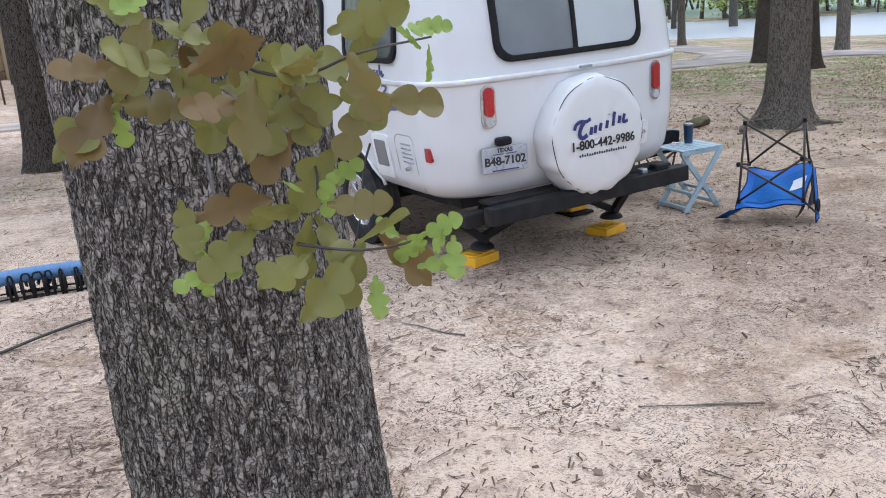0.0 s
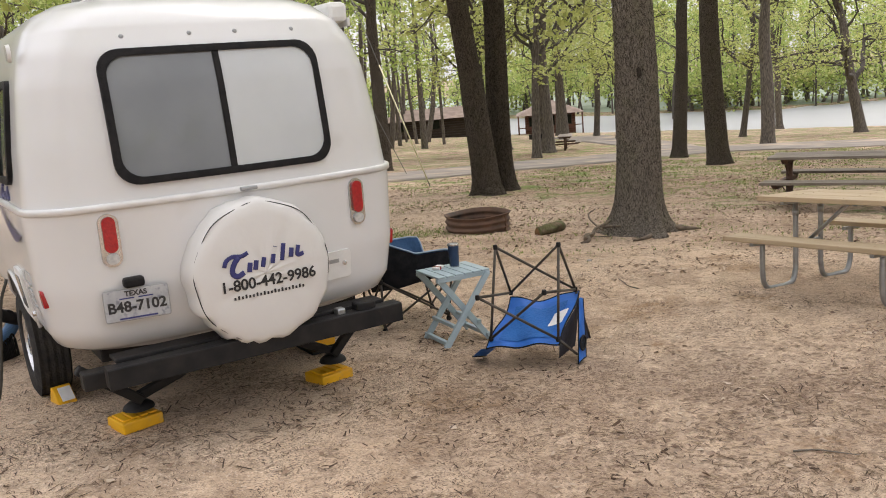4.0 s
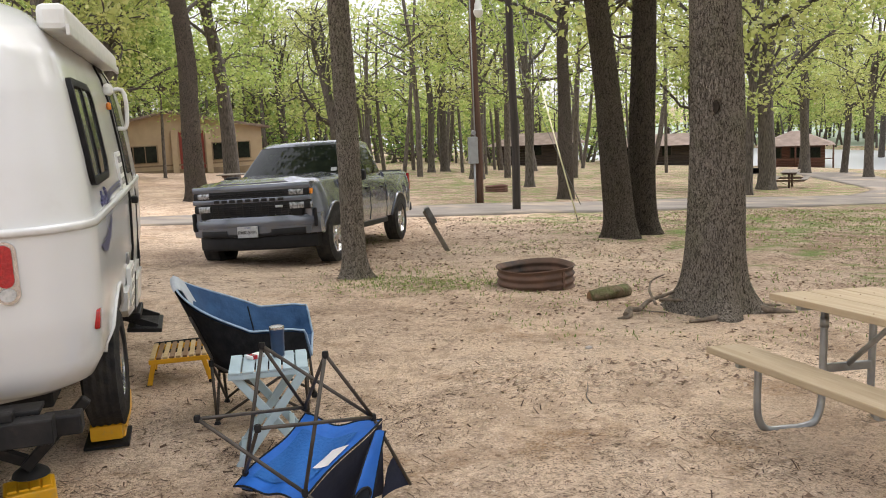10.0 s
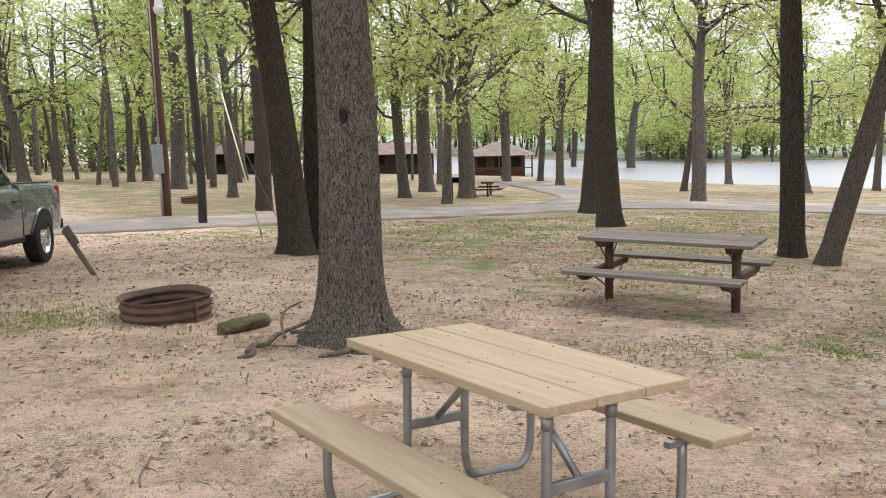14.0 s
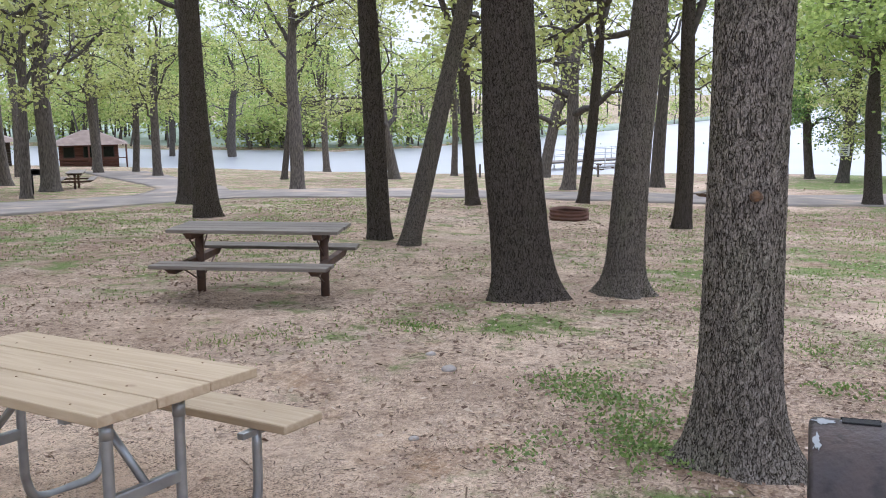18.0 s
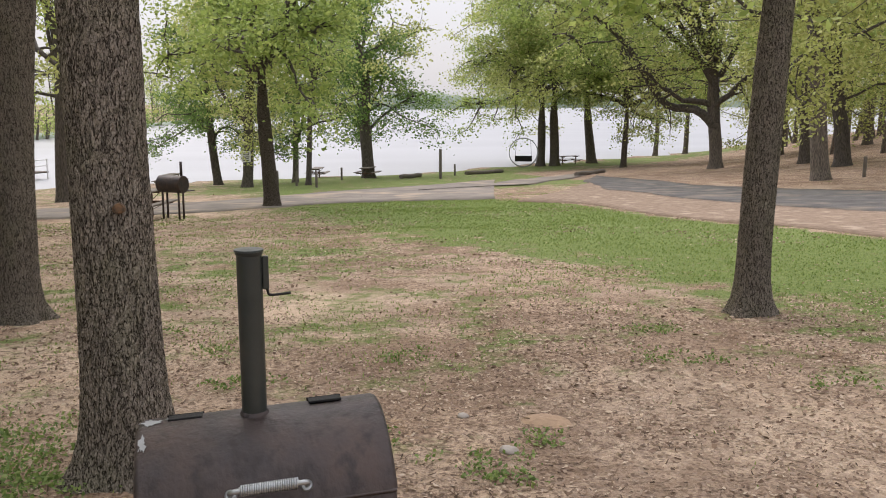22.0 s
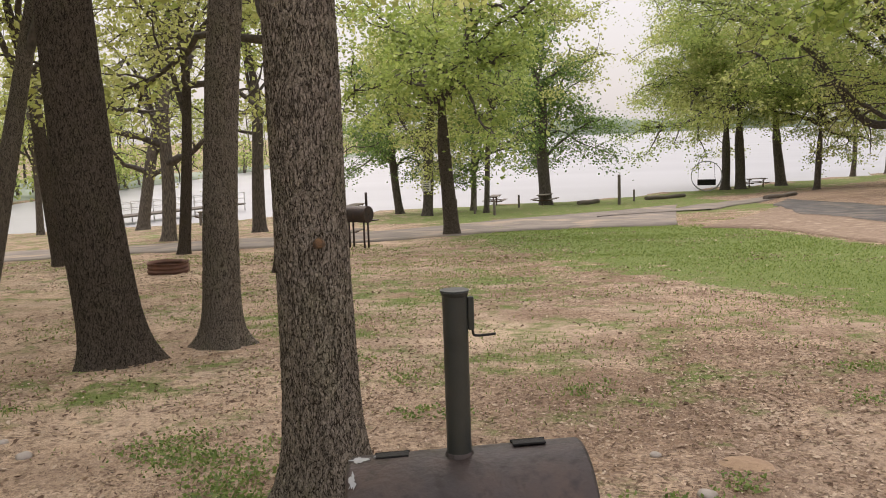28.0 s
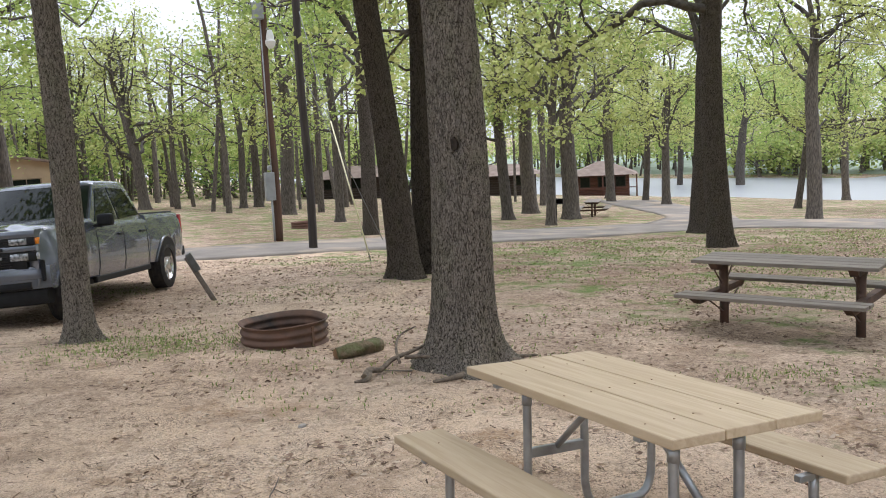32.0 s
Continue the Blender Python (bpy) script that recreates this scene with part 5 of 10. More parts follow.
def trailer_window(parent, fn, u0, u1, v0, v1, rad, panes, split, name="window"):
    w = new(name)
    w.parent = parent
    part("window_frame", on_surface(fn, rounded(u0, u1, v0, v1, rad), 0.024, 0.03, hole=0.036), BLACK_RUBBER, w)
    s = u0 + (u1 - u0) * split
    part("pane", on_surface(fn, rounded(u0 + 0.022, s, v0 + 0.022, v1 - 0.022, rad * 0.5), 0.012, 0.012, 8), panes[0], w)
    part("pane", on_surface(fn, rounded(s, u1 - 0.022, v0 + 0.022, v1 - 0.022, rad * 0.5), 0.015, 0.012, 8), panes[1], w)
    part("mullion", on_surface(fn, rounded(s - 0.016, s + 0.016, v0 + 0.025, v1 - 0.025, 0.004, 2), 0.021, 0.012), BLACK_RUBBER, w)
    return w


def travel_trailer():
    t = thing("travel_trailer", pose(3.765, 4.30, 0, 0, 0, -2.5), "white moulded fibreglass travel trailer with a covered spare wheel", "trailer")
    zs = np.unique(np.r_[TZ, np.linspace(0.28, 2.0, 26)])
    rings = [trailer_ring(z) for z in zs]
    top = [tuple(0.02 * np.array(p) + 0.98 * np.array((0, 2.0, 2.088))) for p in rings[-1]]
    low = [(p[0] * 0.8, 0.3 + (p[1] - 0.3) * 0.95, 0.245) for p in rings[0]]
    body = part("body", grid_mesh("body", np.array([low] + rings + [top]), closed=True), GELCOAT, t)
    floor = part("underframe", box(1.5, 3.6, 0.10, (0, 2.15, 0.22), 0.01), BLACK_STEEL, t)
    for dx in (-0.45, 0.45):
        part("frame_rail", box(0.06, 4.6, 0.09, (dx, 2.4, 0.15), 0.006), BLACK_STEEL, floor)
    part("axle", rod([(-0.9, 1.42, 0.10), (0.9, 1.42, 0.10)], 0.035), BLACK_STEEL, floor)
    # belt rail round the body
    ring = np.array(trailer_ring(1.01))
    c = ring.mean(0)
    n = ring - c
    n /= np.linalg.norm(n, axis=1)[:, None]
    sec = np.stack([ring + n * o + [0, 0, h] for o, h in ((-0.01, 0.018), (0.016, 0.020), (0.022, 0.010), (0.022, -0.008), (0.014, -0.016), (-0.01, -0.014))], 0)
    part("belt_rail", grid_mesh("belt_rail", sec, closed=True), ALUMINIUM, t)
    part("rail_latch", box(0.09, 0.03, 0.018, (0.03, trailer_rear(0.03, 1.01)[1] - 0.03, 1.015), 0.004), STEEL, t)
    trailer_window(t, trailer_rear, -0.60, 0.55, 1.10, 1.76, 0.11, (GREY_PANE, WHITE_PANE), 0.505, "rear_window")
    trailer_window(t, trailer_left, 0.58, 1.37, 1.13, 1.66, 0.09, (SHADE_PANE, CURTAIN_PANE), 0.5)
    trailer_window(t, trailer_left, 1.74, 2.94, 1.12, 1.58, 0.09, (SHADE_PANE, CURTAIN_PANE), 0.52)
    trailer_window(t, trailer_left, 3.35, 3.85, 1.10, 1.56, 0.08, (DARK_PANE, DARK_PANE), 0.5)
    trailer_window(t, trailer_right, 0.45, 1.30, 1.16, 1.66, 0.09, (GREY_PANE, DARK_PANE), 0.5)
    for u in (-0.45, -0.12, 0.12, 0.45):
        part("rivet", lathe([(0.001, -0.006), (0.010, -0.004), (0.013, 0.004)], 10, "y"), STEEL, body).location = trailer_rear(u, 1.82, 0.002)
    for z, u in ((0.86, -0.675), (0.86, 0.675)):
        lamp = new("tail_light")
        lamp.parent = t
        part("bezel", on_surface(trailer_rear, rounded(u - 0.048, u + 0.048, 0.715, 0.98, 0.047), 0.012, 0.02), CHROME, lamp)
        part("red_lens", on_surface(trailer_rear, rounded(u - 0.031, u + 0.031, 0.788, 0.966, 0.03), 0.026, 0.02), RED_LENS, lamp, "red lens")
        part("clear_lens", on_surface(trailer_rear, rounded(u - 0.031, u + 0.031, 0.73, 0.784, 0.028), 0.024, 0.02), CLEAR_LENS, lamp, "clear lens")
    for fn, y in ((trailer_left, 0.33), (trailer_right, 0.33)):
        part("side_marker", on_surface(lambda u, v, o, fn=fn: (fn(u, v, o)[0] * 0.965, u, v), rounded(y - 0.07, y + 0.07, 0.53, 0.62, 0.015, 3), 0.03, 0.04), RED_LENS, t, "red marker light")
    # licence plate and its lamp
    pl = new("licence_plate")
    pl.parent = t
    pl.matrix_basis = pose(-0.60, 0.022, 0.522, 0, 0, -10)
    part("plate", box(0.305, 0.006, 0.155, (0, 0, 0), 0.004), PLATE_WHITE, pl)
    part("plate_frame", prism(rounded(-0.156, 0.156, -0.081, 0.081, 0.012, 3), 0.004, "y", 0.002), STEEL, pl)
    words("B48-7102", 0.072, pose(0, -0.004, -0.010, 90, 0, 0), BLACK_INK, pl, bold=0.0022)
    words("TEXAS", 0.036, pose(0, -0.004, 0.056, 90, 0, 0), BLACK_INK, pl, bold=0.0012)
    for x0, w0, z0 in ((-0.045, 0.07, 0.034), (0.045, 0.07, 0.034)):
        part("print_bar", box(w0, 0.002, 0.006, (x0, -0.004, z0), 0), NAVY_INK, pl)
    part("print_bar", box(0.18, 0.002, 0.008, (0, -0.004, -0.066), 0), NAVY_INK, pl)
    part("plate_lamp", box(0.10, 0.06, 0.05, (-0.60, 0.03, 0.632), 0.014), BLACK_RUBBER, t)
    # spare wheel in its cover
    cov = new("spare_wheel_cover")
    cov.parent = t
    cov.location = (0.012, 0.03, 0.59)
    prof = [(0.345, 0.06), (0.375, 0.02), (0.383, -0.05), (0.380, -0.13), (0.368, -0.165), (0.345, -0.18), (0.30, -0.187), (0.2, -0.193), (0.1, -0.196), (0.002, -0.197)]
    cm = lathe(prof, 72, "y")
    for v in cm.verts:
        a = math.atan2(v.co.z, v.co.x)
        q = noise.noise(Vector((math.cos(a) * 3.2, math.sin(a) * 3.2, v.co.y * 4)))
        fold = 0.010 * math.sin(a * 19 + 3 * math.sin(a * 3)) * max(0.0, min(1.0, (math.hypot(v.co.x, v.co.z) - 0.3) / 0.06))
        k = 1 + (0.018 * q + fold * (0.4 + 0.6 * max(0, -math.sin(a + 0.3)))) / 0.38 * (1 if v.co.y > -0.185 else 0.2)
        v.co.x *= k
        v.co.z *= k
        v.co.y += 0.006 * q
    part("cover", cm, WHITE_VINYL, cov)
    ringp = [(0.363 * math.cos(a) * (1 + 0.010 * math.sin(9 * a)), -0.168 + 0.004 * math.sin(5 * a), 0.363 * math.sin(a) * (1 + 0.010 * math.sin(9 * a))) for a in np.linspace(-0.2, 4.3, 60)]
    part("piping", rod(ringp, 0.0028, 5), BLACK_INK, cov)
    words("1-800-442-9986", 0.080, pose(0.012, -0.2, -0.042, 90, 0, 0), BLACK_INK, cov, bold=0.0016)
    for k in range(20):
        part("print_bar", box(0.0105, 0.002, 0.020 if k % 5 in (1, 3) else 0.014, (-0.178 + 0.0195 * k, -0.199, -0.105 + (0.003 if k % 5 in (1, 3) else 0.0)), 0.002), BLACK_INK, cov)
    # the maker's mark as plain slanted shapes: a hooked swash, leaning bars and a dot
    strokes = [([(-0.215, 0.085), (-0.20, 0.115), (-0.165, 0.128), (-0.12, 0.118), (-0.085, 0.128)], 0.011), ([(-0.135, 0.118), (-0.165, 0.085), (-0.175, 0.045), (-0.15, 0.022), (-0.115, 0.034)], 0.014),
               ([(-0.078, 0.075), (-0.088, 0.028)], 0.013), ([(-0.045, 0.078), (-0.055, 0.03)], 0.013), ([(-0.002, 0.082), (-0.014, 0.034)], 0.012),
               ([(0.050, 0.085), (0.040, 0.038)], 0.012), ([(0.062, 0.118), (0.063, 0.121)], 0.011), ([(0.110, 0.125), (0.092, 0.040)], 0.012),
               ([(0.152, 0.090), (0.142, 0.044)], 0.013), ([(0.190, 0.094), (0.180, 0.046), (0.215, 0.046)], 0.011)]
    for line, w in strokes:
        b = rod(curve_pts(np.array([(x, -0.200, z + 0.10 * x) for x, z in line]), 12), w, 8)
        bmesh.ops.scale(b, vec=(1, 0.1, 1), space=Matrix.Translation((0, 0.2, 0)), verts=b.verts)
        part("emblem_stroke", b, NAVY_INK, cov)
    # bumper, jacks, pads
    bumper = part("bumper", box(1.62, 0.10, 0.105, (0.0, -0.07, 0.205), 0.006), BLACK_STEEL, t)
    part("bumper_cap", box(1.5, 0.14, 0.02, (0.0, 0.06, 0.262), 0.004), BLACK_STEEL, bumper)
    part("hitch_clamp", box(0.12, 0.08, 0.05, (0.60, -0.05, 0.275), 0.012), BLACK_STEEL, bumper)
    part("hitch_clamp", box(0.05, 0.06, 0.04, (0.45, -0.05, 0.27), 0.01), STEEL, bumper)
    for s in (-1, 1):
        j = new("stabiliser_jack")
        j.parent = t
        g = -0.15 if s < 0 else -0.20
        x = 0.60 * s
        yj = 0.37 if s < 0 else 0.46
        foot, hi_, lo_ = np.array([x, yj, g + 0.09]), np.array([x + 0.27 * s, yj - 0.08, 0.16]), np.array([x - 0.25 * s, yj, 0.02])
        for p, q in ((foot, hi_), (foot, lo_), (lo_, (x - 0.02 * s, yj, 0.15))):
            p, q = np.array(p), np.array(q)
            d = q - p
            part("jack_arm", box(np.linalg.norm(d) + 0.03, 0.055, 0.05, tuple((p + q) / 2), 0.008, (0, -math.degrees(math.atan2(d[2], d[0])), 0)), BLACK_STEEL, j)
        part("jack_screw", rod([lo_, foot + [0.14 * s, 0, 0.11]], 0.012), STEEL, j)
        part("jack_foot", lathe([(0.001, g + 0.075), (0.05, g + 0.065), (0.078, g + 0.045), (0.085, g + 0.028), (0.001, g + 0.028)], 20), BLACK_STEEL, j).location = (x, yj, 0.0)
        part("jack_bracket", box(0.16, 0.10, 0.09, (x + 0.22 * s, 0.10, 0.17), 0.01), BLACK_STEEL, j)
    # wheels and arches
    for s, fn in ((-1, trailer_left), (1, trailer_right)):
        yw = 1.46 if s < 0 else 1.32
        wheel("wheel", t, 0.345, 0.20, 0.20, (0.885 * s, yw, 0.10), s)
        o = [(yw + 0.43 * math.cos(a), max(0.29, 0.12 + 0.43 * math.sin(a))) for a in np.linspace(-0.45, math.pi + 0.45, 30)]
        part("wheel_arch", on_surface(lambda u, v, h, s=s: (s * (trailer_w(max(v, 0.3)) + h), u, v), o, 0.003, 0.02), BLACK_RUBBER, t, "dark wheel arch")
        lip = [(s * (trailer_w(max(z, 0.3)) + 0.006), y, z) for y, z in [(yw + 0.435 * math.cos(a), 0.12 + 0.435 * math.sin(a)) for a in np.linspace(0.35, math.pi - 0.35, 24)]]
        part("arch_lip", rod(lip, 0.012, 6), GELCOAT, t)
    # hatches on the left side
    h = part("hatch", on_surface(lambda u, v, o: (trailer_left(u, v, o)[0] + 0.012, u, v), rounded(0.78, 1.02, 0.36, 0.66, 0.03, 4), 0.03, 0.04), WHITE_PLASTIC, t, "white moulded appliance hatch")
    part("hatch_pane", on_surface(lambda u, v, o: (trailer_left(u, v, o)[0] + 0.012, u, v), rounded(0.82, 0.98, 0.44, 0.62, 0.015, 3), 0.034, 0.01), GREY_PANE, h)
    part("hatch", on_surface(lambda u, v, o: (trailer_left(u, v, o)[0] + 0.02, u, v), rounded(0.45, 0.70, 0.29, 0.68, 0.05, 5), 0.016, 0.03), GELCOAT, t)
    rim = [(trailer_left(u, v, 0.018)[0] + 0.02, u, v) for u, v in rounded(0.45, 0.70, 0.29, 0.68, 0.05, 5)]
    part("hatch_rim", rod(rim, 0.005, 5, closed=True), STEEL, t)
    for k in range(5):
        part("hatch_slot", rod([(trailer_left(0.5, 0.5 + 0.03 * k, 0.02)[0] + 0.02, 0.49, 0.50 + 0.03 * k), (trailer_left(0.6, 0.5 + 0.03 * k, 0.02)[0] + 0.02, 0.62, 0.50 + 0.03 * k)], 0.006, 5), STEEL, t)
    part("hatch_lock", lathe([(0.001, -0.02), (0.014, -0.018), (0.016, 0.0)], 12, "x"), CHROME, t).location = (-1.0, 0.55, 0.46)
    part("hatch", on_surface(trailer_left, rounded(2.55, 2.95, 0.42, 0.68, 0.03, 4), 0.012, 0.03), GELCOAT, t)
    h = part("hatch", on_surface(trailer_rear, rounded(0.42, 0.60, 0.43, 0.59, 0.02, 4), 0.016, 0.03), WHITE_PLASTIC, t, "white square hatch with a lock")
    part("hatch_label", box(0.07, 0.002, 0.022, (0.485, trailer_rear(0.485, 0.53)[1] - 0.018, 0.535), 0, (0, 0, 4)), STEEL, h)
    part("hatch_lock", lathe([(0.001, -0.012), (0.012, -0.01), (0.013, 0.0)], 12, "y"), CHROME, h).location = (0.555, trailer_rear(0.555, 0.515)[1] - 0.016, 0.515)
    # decals
    for s, fn in ((-1, trailer_left), (1, trailer_right)):
        for k, (pts, w, taper) in enumerate((
                (((1.16, 1.068), (1.3, 1.082), (1.7, 1.088), (3.6, 1.088)), 0.006, 0), (((1.10, 1.035), (1.25, 1.055), (1.7, 1.064), (3.6, 1.064)), 0.007, 0),
                (((1.40, 1.075), (1.22, 1.05), (1.08, 0.965), (0.95, 0.895), (0.78, 0.868), (0.55, 0.872), (0.40, 0.895)), 0.021, 1), (((1.20, 1.072), (1.08, 1.03), (0.98, 0.955), (0.86, 0.905), (0.72, 0.893), (0.46, 0.898)), 0.010, 1),
                (((1.02, 0.915), (0.90, 0.905), (0.78, 0.935), (0.72, 0.975), (0.765, 0.988), (0.80, 0.955)), 0.008, 1), (((0.86, 0.858), (0.74, 0.840), (0.60, 0.848), (0.47, 0.872)), 0.010, 1))):
            line = curve_pts(np.array([(u, v, 0) for u, v in pts]), 40)
            vs, fs = [], []
            for i, (u, v, _) in enumerate(line):
                ww = w * (max(0.06, math.sin(math.pi * i / 39)) ** 0.8 if taper else 1)
                d = line[min(i + 1, 39)] - line[max(i - 1, 0)]
                nrm = np.array([-d[1], d[0]]) / (np.hypot(d[0], d[1]) + 1e-9)
                for q in (-1, 1):
                    vs.append(fn(u + nrm[0] * ww * q, v + nrm[1] * ww * q, 0.004 + 0.0008 * k))
                if i:
                    fs.append((2 * i - 2, 2 * i - 1, 2 * i + 1, 2 * i))
            part("decal", mesh_from("decal", vs, fs), VIOLET_INK, t)
        for line, w in (([(1.00, 1.115), (1.035, 1.105), (1.045, 1.065), (1.02, 1.04), (0.985, 1.05)], 0.011), ([(0.95, 1.078), (0.965, 1.06), (0.95, 1.045), (0.935, 1.06)], 0.009), ([(0.90, 1.085), (0.905, 1.05), (0.885, 1.045)], 0.008),
                        ([(0.86, 1.085), (0.86, 1.046)], 0.008), ([(0.825, 1.115), (0.822, 1.05)], 0.008), ([(0.79, 1.078), (0.80, 1.06), (0.785, 1.045), (0.77, 1.06)], 0.009)):
            b = rod(curve_pts(np.array([fn(u, v, 0.003) for u, v in line]), 12), w, 6)
            part("emblem_stroke", b, VIOLET_INK, t)
    # right side: door, vents, awning, grab rail
    d = new("entry_door")
    d.parent = t
    part("door_frame", on_surface(trailer_right, rounded(2.62, 3.28, 0.30, 1.86, 0.10), 0.014, 0.03, hole=0.04), BLACK_RUBBER, d)
    part("door_panel", on_surface(trailer_right, rounded(2.65, 3.25, 0.33, 1.83, 0.09), 0.010, 0.02, 8), GELCOAT, d)
    part("door_pane", on_surface(trailer_right, rounded(2.76, 3.14, 1.10, 1.72, 0.06), 0.020, 0.01), DARK_PANE, d)
    part("door_handle", box(0.05, 0.10, 0.05, (1.05, 2.72, 0.92), 0.012), BLACK_STEEL, d)
    part("grab_handle", rod(curve_pts([(1.0, 2.50, 1.42), (1.06, 2.50, 1.44), (1.06, 2.50, 1.66), (0.97, 2.50, 1.68)], 12), 0.014), WHITE_PLASTIC, t)

    def skirt(u, v, o):
        """The flat lower side, where the shell runs on down past its tuck."""
        return (0.978 + 0.10 * (min(v, 0.42) - 0.14) + o, u, v) if v < 0.42 else (max(trailer_w(v), 1.006) + o, u, v)

    part("side_skirt", on_surface(skirt, [(1.78, 0.42), (1.80, 0.30), (1.92, 0.24), (2.60, 0.155), (3.30, 0.125), (3.42, 0.22), (3.46, 0.42)], 0.004, 0.05), GELCOAT, t)
    part("door_bottom", on_surface(skirt, [(2.66, 0.36), (2.66, 0.16), (3.25, 0.14), (3.25, 0.36)], 0.022, 0.03), GELCOAT, d)
    part("door_seam", on_surface(skirt, [(2.60, 0.42), (2.615, 0.16), (2.65, 0.155), (2.64, 0.42)], 0.010, 0.01), BLACK_RUBBER, d)
    part("door_seam", on_surface(skirt, [(3.26, 0.62), (3.26, 0.14), (3.28, 0.14), (3.28, 0.62)], 0.012, 0.01), BLACK_RUBBER, d)
    part("door_sill", on_surface(skirt, [(2.62, 0.165), (2.62, 0.13), (3.28, 0.105), (3.28, 0.14)], 0.012, 0.03), BLACK_STEEL, d)
    for u0, u1, v0, v1, fn in ((2.14, 2.47, 1.03, 1.27, trailer_right), (2.08, 2.42, 0.27, 0.53, skirt)):
        v = part("vent", on_surface(fn, rounded(u0, u1, v0, v1, 0.015, 3), 0.014, 0.03), WHITE_PLASTIC, t, "white louvred vent")
        for k in range(3):
            for q in range(2):
                a, b_ = u0 + 0.03 + q * (u1 - u0 - 0.03) / 2, v0 + 0.03 + k * (v1 - v0 - 0.03) / 3
                part("vent_slot", on_surface(fn, rounded(a, a + (u1 - u0) / 2 - 0.045, b_, b_ + 0.042, 0.006, 2), 0.0165, 0.006), CLEAR_LENS, v)
    part("porch_light", box(0.05, 0.14, 0.07, (1.0, 1.98, 1.66), 0.02), WHITE_PLASTIC, t)
    part("clearance_light", box(0.03, 0.06, 0.05, (0.965, 2.40, 1.57), 0.012), AMBER, t, "amber clearance light")
    part("outlet", box(0.02, 0.07, 0.07, (1.012, 2.02, 0.60), 0.006), STEEL, t)
    aw = part("awning_box", box(0.13, 3.1, 0.12, (0.90, 2.05, 1.93), 0.03), WHITE_PLASTIC, t, "white roll-up awning box along the roof")
    part("awning_strip", box(0.02, 3.1, 0.05, (0.965, 2.05, 1.87), 0.006), ALUMINIUM, aw)
    step = new("folding_step")
    step.parent = t
    part("step_tread", box(0.24, 0.50, 0.03, (1.03, 2.95, -0.03), 0.006, (0, 6, 0)), BLACK_STEEL, step)
    part("step_hanger", box(0.22, 0.44, 0.05, (0.90, 2.95, 0.07), 0.008), BLACK_STEEL, step)
    part("tread_grip", box(0.16, 0.44, 0.006, (1.04, 2.95, -0.012), 0.002, (0, 6, 0)), TYRE, step)
    for y in (2.76, 3.14):
        part("step_arm", box(0.28, 0.02, 0.05, (0.99, y, 0.03), 0.004, (0, 24, 0)), BLACK_STEEL, step)
    # roof air conditioner and vents
    ac = new("air_conditioner")
    ac.parent = t
    ac.location = (0.0, 1.35, 2.06)
    part("shroud", box(0.70, 0.95, 0.24, (0, 0, 0.14), 0.05, segments=4), WHITE_PLASTIC, ac)
    for k in range(22):
        part("grille_slat", box(0.010, 0.012, 0.15, (-0.30 + k * 0.0286, -0.478, 0.15), 0.002), STEEL, ac)
    for k in range(16):
        part("grille_slat", box(0.012, 0.010, 0.15, (-0.354, -0.36 + k * 0.048, 0.15), 0.002), STEEL, ac)
    part("roof_vent", box(0.42, 0.42, 0.10, (0.0, 2.75, 2.11), 0.03), WHITE_PLASTIC, t)
    part("roof_rib", box(0.9, 1.9, 0.05, (0.0, 1.5, 2.055), 0.02), GELCOAT, t)
    part("roof_fitting", box(0.05, 0.12, 0.06, (0.62, 0.75, 2.03), 0.02), WHITE_PLASTIC, t)
    part("filler_cap", lathe([(0.001, -0.02), (0.04, -0.018), (0.045, 0.0)], 20, "x"), GELCOAT, t).location = (-0.93, 0.42, 1.78)
    # tongue at the front
    for s in (-1, 1):
        part("tongue_bar", rod([(0.5 * s, 4.0, 0.15), (0.04 * s, 5.2, 0.12)], 0.035, 6), BLACK_STEEL, floor)
    part("tongue_jack", rod([(0, 5.0, -0.3), (0, 5.0, 0.5)], 0.03), BLACK_STEEL, floor)
    part("gas_bottle", lathe([(0.001, 0.15), (0.14, 0.16), (0.15, 0.25), (0.15, 0.5), (0.08, 0.6), (0.03, 0.62), (0.001, 0.62)], 20), WHITE_PLASTIC, floor).location = (0.0, 4.6, 0.02)
    return t


travel_trailer()


def levelling_block(x, y, turn, sx=0.23, sy=0.20, h=0.064):
    t = thing("levelling_block", pose(x, y, gz(x, y), 0, 0, turn), "yellow plastic levelling block on the sand", "levelling block", "levelling blocks")
    part("block", box(sx, sy, h, (0, 0, h / 2), 0.008), YELLOW, t)
    for k in range(4):
        part("stud", box(sx * 0.18, sy * 0.7, 0.012, (-sx * 0.33 + k * sx * 0.22, 0, h + 0.004), 0.003), YELLOW, t)
    return t


levelling_block(3.165, 4.74, 10)
levelling_block(4.365, 4.77, 8)
chock = thing("wheel_chock", pose(2.95, 5.45, gz(2.95, 5.45), 0, 0, 10) @ Matrix.Scale(0.78, 4), "yellow plastic wheel chock with a pale label", "wheel chock")
part("chock", prism([(-0.06, 0.0), (0.125, 0.0), (0.075, 0.125), (0.05, 0.125)], 0.14, "x", -0.07, 0.006), YELLOW, chock)
part("chock_label", prism([(-0.044, 0.025), (-0.048, 0.028), (0.034, 0.115), (0.038, 0.112)], 0.095, "x", -0.035, 0.0), PAPER, chock, "pale paper label")
levelling_block(3.55, 8.3, 0, 0.24, 0.30, 0.12)
ramp = thing("wheel_ramp", pose(4.70, 5.84, gz(4.7, 5.84), 0, 0, -2.5), "yellow plastic curved levelling ramp under the trailer wheel", "wheel ramp")
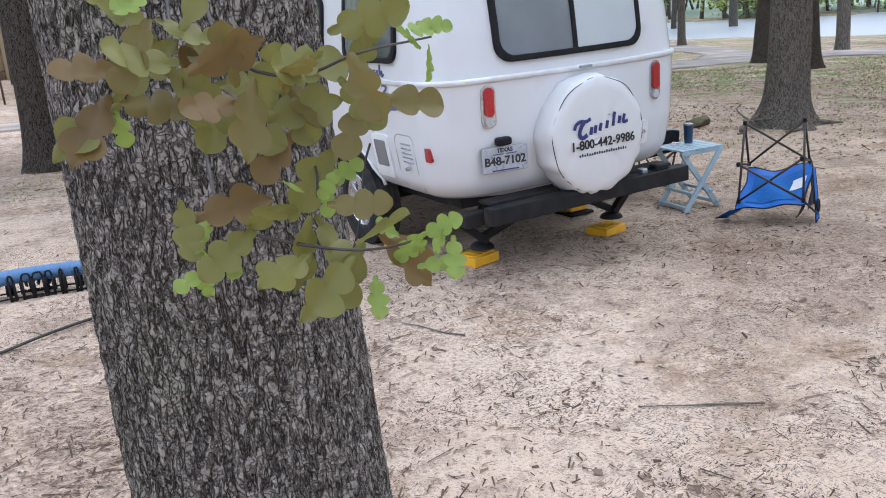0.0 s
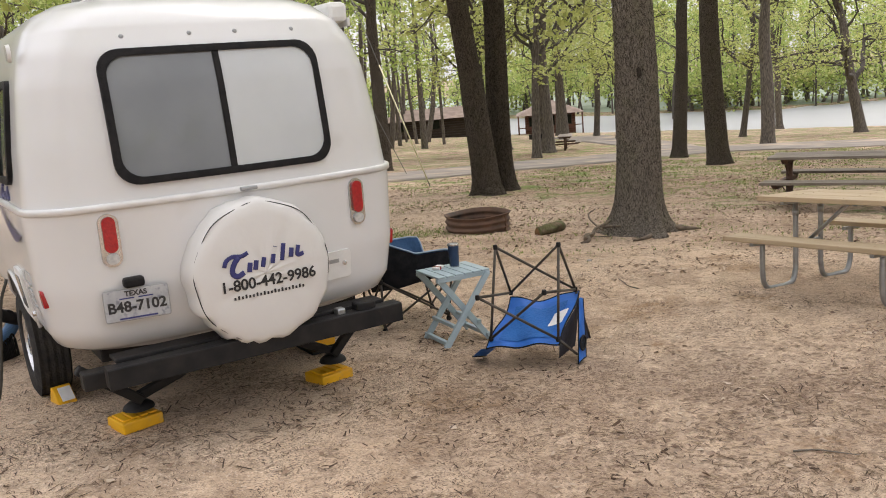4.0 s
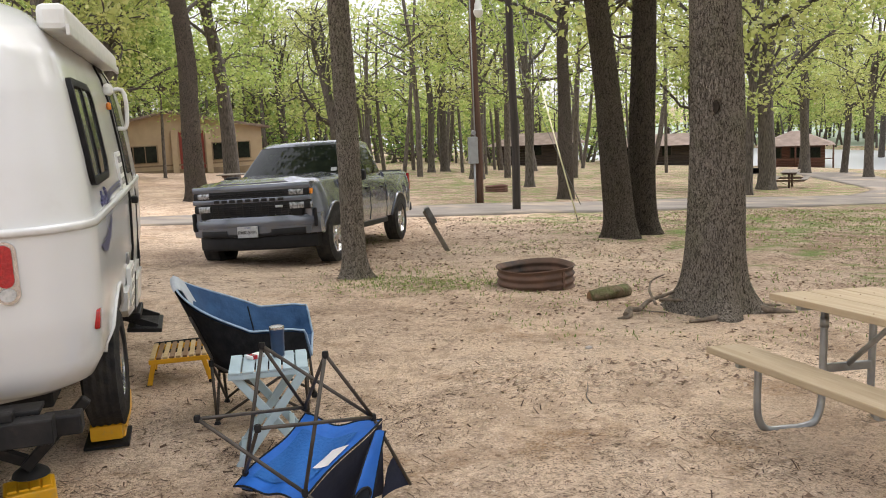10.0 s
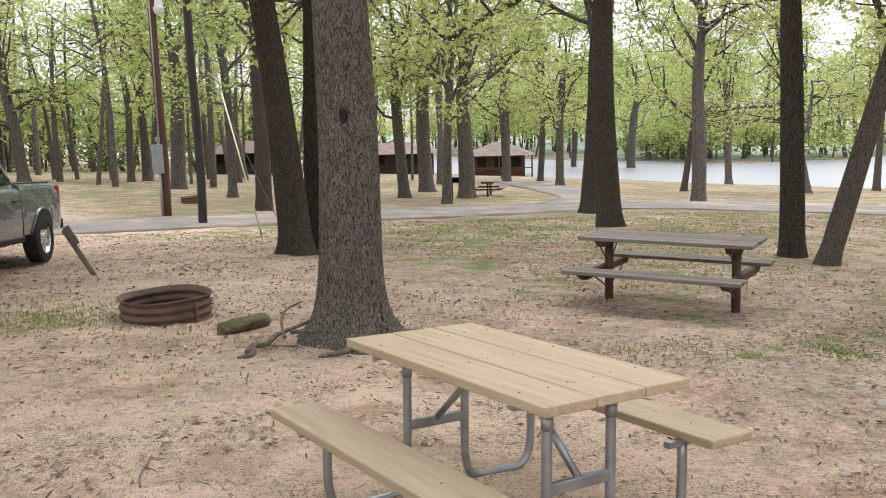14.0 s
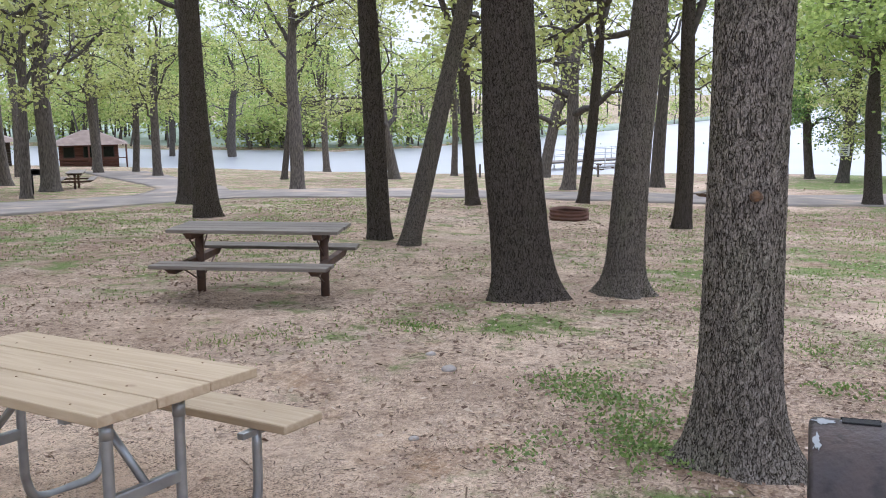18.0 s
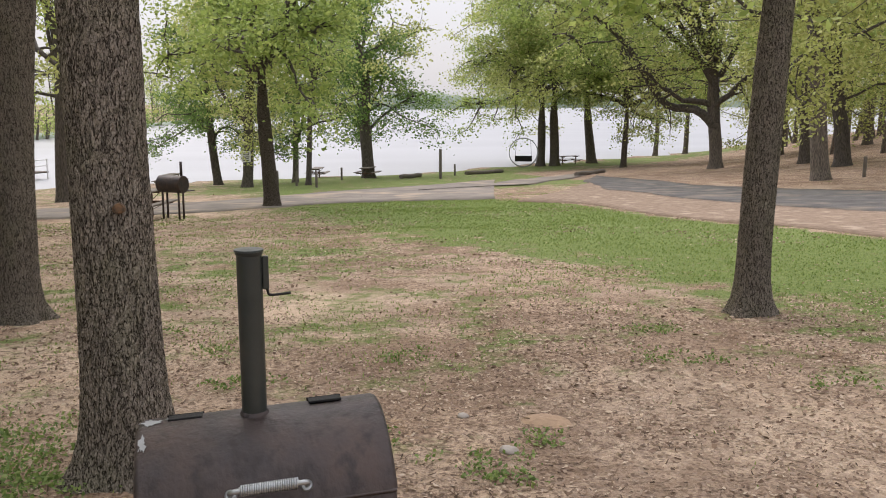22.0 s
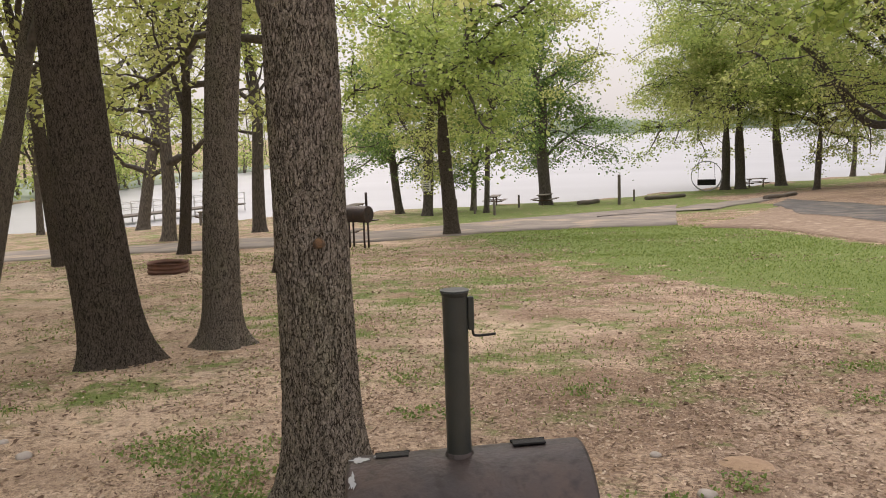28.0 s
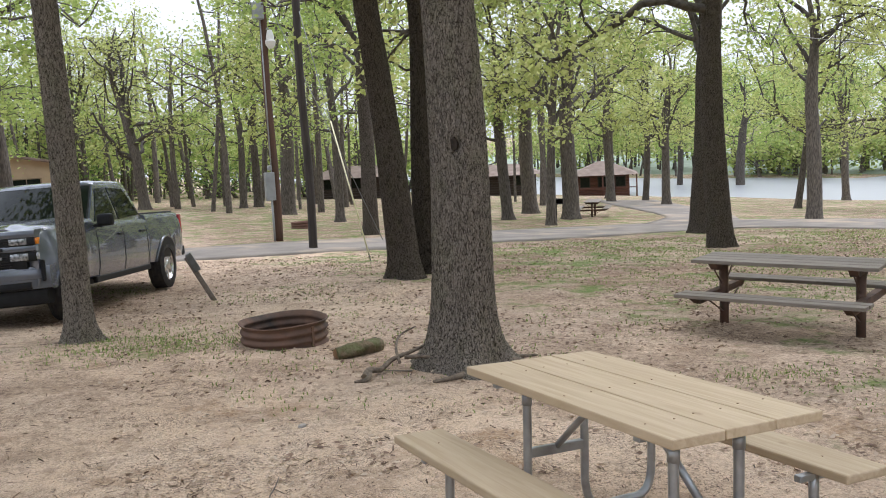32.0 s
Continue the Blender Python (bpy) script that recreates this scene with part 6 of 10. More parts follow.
part("ramp", prism([(-0.36, 0.005), (0.26, 0.005), (0.34, 0.10), (0.27, 0.108), (0.18, 0.07), (-0.1, 0.055), (-0.34, 0.02)], 0.19, "x", -0.095, 0.006), YELLOW, ramp)
part("ramp_chock", prism([(-0.40, 0.03), (-0.22, 0.03), (-0.24, 0.10), (-0.38, 0.125), (-0.40, 0.11)], 0.17, "x", -0.085, 0.006), YELLOW, ramp)
part("ramp_pad", box(0.24, 0.30, 0.02, (0, -0.30, 0.01), 0.004), BLACK_RUBBER, ramp, "black rubber pad")
for k in range(5):
    part("ramp_rib", box(0.195, 0.012, 0.012, (0, -0.22 + k * 0.09, 0.045 + 0.008 * k), 0.003), YELLOW, ramp)


CORD = material("dusty_black_cord", (0.035, 0.034, 0.028), 0.8, colour2=(0.055, 0.05, 0.04), scale=6)


def hose_run():
    """The sewer hose on its folding support."""
    ctrl = [(2.95, 6.98, -0.06), (2.90, 6.94, -0.12), (2.82, 6.87, -0.17), (2.7, 6.76, -0.18), (2.2, 6.36, -0.15), (1.69, 6.0, -0.12), (1.35, 5.80, -0.10), (0.8, 5.93, -0.07), (0.4, 5.97, -0.05), (-0.4, 5.9, -0.03), (-2.0, 5.7, -0.01)]
    pts = curve_pts([(x, y, z + 0.06 + 0.045 * min(1.0, max(0.0, (2.75 - x) / 0.5))) for x, y, z in ctrl], 150)
    hose = thing("sewer_hose", Matrix(), "blue corrugated sewer hose running from the trailer over a black support", "hose")
    b = rod(pts, 0.047, 14)
    part("hose", b, BLUE_HOSE, hose)
    for k in range(0, 150, 2):
        a = pts[k]
        d = pts[min(k + 1, 149)] - pts[max(k - 1, 0)]
        d /= np.linalg.norm(d)
        part("hose_rib", rod([a - d * 0.004, a + d * 0.004], 0.049, 12), BLUE_HOSE, hose)
    part("riser", rod([(2.76, 6.80, -0.10), (2.76, 6.80, 0.06)], 0.036, 12), BLUE_HOSE, hose)
    part("valve", rod([(2.80, 6.84, 0.12), (2.95, 6.93, 0.03), (3.12, 7.02, -0.04)], 0.046, 14), BLACK_RUBBER, hose, "black dump valve")
    part("outlet_pipe", rod([(2.69, 6.79, 0.19), (2.82, 6.855, 0.11)], 0.036, 12), GREY_METAL, hose, "grey outlet pipe")
    part("valve_box", box(0.05, 0.07, 0.07, (2.90, 6.90, 0.075), 0.008, (0, 30, 30)), BLACK_RUBBER, hose)
    sup = thing("hose_support", Matrix(), "black plastic accordion support under the blue hose", "hose support")
    for k in range(22, 146, 3):
        a = pts[k]
        d = pts[min(k + 1, 149)] - pts[max(k - 1, 0)]
        d /= np.linalg.norm(d)
        s = np.array([-d[1], d[0], 0]) / np.hypot(d[0], d[1])
        g = gz(a[0], a[1])
        drop, d = np.array([0, 0, a[2] - g]), np.array([d[0], d[1], 0]) * (0.020 + 0.012 * math.sin(k * 1.7))
        b = bmesh.new()
        for q in (-1, 1):
            for e in (-1, 1):
                rod([a + s * 0.075 * q + d * e - drop, a + s * 0.066 * q + d * e - [0, 0, 0.012]], 0.0095, 4, b)
            rod(curve_pts([a + s * 0.066 * q - d - [0, 0, 0.012], a + s * 0.060 * q - d * 0.6 + [0, 0, 0.018], a + s * 0.056 * q + [0, 0, 0.020], a + s * 0.060 * q + d * 0.6 + [0, 0, 0.018], a + s * 0.066 * q + d - [0, 0, 0.012]], 9), 0.006, 4, b)
            rod([a + s * 0.075 * q - d * 1.2 - drop + [0, 0, 0.012], a + s * 0.075 * q + d * 1.2 - drop + [0, 0, 0.012]], 0.008, 4, b)
        rod([a - s * 0.066 - [0, 0, 0.056], a + s * 0.066 - [0, 0, 0.056]], 0.009, 4, b)
        part("support_frame", b, BLACK_RUBBER, sup)
        if k + 3 < 146:
            e, ge = pts[k + 3], gz(pts[k + 3][0], pts[k + 3][1])
            for q in (-1, 1):
                part("link", rod([a + s * 0.072 * q - drop + [0, 0, 0.02], e + s * 0.072 * q - [0, 0, e[2] - ge - 0.02]], 0.006, 4), BLACK_RUBBER, sup)
    cord = thing("power_cord", Matrix(), "black power cord hanging from the trailer and lying on the sand", "cord")
    c = [(2.73, 5.28, 0.60), (2.68, 5.30, 0.45), (2.64, 5.36, 0.12), (2.60, 5.42, -0.10)]
    for x, y in ((2.52, 5.40), (2.41, 5.32), (2.12, 5.22), (1.86, 5.24), (1.59, 5.32), (1.3, 5.27), (0.95, 5.2), (0.68, 5.1), (0.42, 4.96), (0.24, 4.84), (-0.4, 4.5), (-1.3, 4.1)):
        c.append((x, y, gz(x, y) + 0.022))
    part("cord", rod(curve_pts(c, 70), 0.0085, 7), CORD, cord)


# ---- camp chairs and side table ----
def bucket_chair():
    t = thing("camp_chair", pose(5.62, 5.80, gz(5.62, 5.80), 0, 0, -101), "navy padded folding bucket chair with black sides and dark legs", "chair")
    n, rows = 81, 13
    inner, outer = np.zeros((rows, n, 3)), np.zeros((rows, n, 3))
    for j, u in enumerate(np.linspace(-1, 1, n)):
        f, side = abs(u), math.copysign(1.0, u)
        if f < 0.605:
            a = radians(90 * f / 0.605)
            px, py, nx, ny = 0.34 * math.sin(a) * side, -0.06 - 0.37 * math.cos(a), math.sin(a) * side, -math.cos(a)
        else:
            px, py, nx, ny = (0.34 + 0.02 * (f - 0.605)) * side, -0.06 + (f - 0.605) / 0.395 * 0.33, side, 0.0
        rim = 0.89 - 0.295 * min(1.0, f / 0.66) ** 1.05 - 0.012 * softstep(f, 0.9, 1.0)
        foot = 0.31 + 0.10 * f * f
        fore = float(softstep(f, 0.55, 0.95))
        for k in range(rows):
            h = k / (rows - 1)
            q = 0.60 + 0.40 * h ** 0.75
            qy = q * (1 - fore) + (1.10 - 0.10 * h) * fore
            qx = q * (1 - 0.5 * fore) + 0.5 * fore
            puff = (0.022 * abs(math.sin(u * 5.2 + 1.57)) ** 0.6 + 0.007 * math.sin(u * 31 + 9 * h)) * math.sin(math.pi * min(1, h * 1.02))
            lean = 0.06 * (1 - f) * h * h
            inner[k, j] = (px * qx - nx * puff, py * qy - ny * puff - lean, foot + (rim - foot) * h)
            outer[k, j] = (px * qx + nx * 0.028, py * qy + ny * 0.028 - lean, foot + (rim - foot) * h - 0.008)
    part("padded_lining", grid_mesh("lining", inner), NAVY_CLOTH, t, "navy padded lining")
    part("outer_shell", grid_mesh("shell", outer), BLACK_CLOTH, t, "black outer cloth")
    for j in (0, -1):
        part("arm_front", grid_mesh("arm_end", np.stack([inner[:, j], outer[:, j]])), NAVY_CLOTH, t)
    mid = n // 2
    seat = np.array([[inner[0, j] * (1 - v) + inner[0, n - 1 - j] * v + [0, 0, 0.035 * math.sin(math.pi * v) * min(1, j / 5 + 0.3)] for v in np.linspace(0, 1, 13)] for j in range(mid + 1)])
    part("seat", grid_mesh("seat", seat), NAVY_CLOTH, t, "navy padded seat")
    low = np.array([[outer[0, j] * (1 - v) + outer[0, n - 1 - j] * v - [0, 0, 0.03 * math.sin(math.pi * v)] for v in np.linspace(0, 1, 13)] for j in range(mid + 1)])
    part("seat_base", grid_mesh("base", low), BLACK_CLOTH, t)
    part("seat_front", grid_mesh("front", np.stack([seat[0], low[0]])), BLACK_CLOTH, t)
    edge = [tuple((inner[-1, j] + outer[-1, j]) / 2 + np.array([0, 0, 0.008])) for j in range(n)]
    edge += [tuple(p + np.array([0, 0.006, 0])) for p in inner[::-1, -1][2:-1]] + [tuple(p + np.array([0, 0.006, 0.004])) for p in seat[0, ::-1]] + [tuple(p + np.array([0, 0.006, 0])) for p in inner[1:-2, 0]]
    part("piping", rod(edge, 0.007, 6, closed=True), PIPING, t, "light blue piping")
    for j in (17, 63):
        part("seam", rod([tuple(inner[h, j]) for h in range(1, 12)], 0.005, 5), BLACK_CLOTH, t)
    cap = [inner[k] for k in (9, 10, 11, 12)]
    patch = np.array([[p * [0.97, 0.97, 1] for p in row[36:47]] for row in cap] + [[p + [0, 0, 0.018] for p in (inner[-1, 36:47] + outer[-1, 36:47]) / 2], [p + [0, -0.006, 0.004] for p in outer[-1, 36:47]]])
    part("headrest_patch", grid_mesh("patch", patch), PATCH_GREY, t, "pale grey headrest patch")
    feet = [(0.229, -0.286), (0.215, 0.256), (-0.205, -0.275), (-0.20, 0.29)]
    knees = [(0.24, -0.29, 0.40), (0.33, 0.26, 0.40), (-0.24, -0.29, 0.40), (-0.33, 0.26, 0.40)]
    for (fx, fy), knee in zip(feet, knees):
        part("leg", rod([(fx, fy, 0.012), knee], 0.0095, 7), DARK_ROD, t)
        part("leg_joint", lathe([(0.001, -0.02), (0.015, -0.018), (0.017, 0.0), (0.015, 0.018), (0.001, 0.02)], 10), BLACK_RUBBER, t).location = knee
        part("leg_foot", lathe([(0.001, 0), (0.02, 0), (0.022, 0.015), (0.014, 0.035), (0.001, 0.036)], 10), BLACK_RUBBER, t).location = (fx, fy, 0)
    for p, q in ((0, 1), (1, 0), (2, 3), (3, 2), (0, 2), (2, 0), (1, 3), (3, 1)):
        part("brace", rod([(feet[p][0], feet[p][1], 0.04), knees[q]], 0.009, 7), DARK_ROD, t)
    for s, k in ((1, 0), (-1, 2)):
        j = mid + s * 11
        up = [tuple(outer[h, j] + np.array([0.014 * s, -0.016, 0])) for h in (3, 6, 8, 10)]
        part("back_post", rod([knees[k], *up], 0.0095, 7), DARK_ROD, t)


def side_table():
    t = thing("side_table", pose(5.56, 5.05, gz(5.56, 5.05), 0, 0, -8), "pale blue folding slatted side table", "side table")
    for k in range(6):
        part("slat", box(0.062, 0.36, 0.014, (-0.175 + k * 0.07, 0, 0.507), 0.004), PALE_BLUE, t)
    for y in (-0.16, 0.16):
        part("top_rail", box(0.42, 0.03, 0.03, (0, y, 0.485), 0.004), PALE_BLUE, t)
        for s in (-1, 1):
            part("leg", box(0.045, 0.02, 0.62, (0, y - 0.02 * s, 0.245), 0.004, (0, 37 * s, 0)), PALE_BLUE, t)
    for s in (-1, 1):
        part("stretcher", box(0.03, 0.34, 0.03, (0.17 * s, 0, 0.03), 0.004), PALE_BLUE, t)
        part("stretcher", box(0.03, 0.34, 0.025, (0.10 * s, 0, 0.14), 0.004), PALE_BLUE, t)
    tb = thing("tumbler", pose(5.622, 5.105, gz(5.56, 5.05) + 0.514), "navy insulated tumbler with a steel rim on the side table", "tumbler")
    part("cup", lathe([(0.001, 0.006), (0.032, 0.006), (0.034, 0.012), (0.040, 0.15), (0.0405, 0.158), (0.036, 0.158), (0.030, 0.02), (0.001, 0.018)], 28), TUMBLER, tb)
    part("base_ring", lathe([(0.001, 0.0), (0.031, 0.0), (0.0335, 0.003), (0.0335, 0.008), (0.001, 0.008)], 28), CHROME, tb, "bare steel base")
    part("rim", lathe([(0.0395, 0.156), (0.0415, 0.158), (0.0415, 0.170), (0.0375, 0.172), (0.0365, 0.158)], 28), CHROME, tb, "bare steel rim")
    part("lid", lathe([(0.001, 0.168), (0.030, 0.168), (0.0372, 0.166), (0.0372, 0.162), (0.001, 0.162)], 28), CLEAR_LENS, tb, "clear lid")
    pk = thing("small_packet", pose(5.50, 5.14, gz(5.56, 5.05) + 0.515, 0, 0, 30), "small white and red packet on the side table", "packet")
    part("packet", box(0.09, 0.06, 0.02, (0, 0, 0.011), 0.004), PAPER, pk)
    part("red_band", box(0.03, 0.061, 0.021, (-0.02, 0, 0.0112), 0.002), RED_LENS, pk)


# dark navy cloth, taken nearly to black so its colour holds the under-seat shade
SHADE_NAVY = material("shade_darkened_navy_nylon", (0.004, 0.007, 0.020), 0.8, colour2=(0.006, 0.010, 0.028), scale=8, bump=0.4, bump_scale=12)


def upturned_chair():
    g = gz(5.6, 4.2)
    t = thing("folding_chair", Matrix.Translation((5.6, 4.2, g)), "upturned bright blue folding chair with its dark legs in the air", "chair")

    def L(x, y, h):
        return np.array([x - 5.6, y - 4.2, h])

    a1, a2, lt, rt = L(5.461, 4.400, 0.757), L(5.690, 4.048, 0.771), L(5.138, 4.194, 0.52), L(5.909, 4.152, 0.42)
    nl, nr, mid, fr = L(5.335, 4.35, 0.18), L(5.542, 3.935, 0.21), L(5.655, 4.515, 0.395), L(5.66, 3.90, 0.09)
    jn, b3 = L(5.356, 3.823, 0.565), L(6.09, 4.23, 0.03)
    for p, q in ((a1, nl), (a1, mid), (a1, rt), (a2, mid), (a2, rt), (a2, nr), (lt, mid), (jn, rt), (jn, nl), (lt, nr), (nr, fr), (rt, b3)):
        part("leg", rod([p, q], 0.0088, 8), DARK_ROD, t)
    for p in (a1, a2, lt, rt, mid, jn, nl, nr):
        part("joint", lathe([(0.001, -0.016), (0.013, -0.015), (0.016, 0.0), (0.013, 0.015), (0.001, 0.016)], 12), BLACK_RUBBER, t).location = tuple(p)
    n = 17
    grid = np.zeros((n, n, 3))
    c00, c10, c01, c11 = nl + [-0.06, -0.02, -0.05], nr + [-0.01, -0.03, -0.015], mid + [0.0, 0.0, -0.03], rt + [0.03, 0.0, -0.01]
    for i in range(n):
        for j in range(n):
            u, v = i / (n - 1), j / (n - 1)
            p = (c00 * (1 - u) + c10 * u) * (1 - v) + (c01 * (1 - u) + c11 * u) * v
            sag = math.sin(math.pi * u) * (0.05 + 0.4 * math.sin(math.pi * v) + 0.9 * v ** 3)
            grid[i, j] = p + np.array([0.012 * math.sin(5 * u + 3 * v), 0.012 * math.sin(7 * v), -0.045 * sag + 0.010 * math.sin(11 * u + 6 * v)])
    part("seat_cloth", grid_mesh("cloth", grid), BLUE_CLOTH, t)
    part("seat_lining", grid_mesh("lining", grid - [0, 0, 0.006]), BLUE_CLOTH, t)
    hem = [tuple(p) for p in (*grid[:, 0], *grid[-1, 1:], *grid[::-1, -1][1:], *grid[0, ::-1][1:-1])]
    part("hem", rod(hem, 0.005, 5, closed=True), BLACK_CLOTH, t, "black hem")
    flap = np.zeros((13, 7, 3))
    head, tail = (L(5.905, 4.125, 0.36), L(5.958, 4.137, 0.35)), (L(5.695, 3.93, 0.008), L(5.83, 4.0, 0.008))
    for i in range(13):
        for j in range(7):
            u, v = i / 12, j / 6
            p = (head[0] * (1 - v) + head[1] * v) * (1 - u) + (tail[0] * (1 - v) + tail[1] * v) * u
            flap[i, j] = p + np.array([-0.35, -0.55, 0.75]) * (0.016 * math.sin(math.pi * v) + 0.012 * math.sin(math.pi * u))
    part("arm_cloth", grid_mesh("arm", flap), BLUE_CLOTH, t)
    part("arm_lining", grid_mesh("arm_low", flap + [0.004, 0.006, -0.005]), BLUE_CLOTH, t)
    part("arm_hem", rod([tuple(p) for p in (*flap[:, 0], *flap[-1, 1:], *flap[::-1, -1][1:])], 0.005, 5), BLACK_CLOTH, t)
    top, toe = nl + np.array([-0.03, 0.0, -0.06]), np.array([5.37 - 5.6, 4.54 - 4.2, 0.012])
    foot = np.array([[top * (1 - u) + toe * u + np.array([0.075, -0.055, 0.0]) * (v - 0.5) + np.array([-0.01, -0.03, 0.01]) * math.sin(math.pi * v) for v in np.linspace(0, 1, 6)] for u in np.linspace(0, 1, 8)])
    part("arm_cloth", grid_mesh("arm", foot), BLUE_CLOTH, t)
    part("arm_hem", rod([tuple(p) for p in foot[-1]], 0.006, 5), BLACK_CLOTH, t)
    part("seat_mesh", grid_mesh("mesh_panel", grid[2:-2, 2:-3] + [0, 0, 0.005]), MESH_BLUE, t, "darker blue mesh panel")
    cup = flap[9, 3]
    along, across = flap[11, 3] - flap[7, 3], flap[9, 5] - flap[9, 1]
    along, across = along / np.linalg.norm(along), across / np.linalg.norm(across)
    out = np.cross(along, across)
    out = out * (-1 if out[1] > 0 else 1)
    ring = [cup + 0.046 * (math.cos(a) * along + math.sin(a) * across) for a in np.linspace(0, 2 * math.pi, 21)[:-1]]
    part("cup_holder", rod([tuple(p + out * 0.008) for p in ring], 0.007, 6, closed=True), BLACK_RUBBER, t)
    part("cup_mesh", grid_mesh("cup_mesh", np.array([[cup * (1 - f) + p * f + out * (0.004 + 0.002 * f) for p in ring + ring[:1]] for f in (0.05, 0.5, 0.97)])), BLACK_CLOTH, t)
    lab = grid[12:16, 6:11] + [0, 0, 0.008]
    part("care_label", grid_mesh("label", lab), PAPER, t, "white care label")
    back = np.array([[(rt * (1 - u) + b3 * u) * (1 - v) + (L(5.98, 4.20, 0.16) * (1 - u) + L(5.93, 4.17, 0.012) * u) * v + np.array([-0.01, -0.012, 0.016]) * math.sin(math.pi * v) for v in np.linspace(0, 1, 5)] for u in np.linspace(0.55, 1, 6)])
    part("back_cloth", grid_mesh("back", back), SHADE_NAVY, t, "dark navy backrest cloth")
    # fills the gap beside the flap; its shadow is in the cloth's colour
    under = np.array([[grid[-1, k] * (1 - v) + (L(5.70, 4.12, 0.015) * (1 - k / (n - 1)) + L(5.96, 4.24, 0.015) * (k / (n - 1))) * v + [0.0, 0.0, -0.012 - 0.02 * math.sin(math.pi * v)] for v in np.linspace(0, 1, 6)] for k in range(n)])
    part("under_cloth", grid_mesh("under", under), SHADE_NAVY, t, "navy cloth folded under the seat, coloured darker for the shade there")


bucket_chair()
side_table()
upturned_chair()

# step stool and mat by the door
st = thing("step_stool", pose(5.14, 6.80, gz(5.14, 6.80), 0, 0, -5), "yellow framed step stool with striped wooden slats", "step stool")
for k in range(9):
    part("slat", box(0.032, 0.44, 0.016, (-0.176 + k * 0.044, 0, 0.205), 0.004), STOOL_DARK if k % 2 else STOOL_WOOD, st)
for y in (-0.21, 0.21):
    part("top_rail", box(0.40, 0.022, 0.035, (0, y, 0.182), 0.005), YELLOW, st)
    for s in (-1, 1):
        part("leg", box(0.034, 0.024, 0.185, (0.188 * s, y, 0.092), 0.005, (0, -14 * s, 0)), YELLOW, st)
        part("leg_foot", box(0.040, 0.030, 0.024, (0.211 * s, y, 0.012), 0.005), BLACK_RUBBER, st)
mt = thing("door_mat", pose(5.2, 7.75, gz(5.2, 7.75) + 0.004, 0, 0, -3), "black ribbed mat on the sand below the trailer door", "mat")
part("mat", box(0.5, 0.35, 0.02, (0, 0, 0.012), 0.006), BLACK_RUBBER, mt)
for k in range(8):
    part("mat_rib", box(0.46, 0.012, 0.008, (0, -0.14 + k * 0.04, 0.025), 0.002), BLACK_RUBBER, mt)

# ---- picnic tables, fire rings, logs ----
def wood_material(name, a, b, knot, rough=0.65, grain=26.0):
    """Sawn boards: long grain along y, knots, a little difference from board to board."""
    m = bpy.data.materials.new(name)
    m.use_nodes = True
    n, l = m.node_tree.nodes, m.node_tree.links
    p = n["Principled BSDF"]
    p.inputs["Roughness"].default_value = rough
    tc, info, add, mp = n.new("ShaderNodeTexCoord"), n.new("ShaderNodeObjectInfo"), n.new("ShaderNodeVectorMath"), n.new("ShaderNodeMapping")
    l.new(tc.outputs["Object"], add.inputs[0])
    l.new(info.outputs["Random"], add.inputs[1])
    l.new(add.outputs[0], mp.inputs[0])
    mp.inputs["Scale"].default_value = (1, 0.06, 1)
    t = n.new("ShaderNodeTexNoise")
    t.inputs["Scale"].default_value, t.inputs["Detail"].default_value, t.inputs["Distortion"].default_value = grain, 6, 1.2
    l.new(mp.outputs[0], t.inputs[0])
    r = n.new("ShaderNodeValToRGB")
    r.color_ramp.elements[0].position, r.color_ramp.elements[0].color = 0.32, (*a, 1)
    r.color_ramp.elements[1].position, r.color_ramp.elements[1].color = 0.68, (*b, 1)
    l.new(t.outputs[0], r.inputs[0])
    v = n.new("ShaderNodeTexVoronoi")
    v.inputs["Scale"].default_value = 4.2
    k, km = n.new("ShaderNodeMapRange"), n.new("ShaderNodeMix")
    mp2 = n.new("ShaderNodeMapping")
    mp2.inputs["Scale"].default_value = (1, 0.55, 1)
    l.new(add.outputs[0], mp2.inputs[0])
    l.new(mp2.outputs[0], v.inputs[0])
    k.inputs[1].default_value, k.inputs[2].default_value, k.inputs[3].default_value, k.inputs[4].default_value = 0.04, 0.10, 0.75, 0.0
    l.new(v.outputs["Distance"], k.inputs[0])
    km.data_type = "RGBA"
    km.inputs[7].default_value = (*knot, 1)
    l.new(k.outputs[0], km.inputs[0])
    l.new(r.outputs[0], km.inputs[6])
    hsv, rr = n.new("ShaderNodeHueSaturation"), n.new("ShaderNodeMapRange")
    rr.inputs[3].default_value, rr.inputs[4].default_value = 0.88, 1.12
    l.new(info.outputs["Random"], rr.inputs[0])
    l.new(rr.outputs[0], hsv.inputs["Value"])
    l.new(km.outputs[2], hsv.inputs["Color"])
    l.new(hsv.outputs[0], p.inputs["Base Color"])
    b_ = n.new("ShaderNodeBump")
    b_.inputs["Strength"].default_value, b_.inputs["Distance"].default_value = 0.25, 0.01
    l.new(t.outputs[0], b_.inputs["Height"])
    l.new(b_.outputs[0], p.inputs["Normal"])
    return m


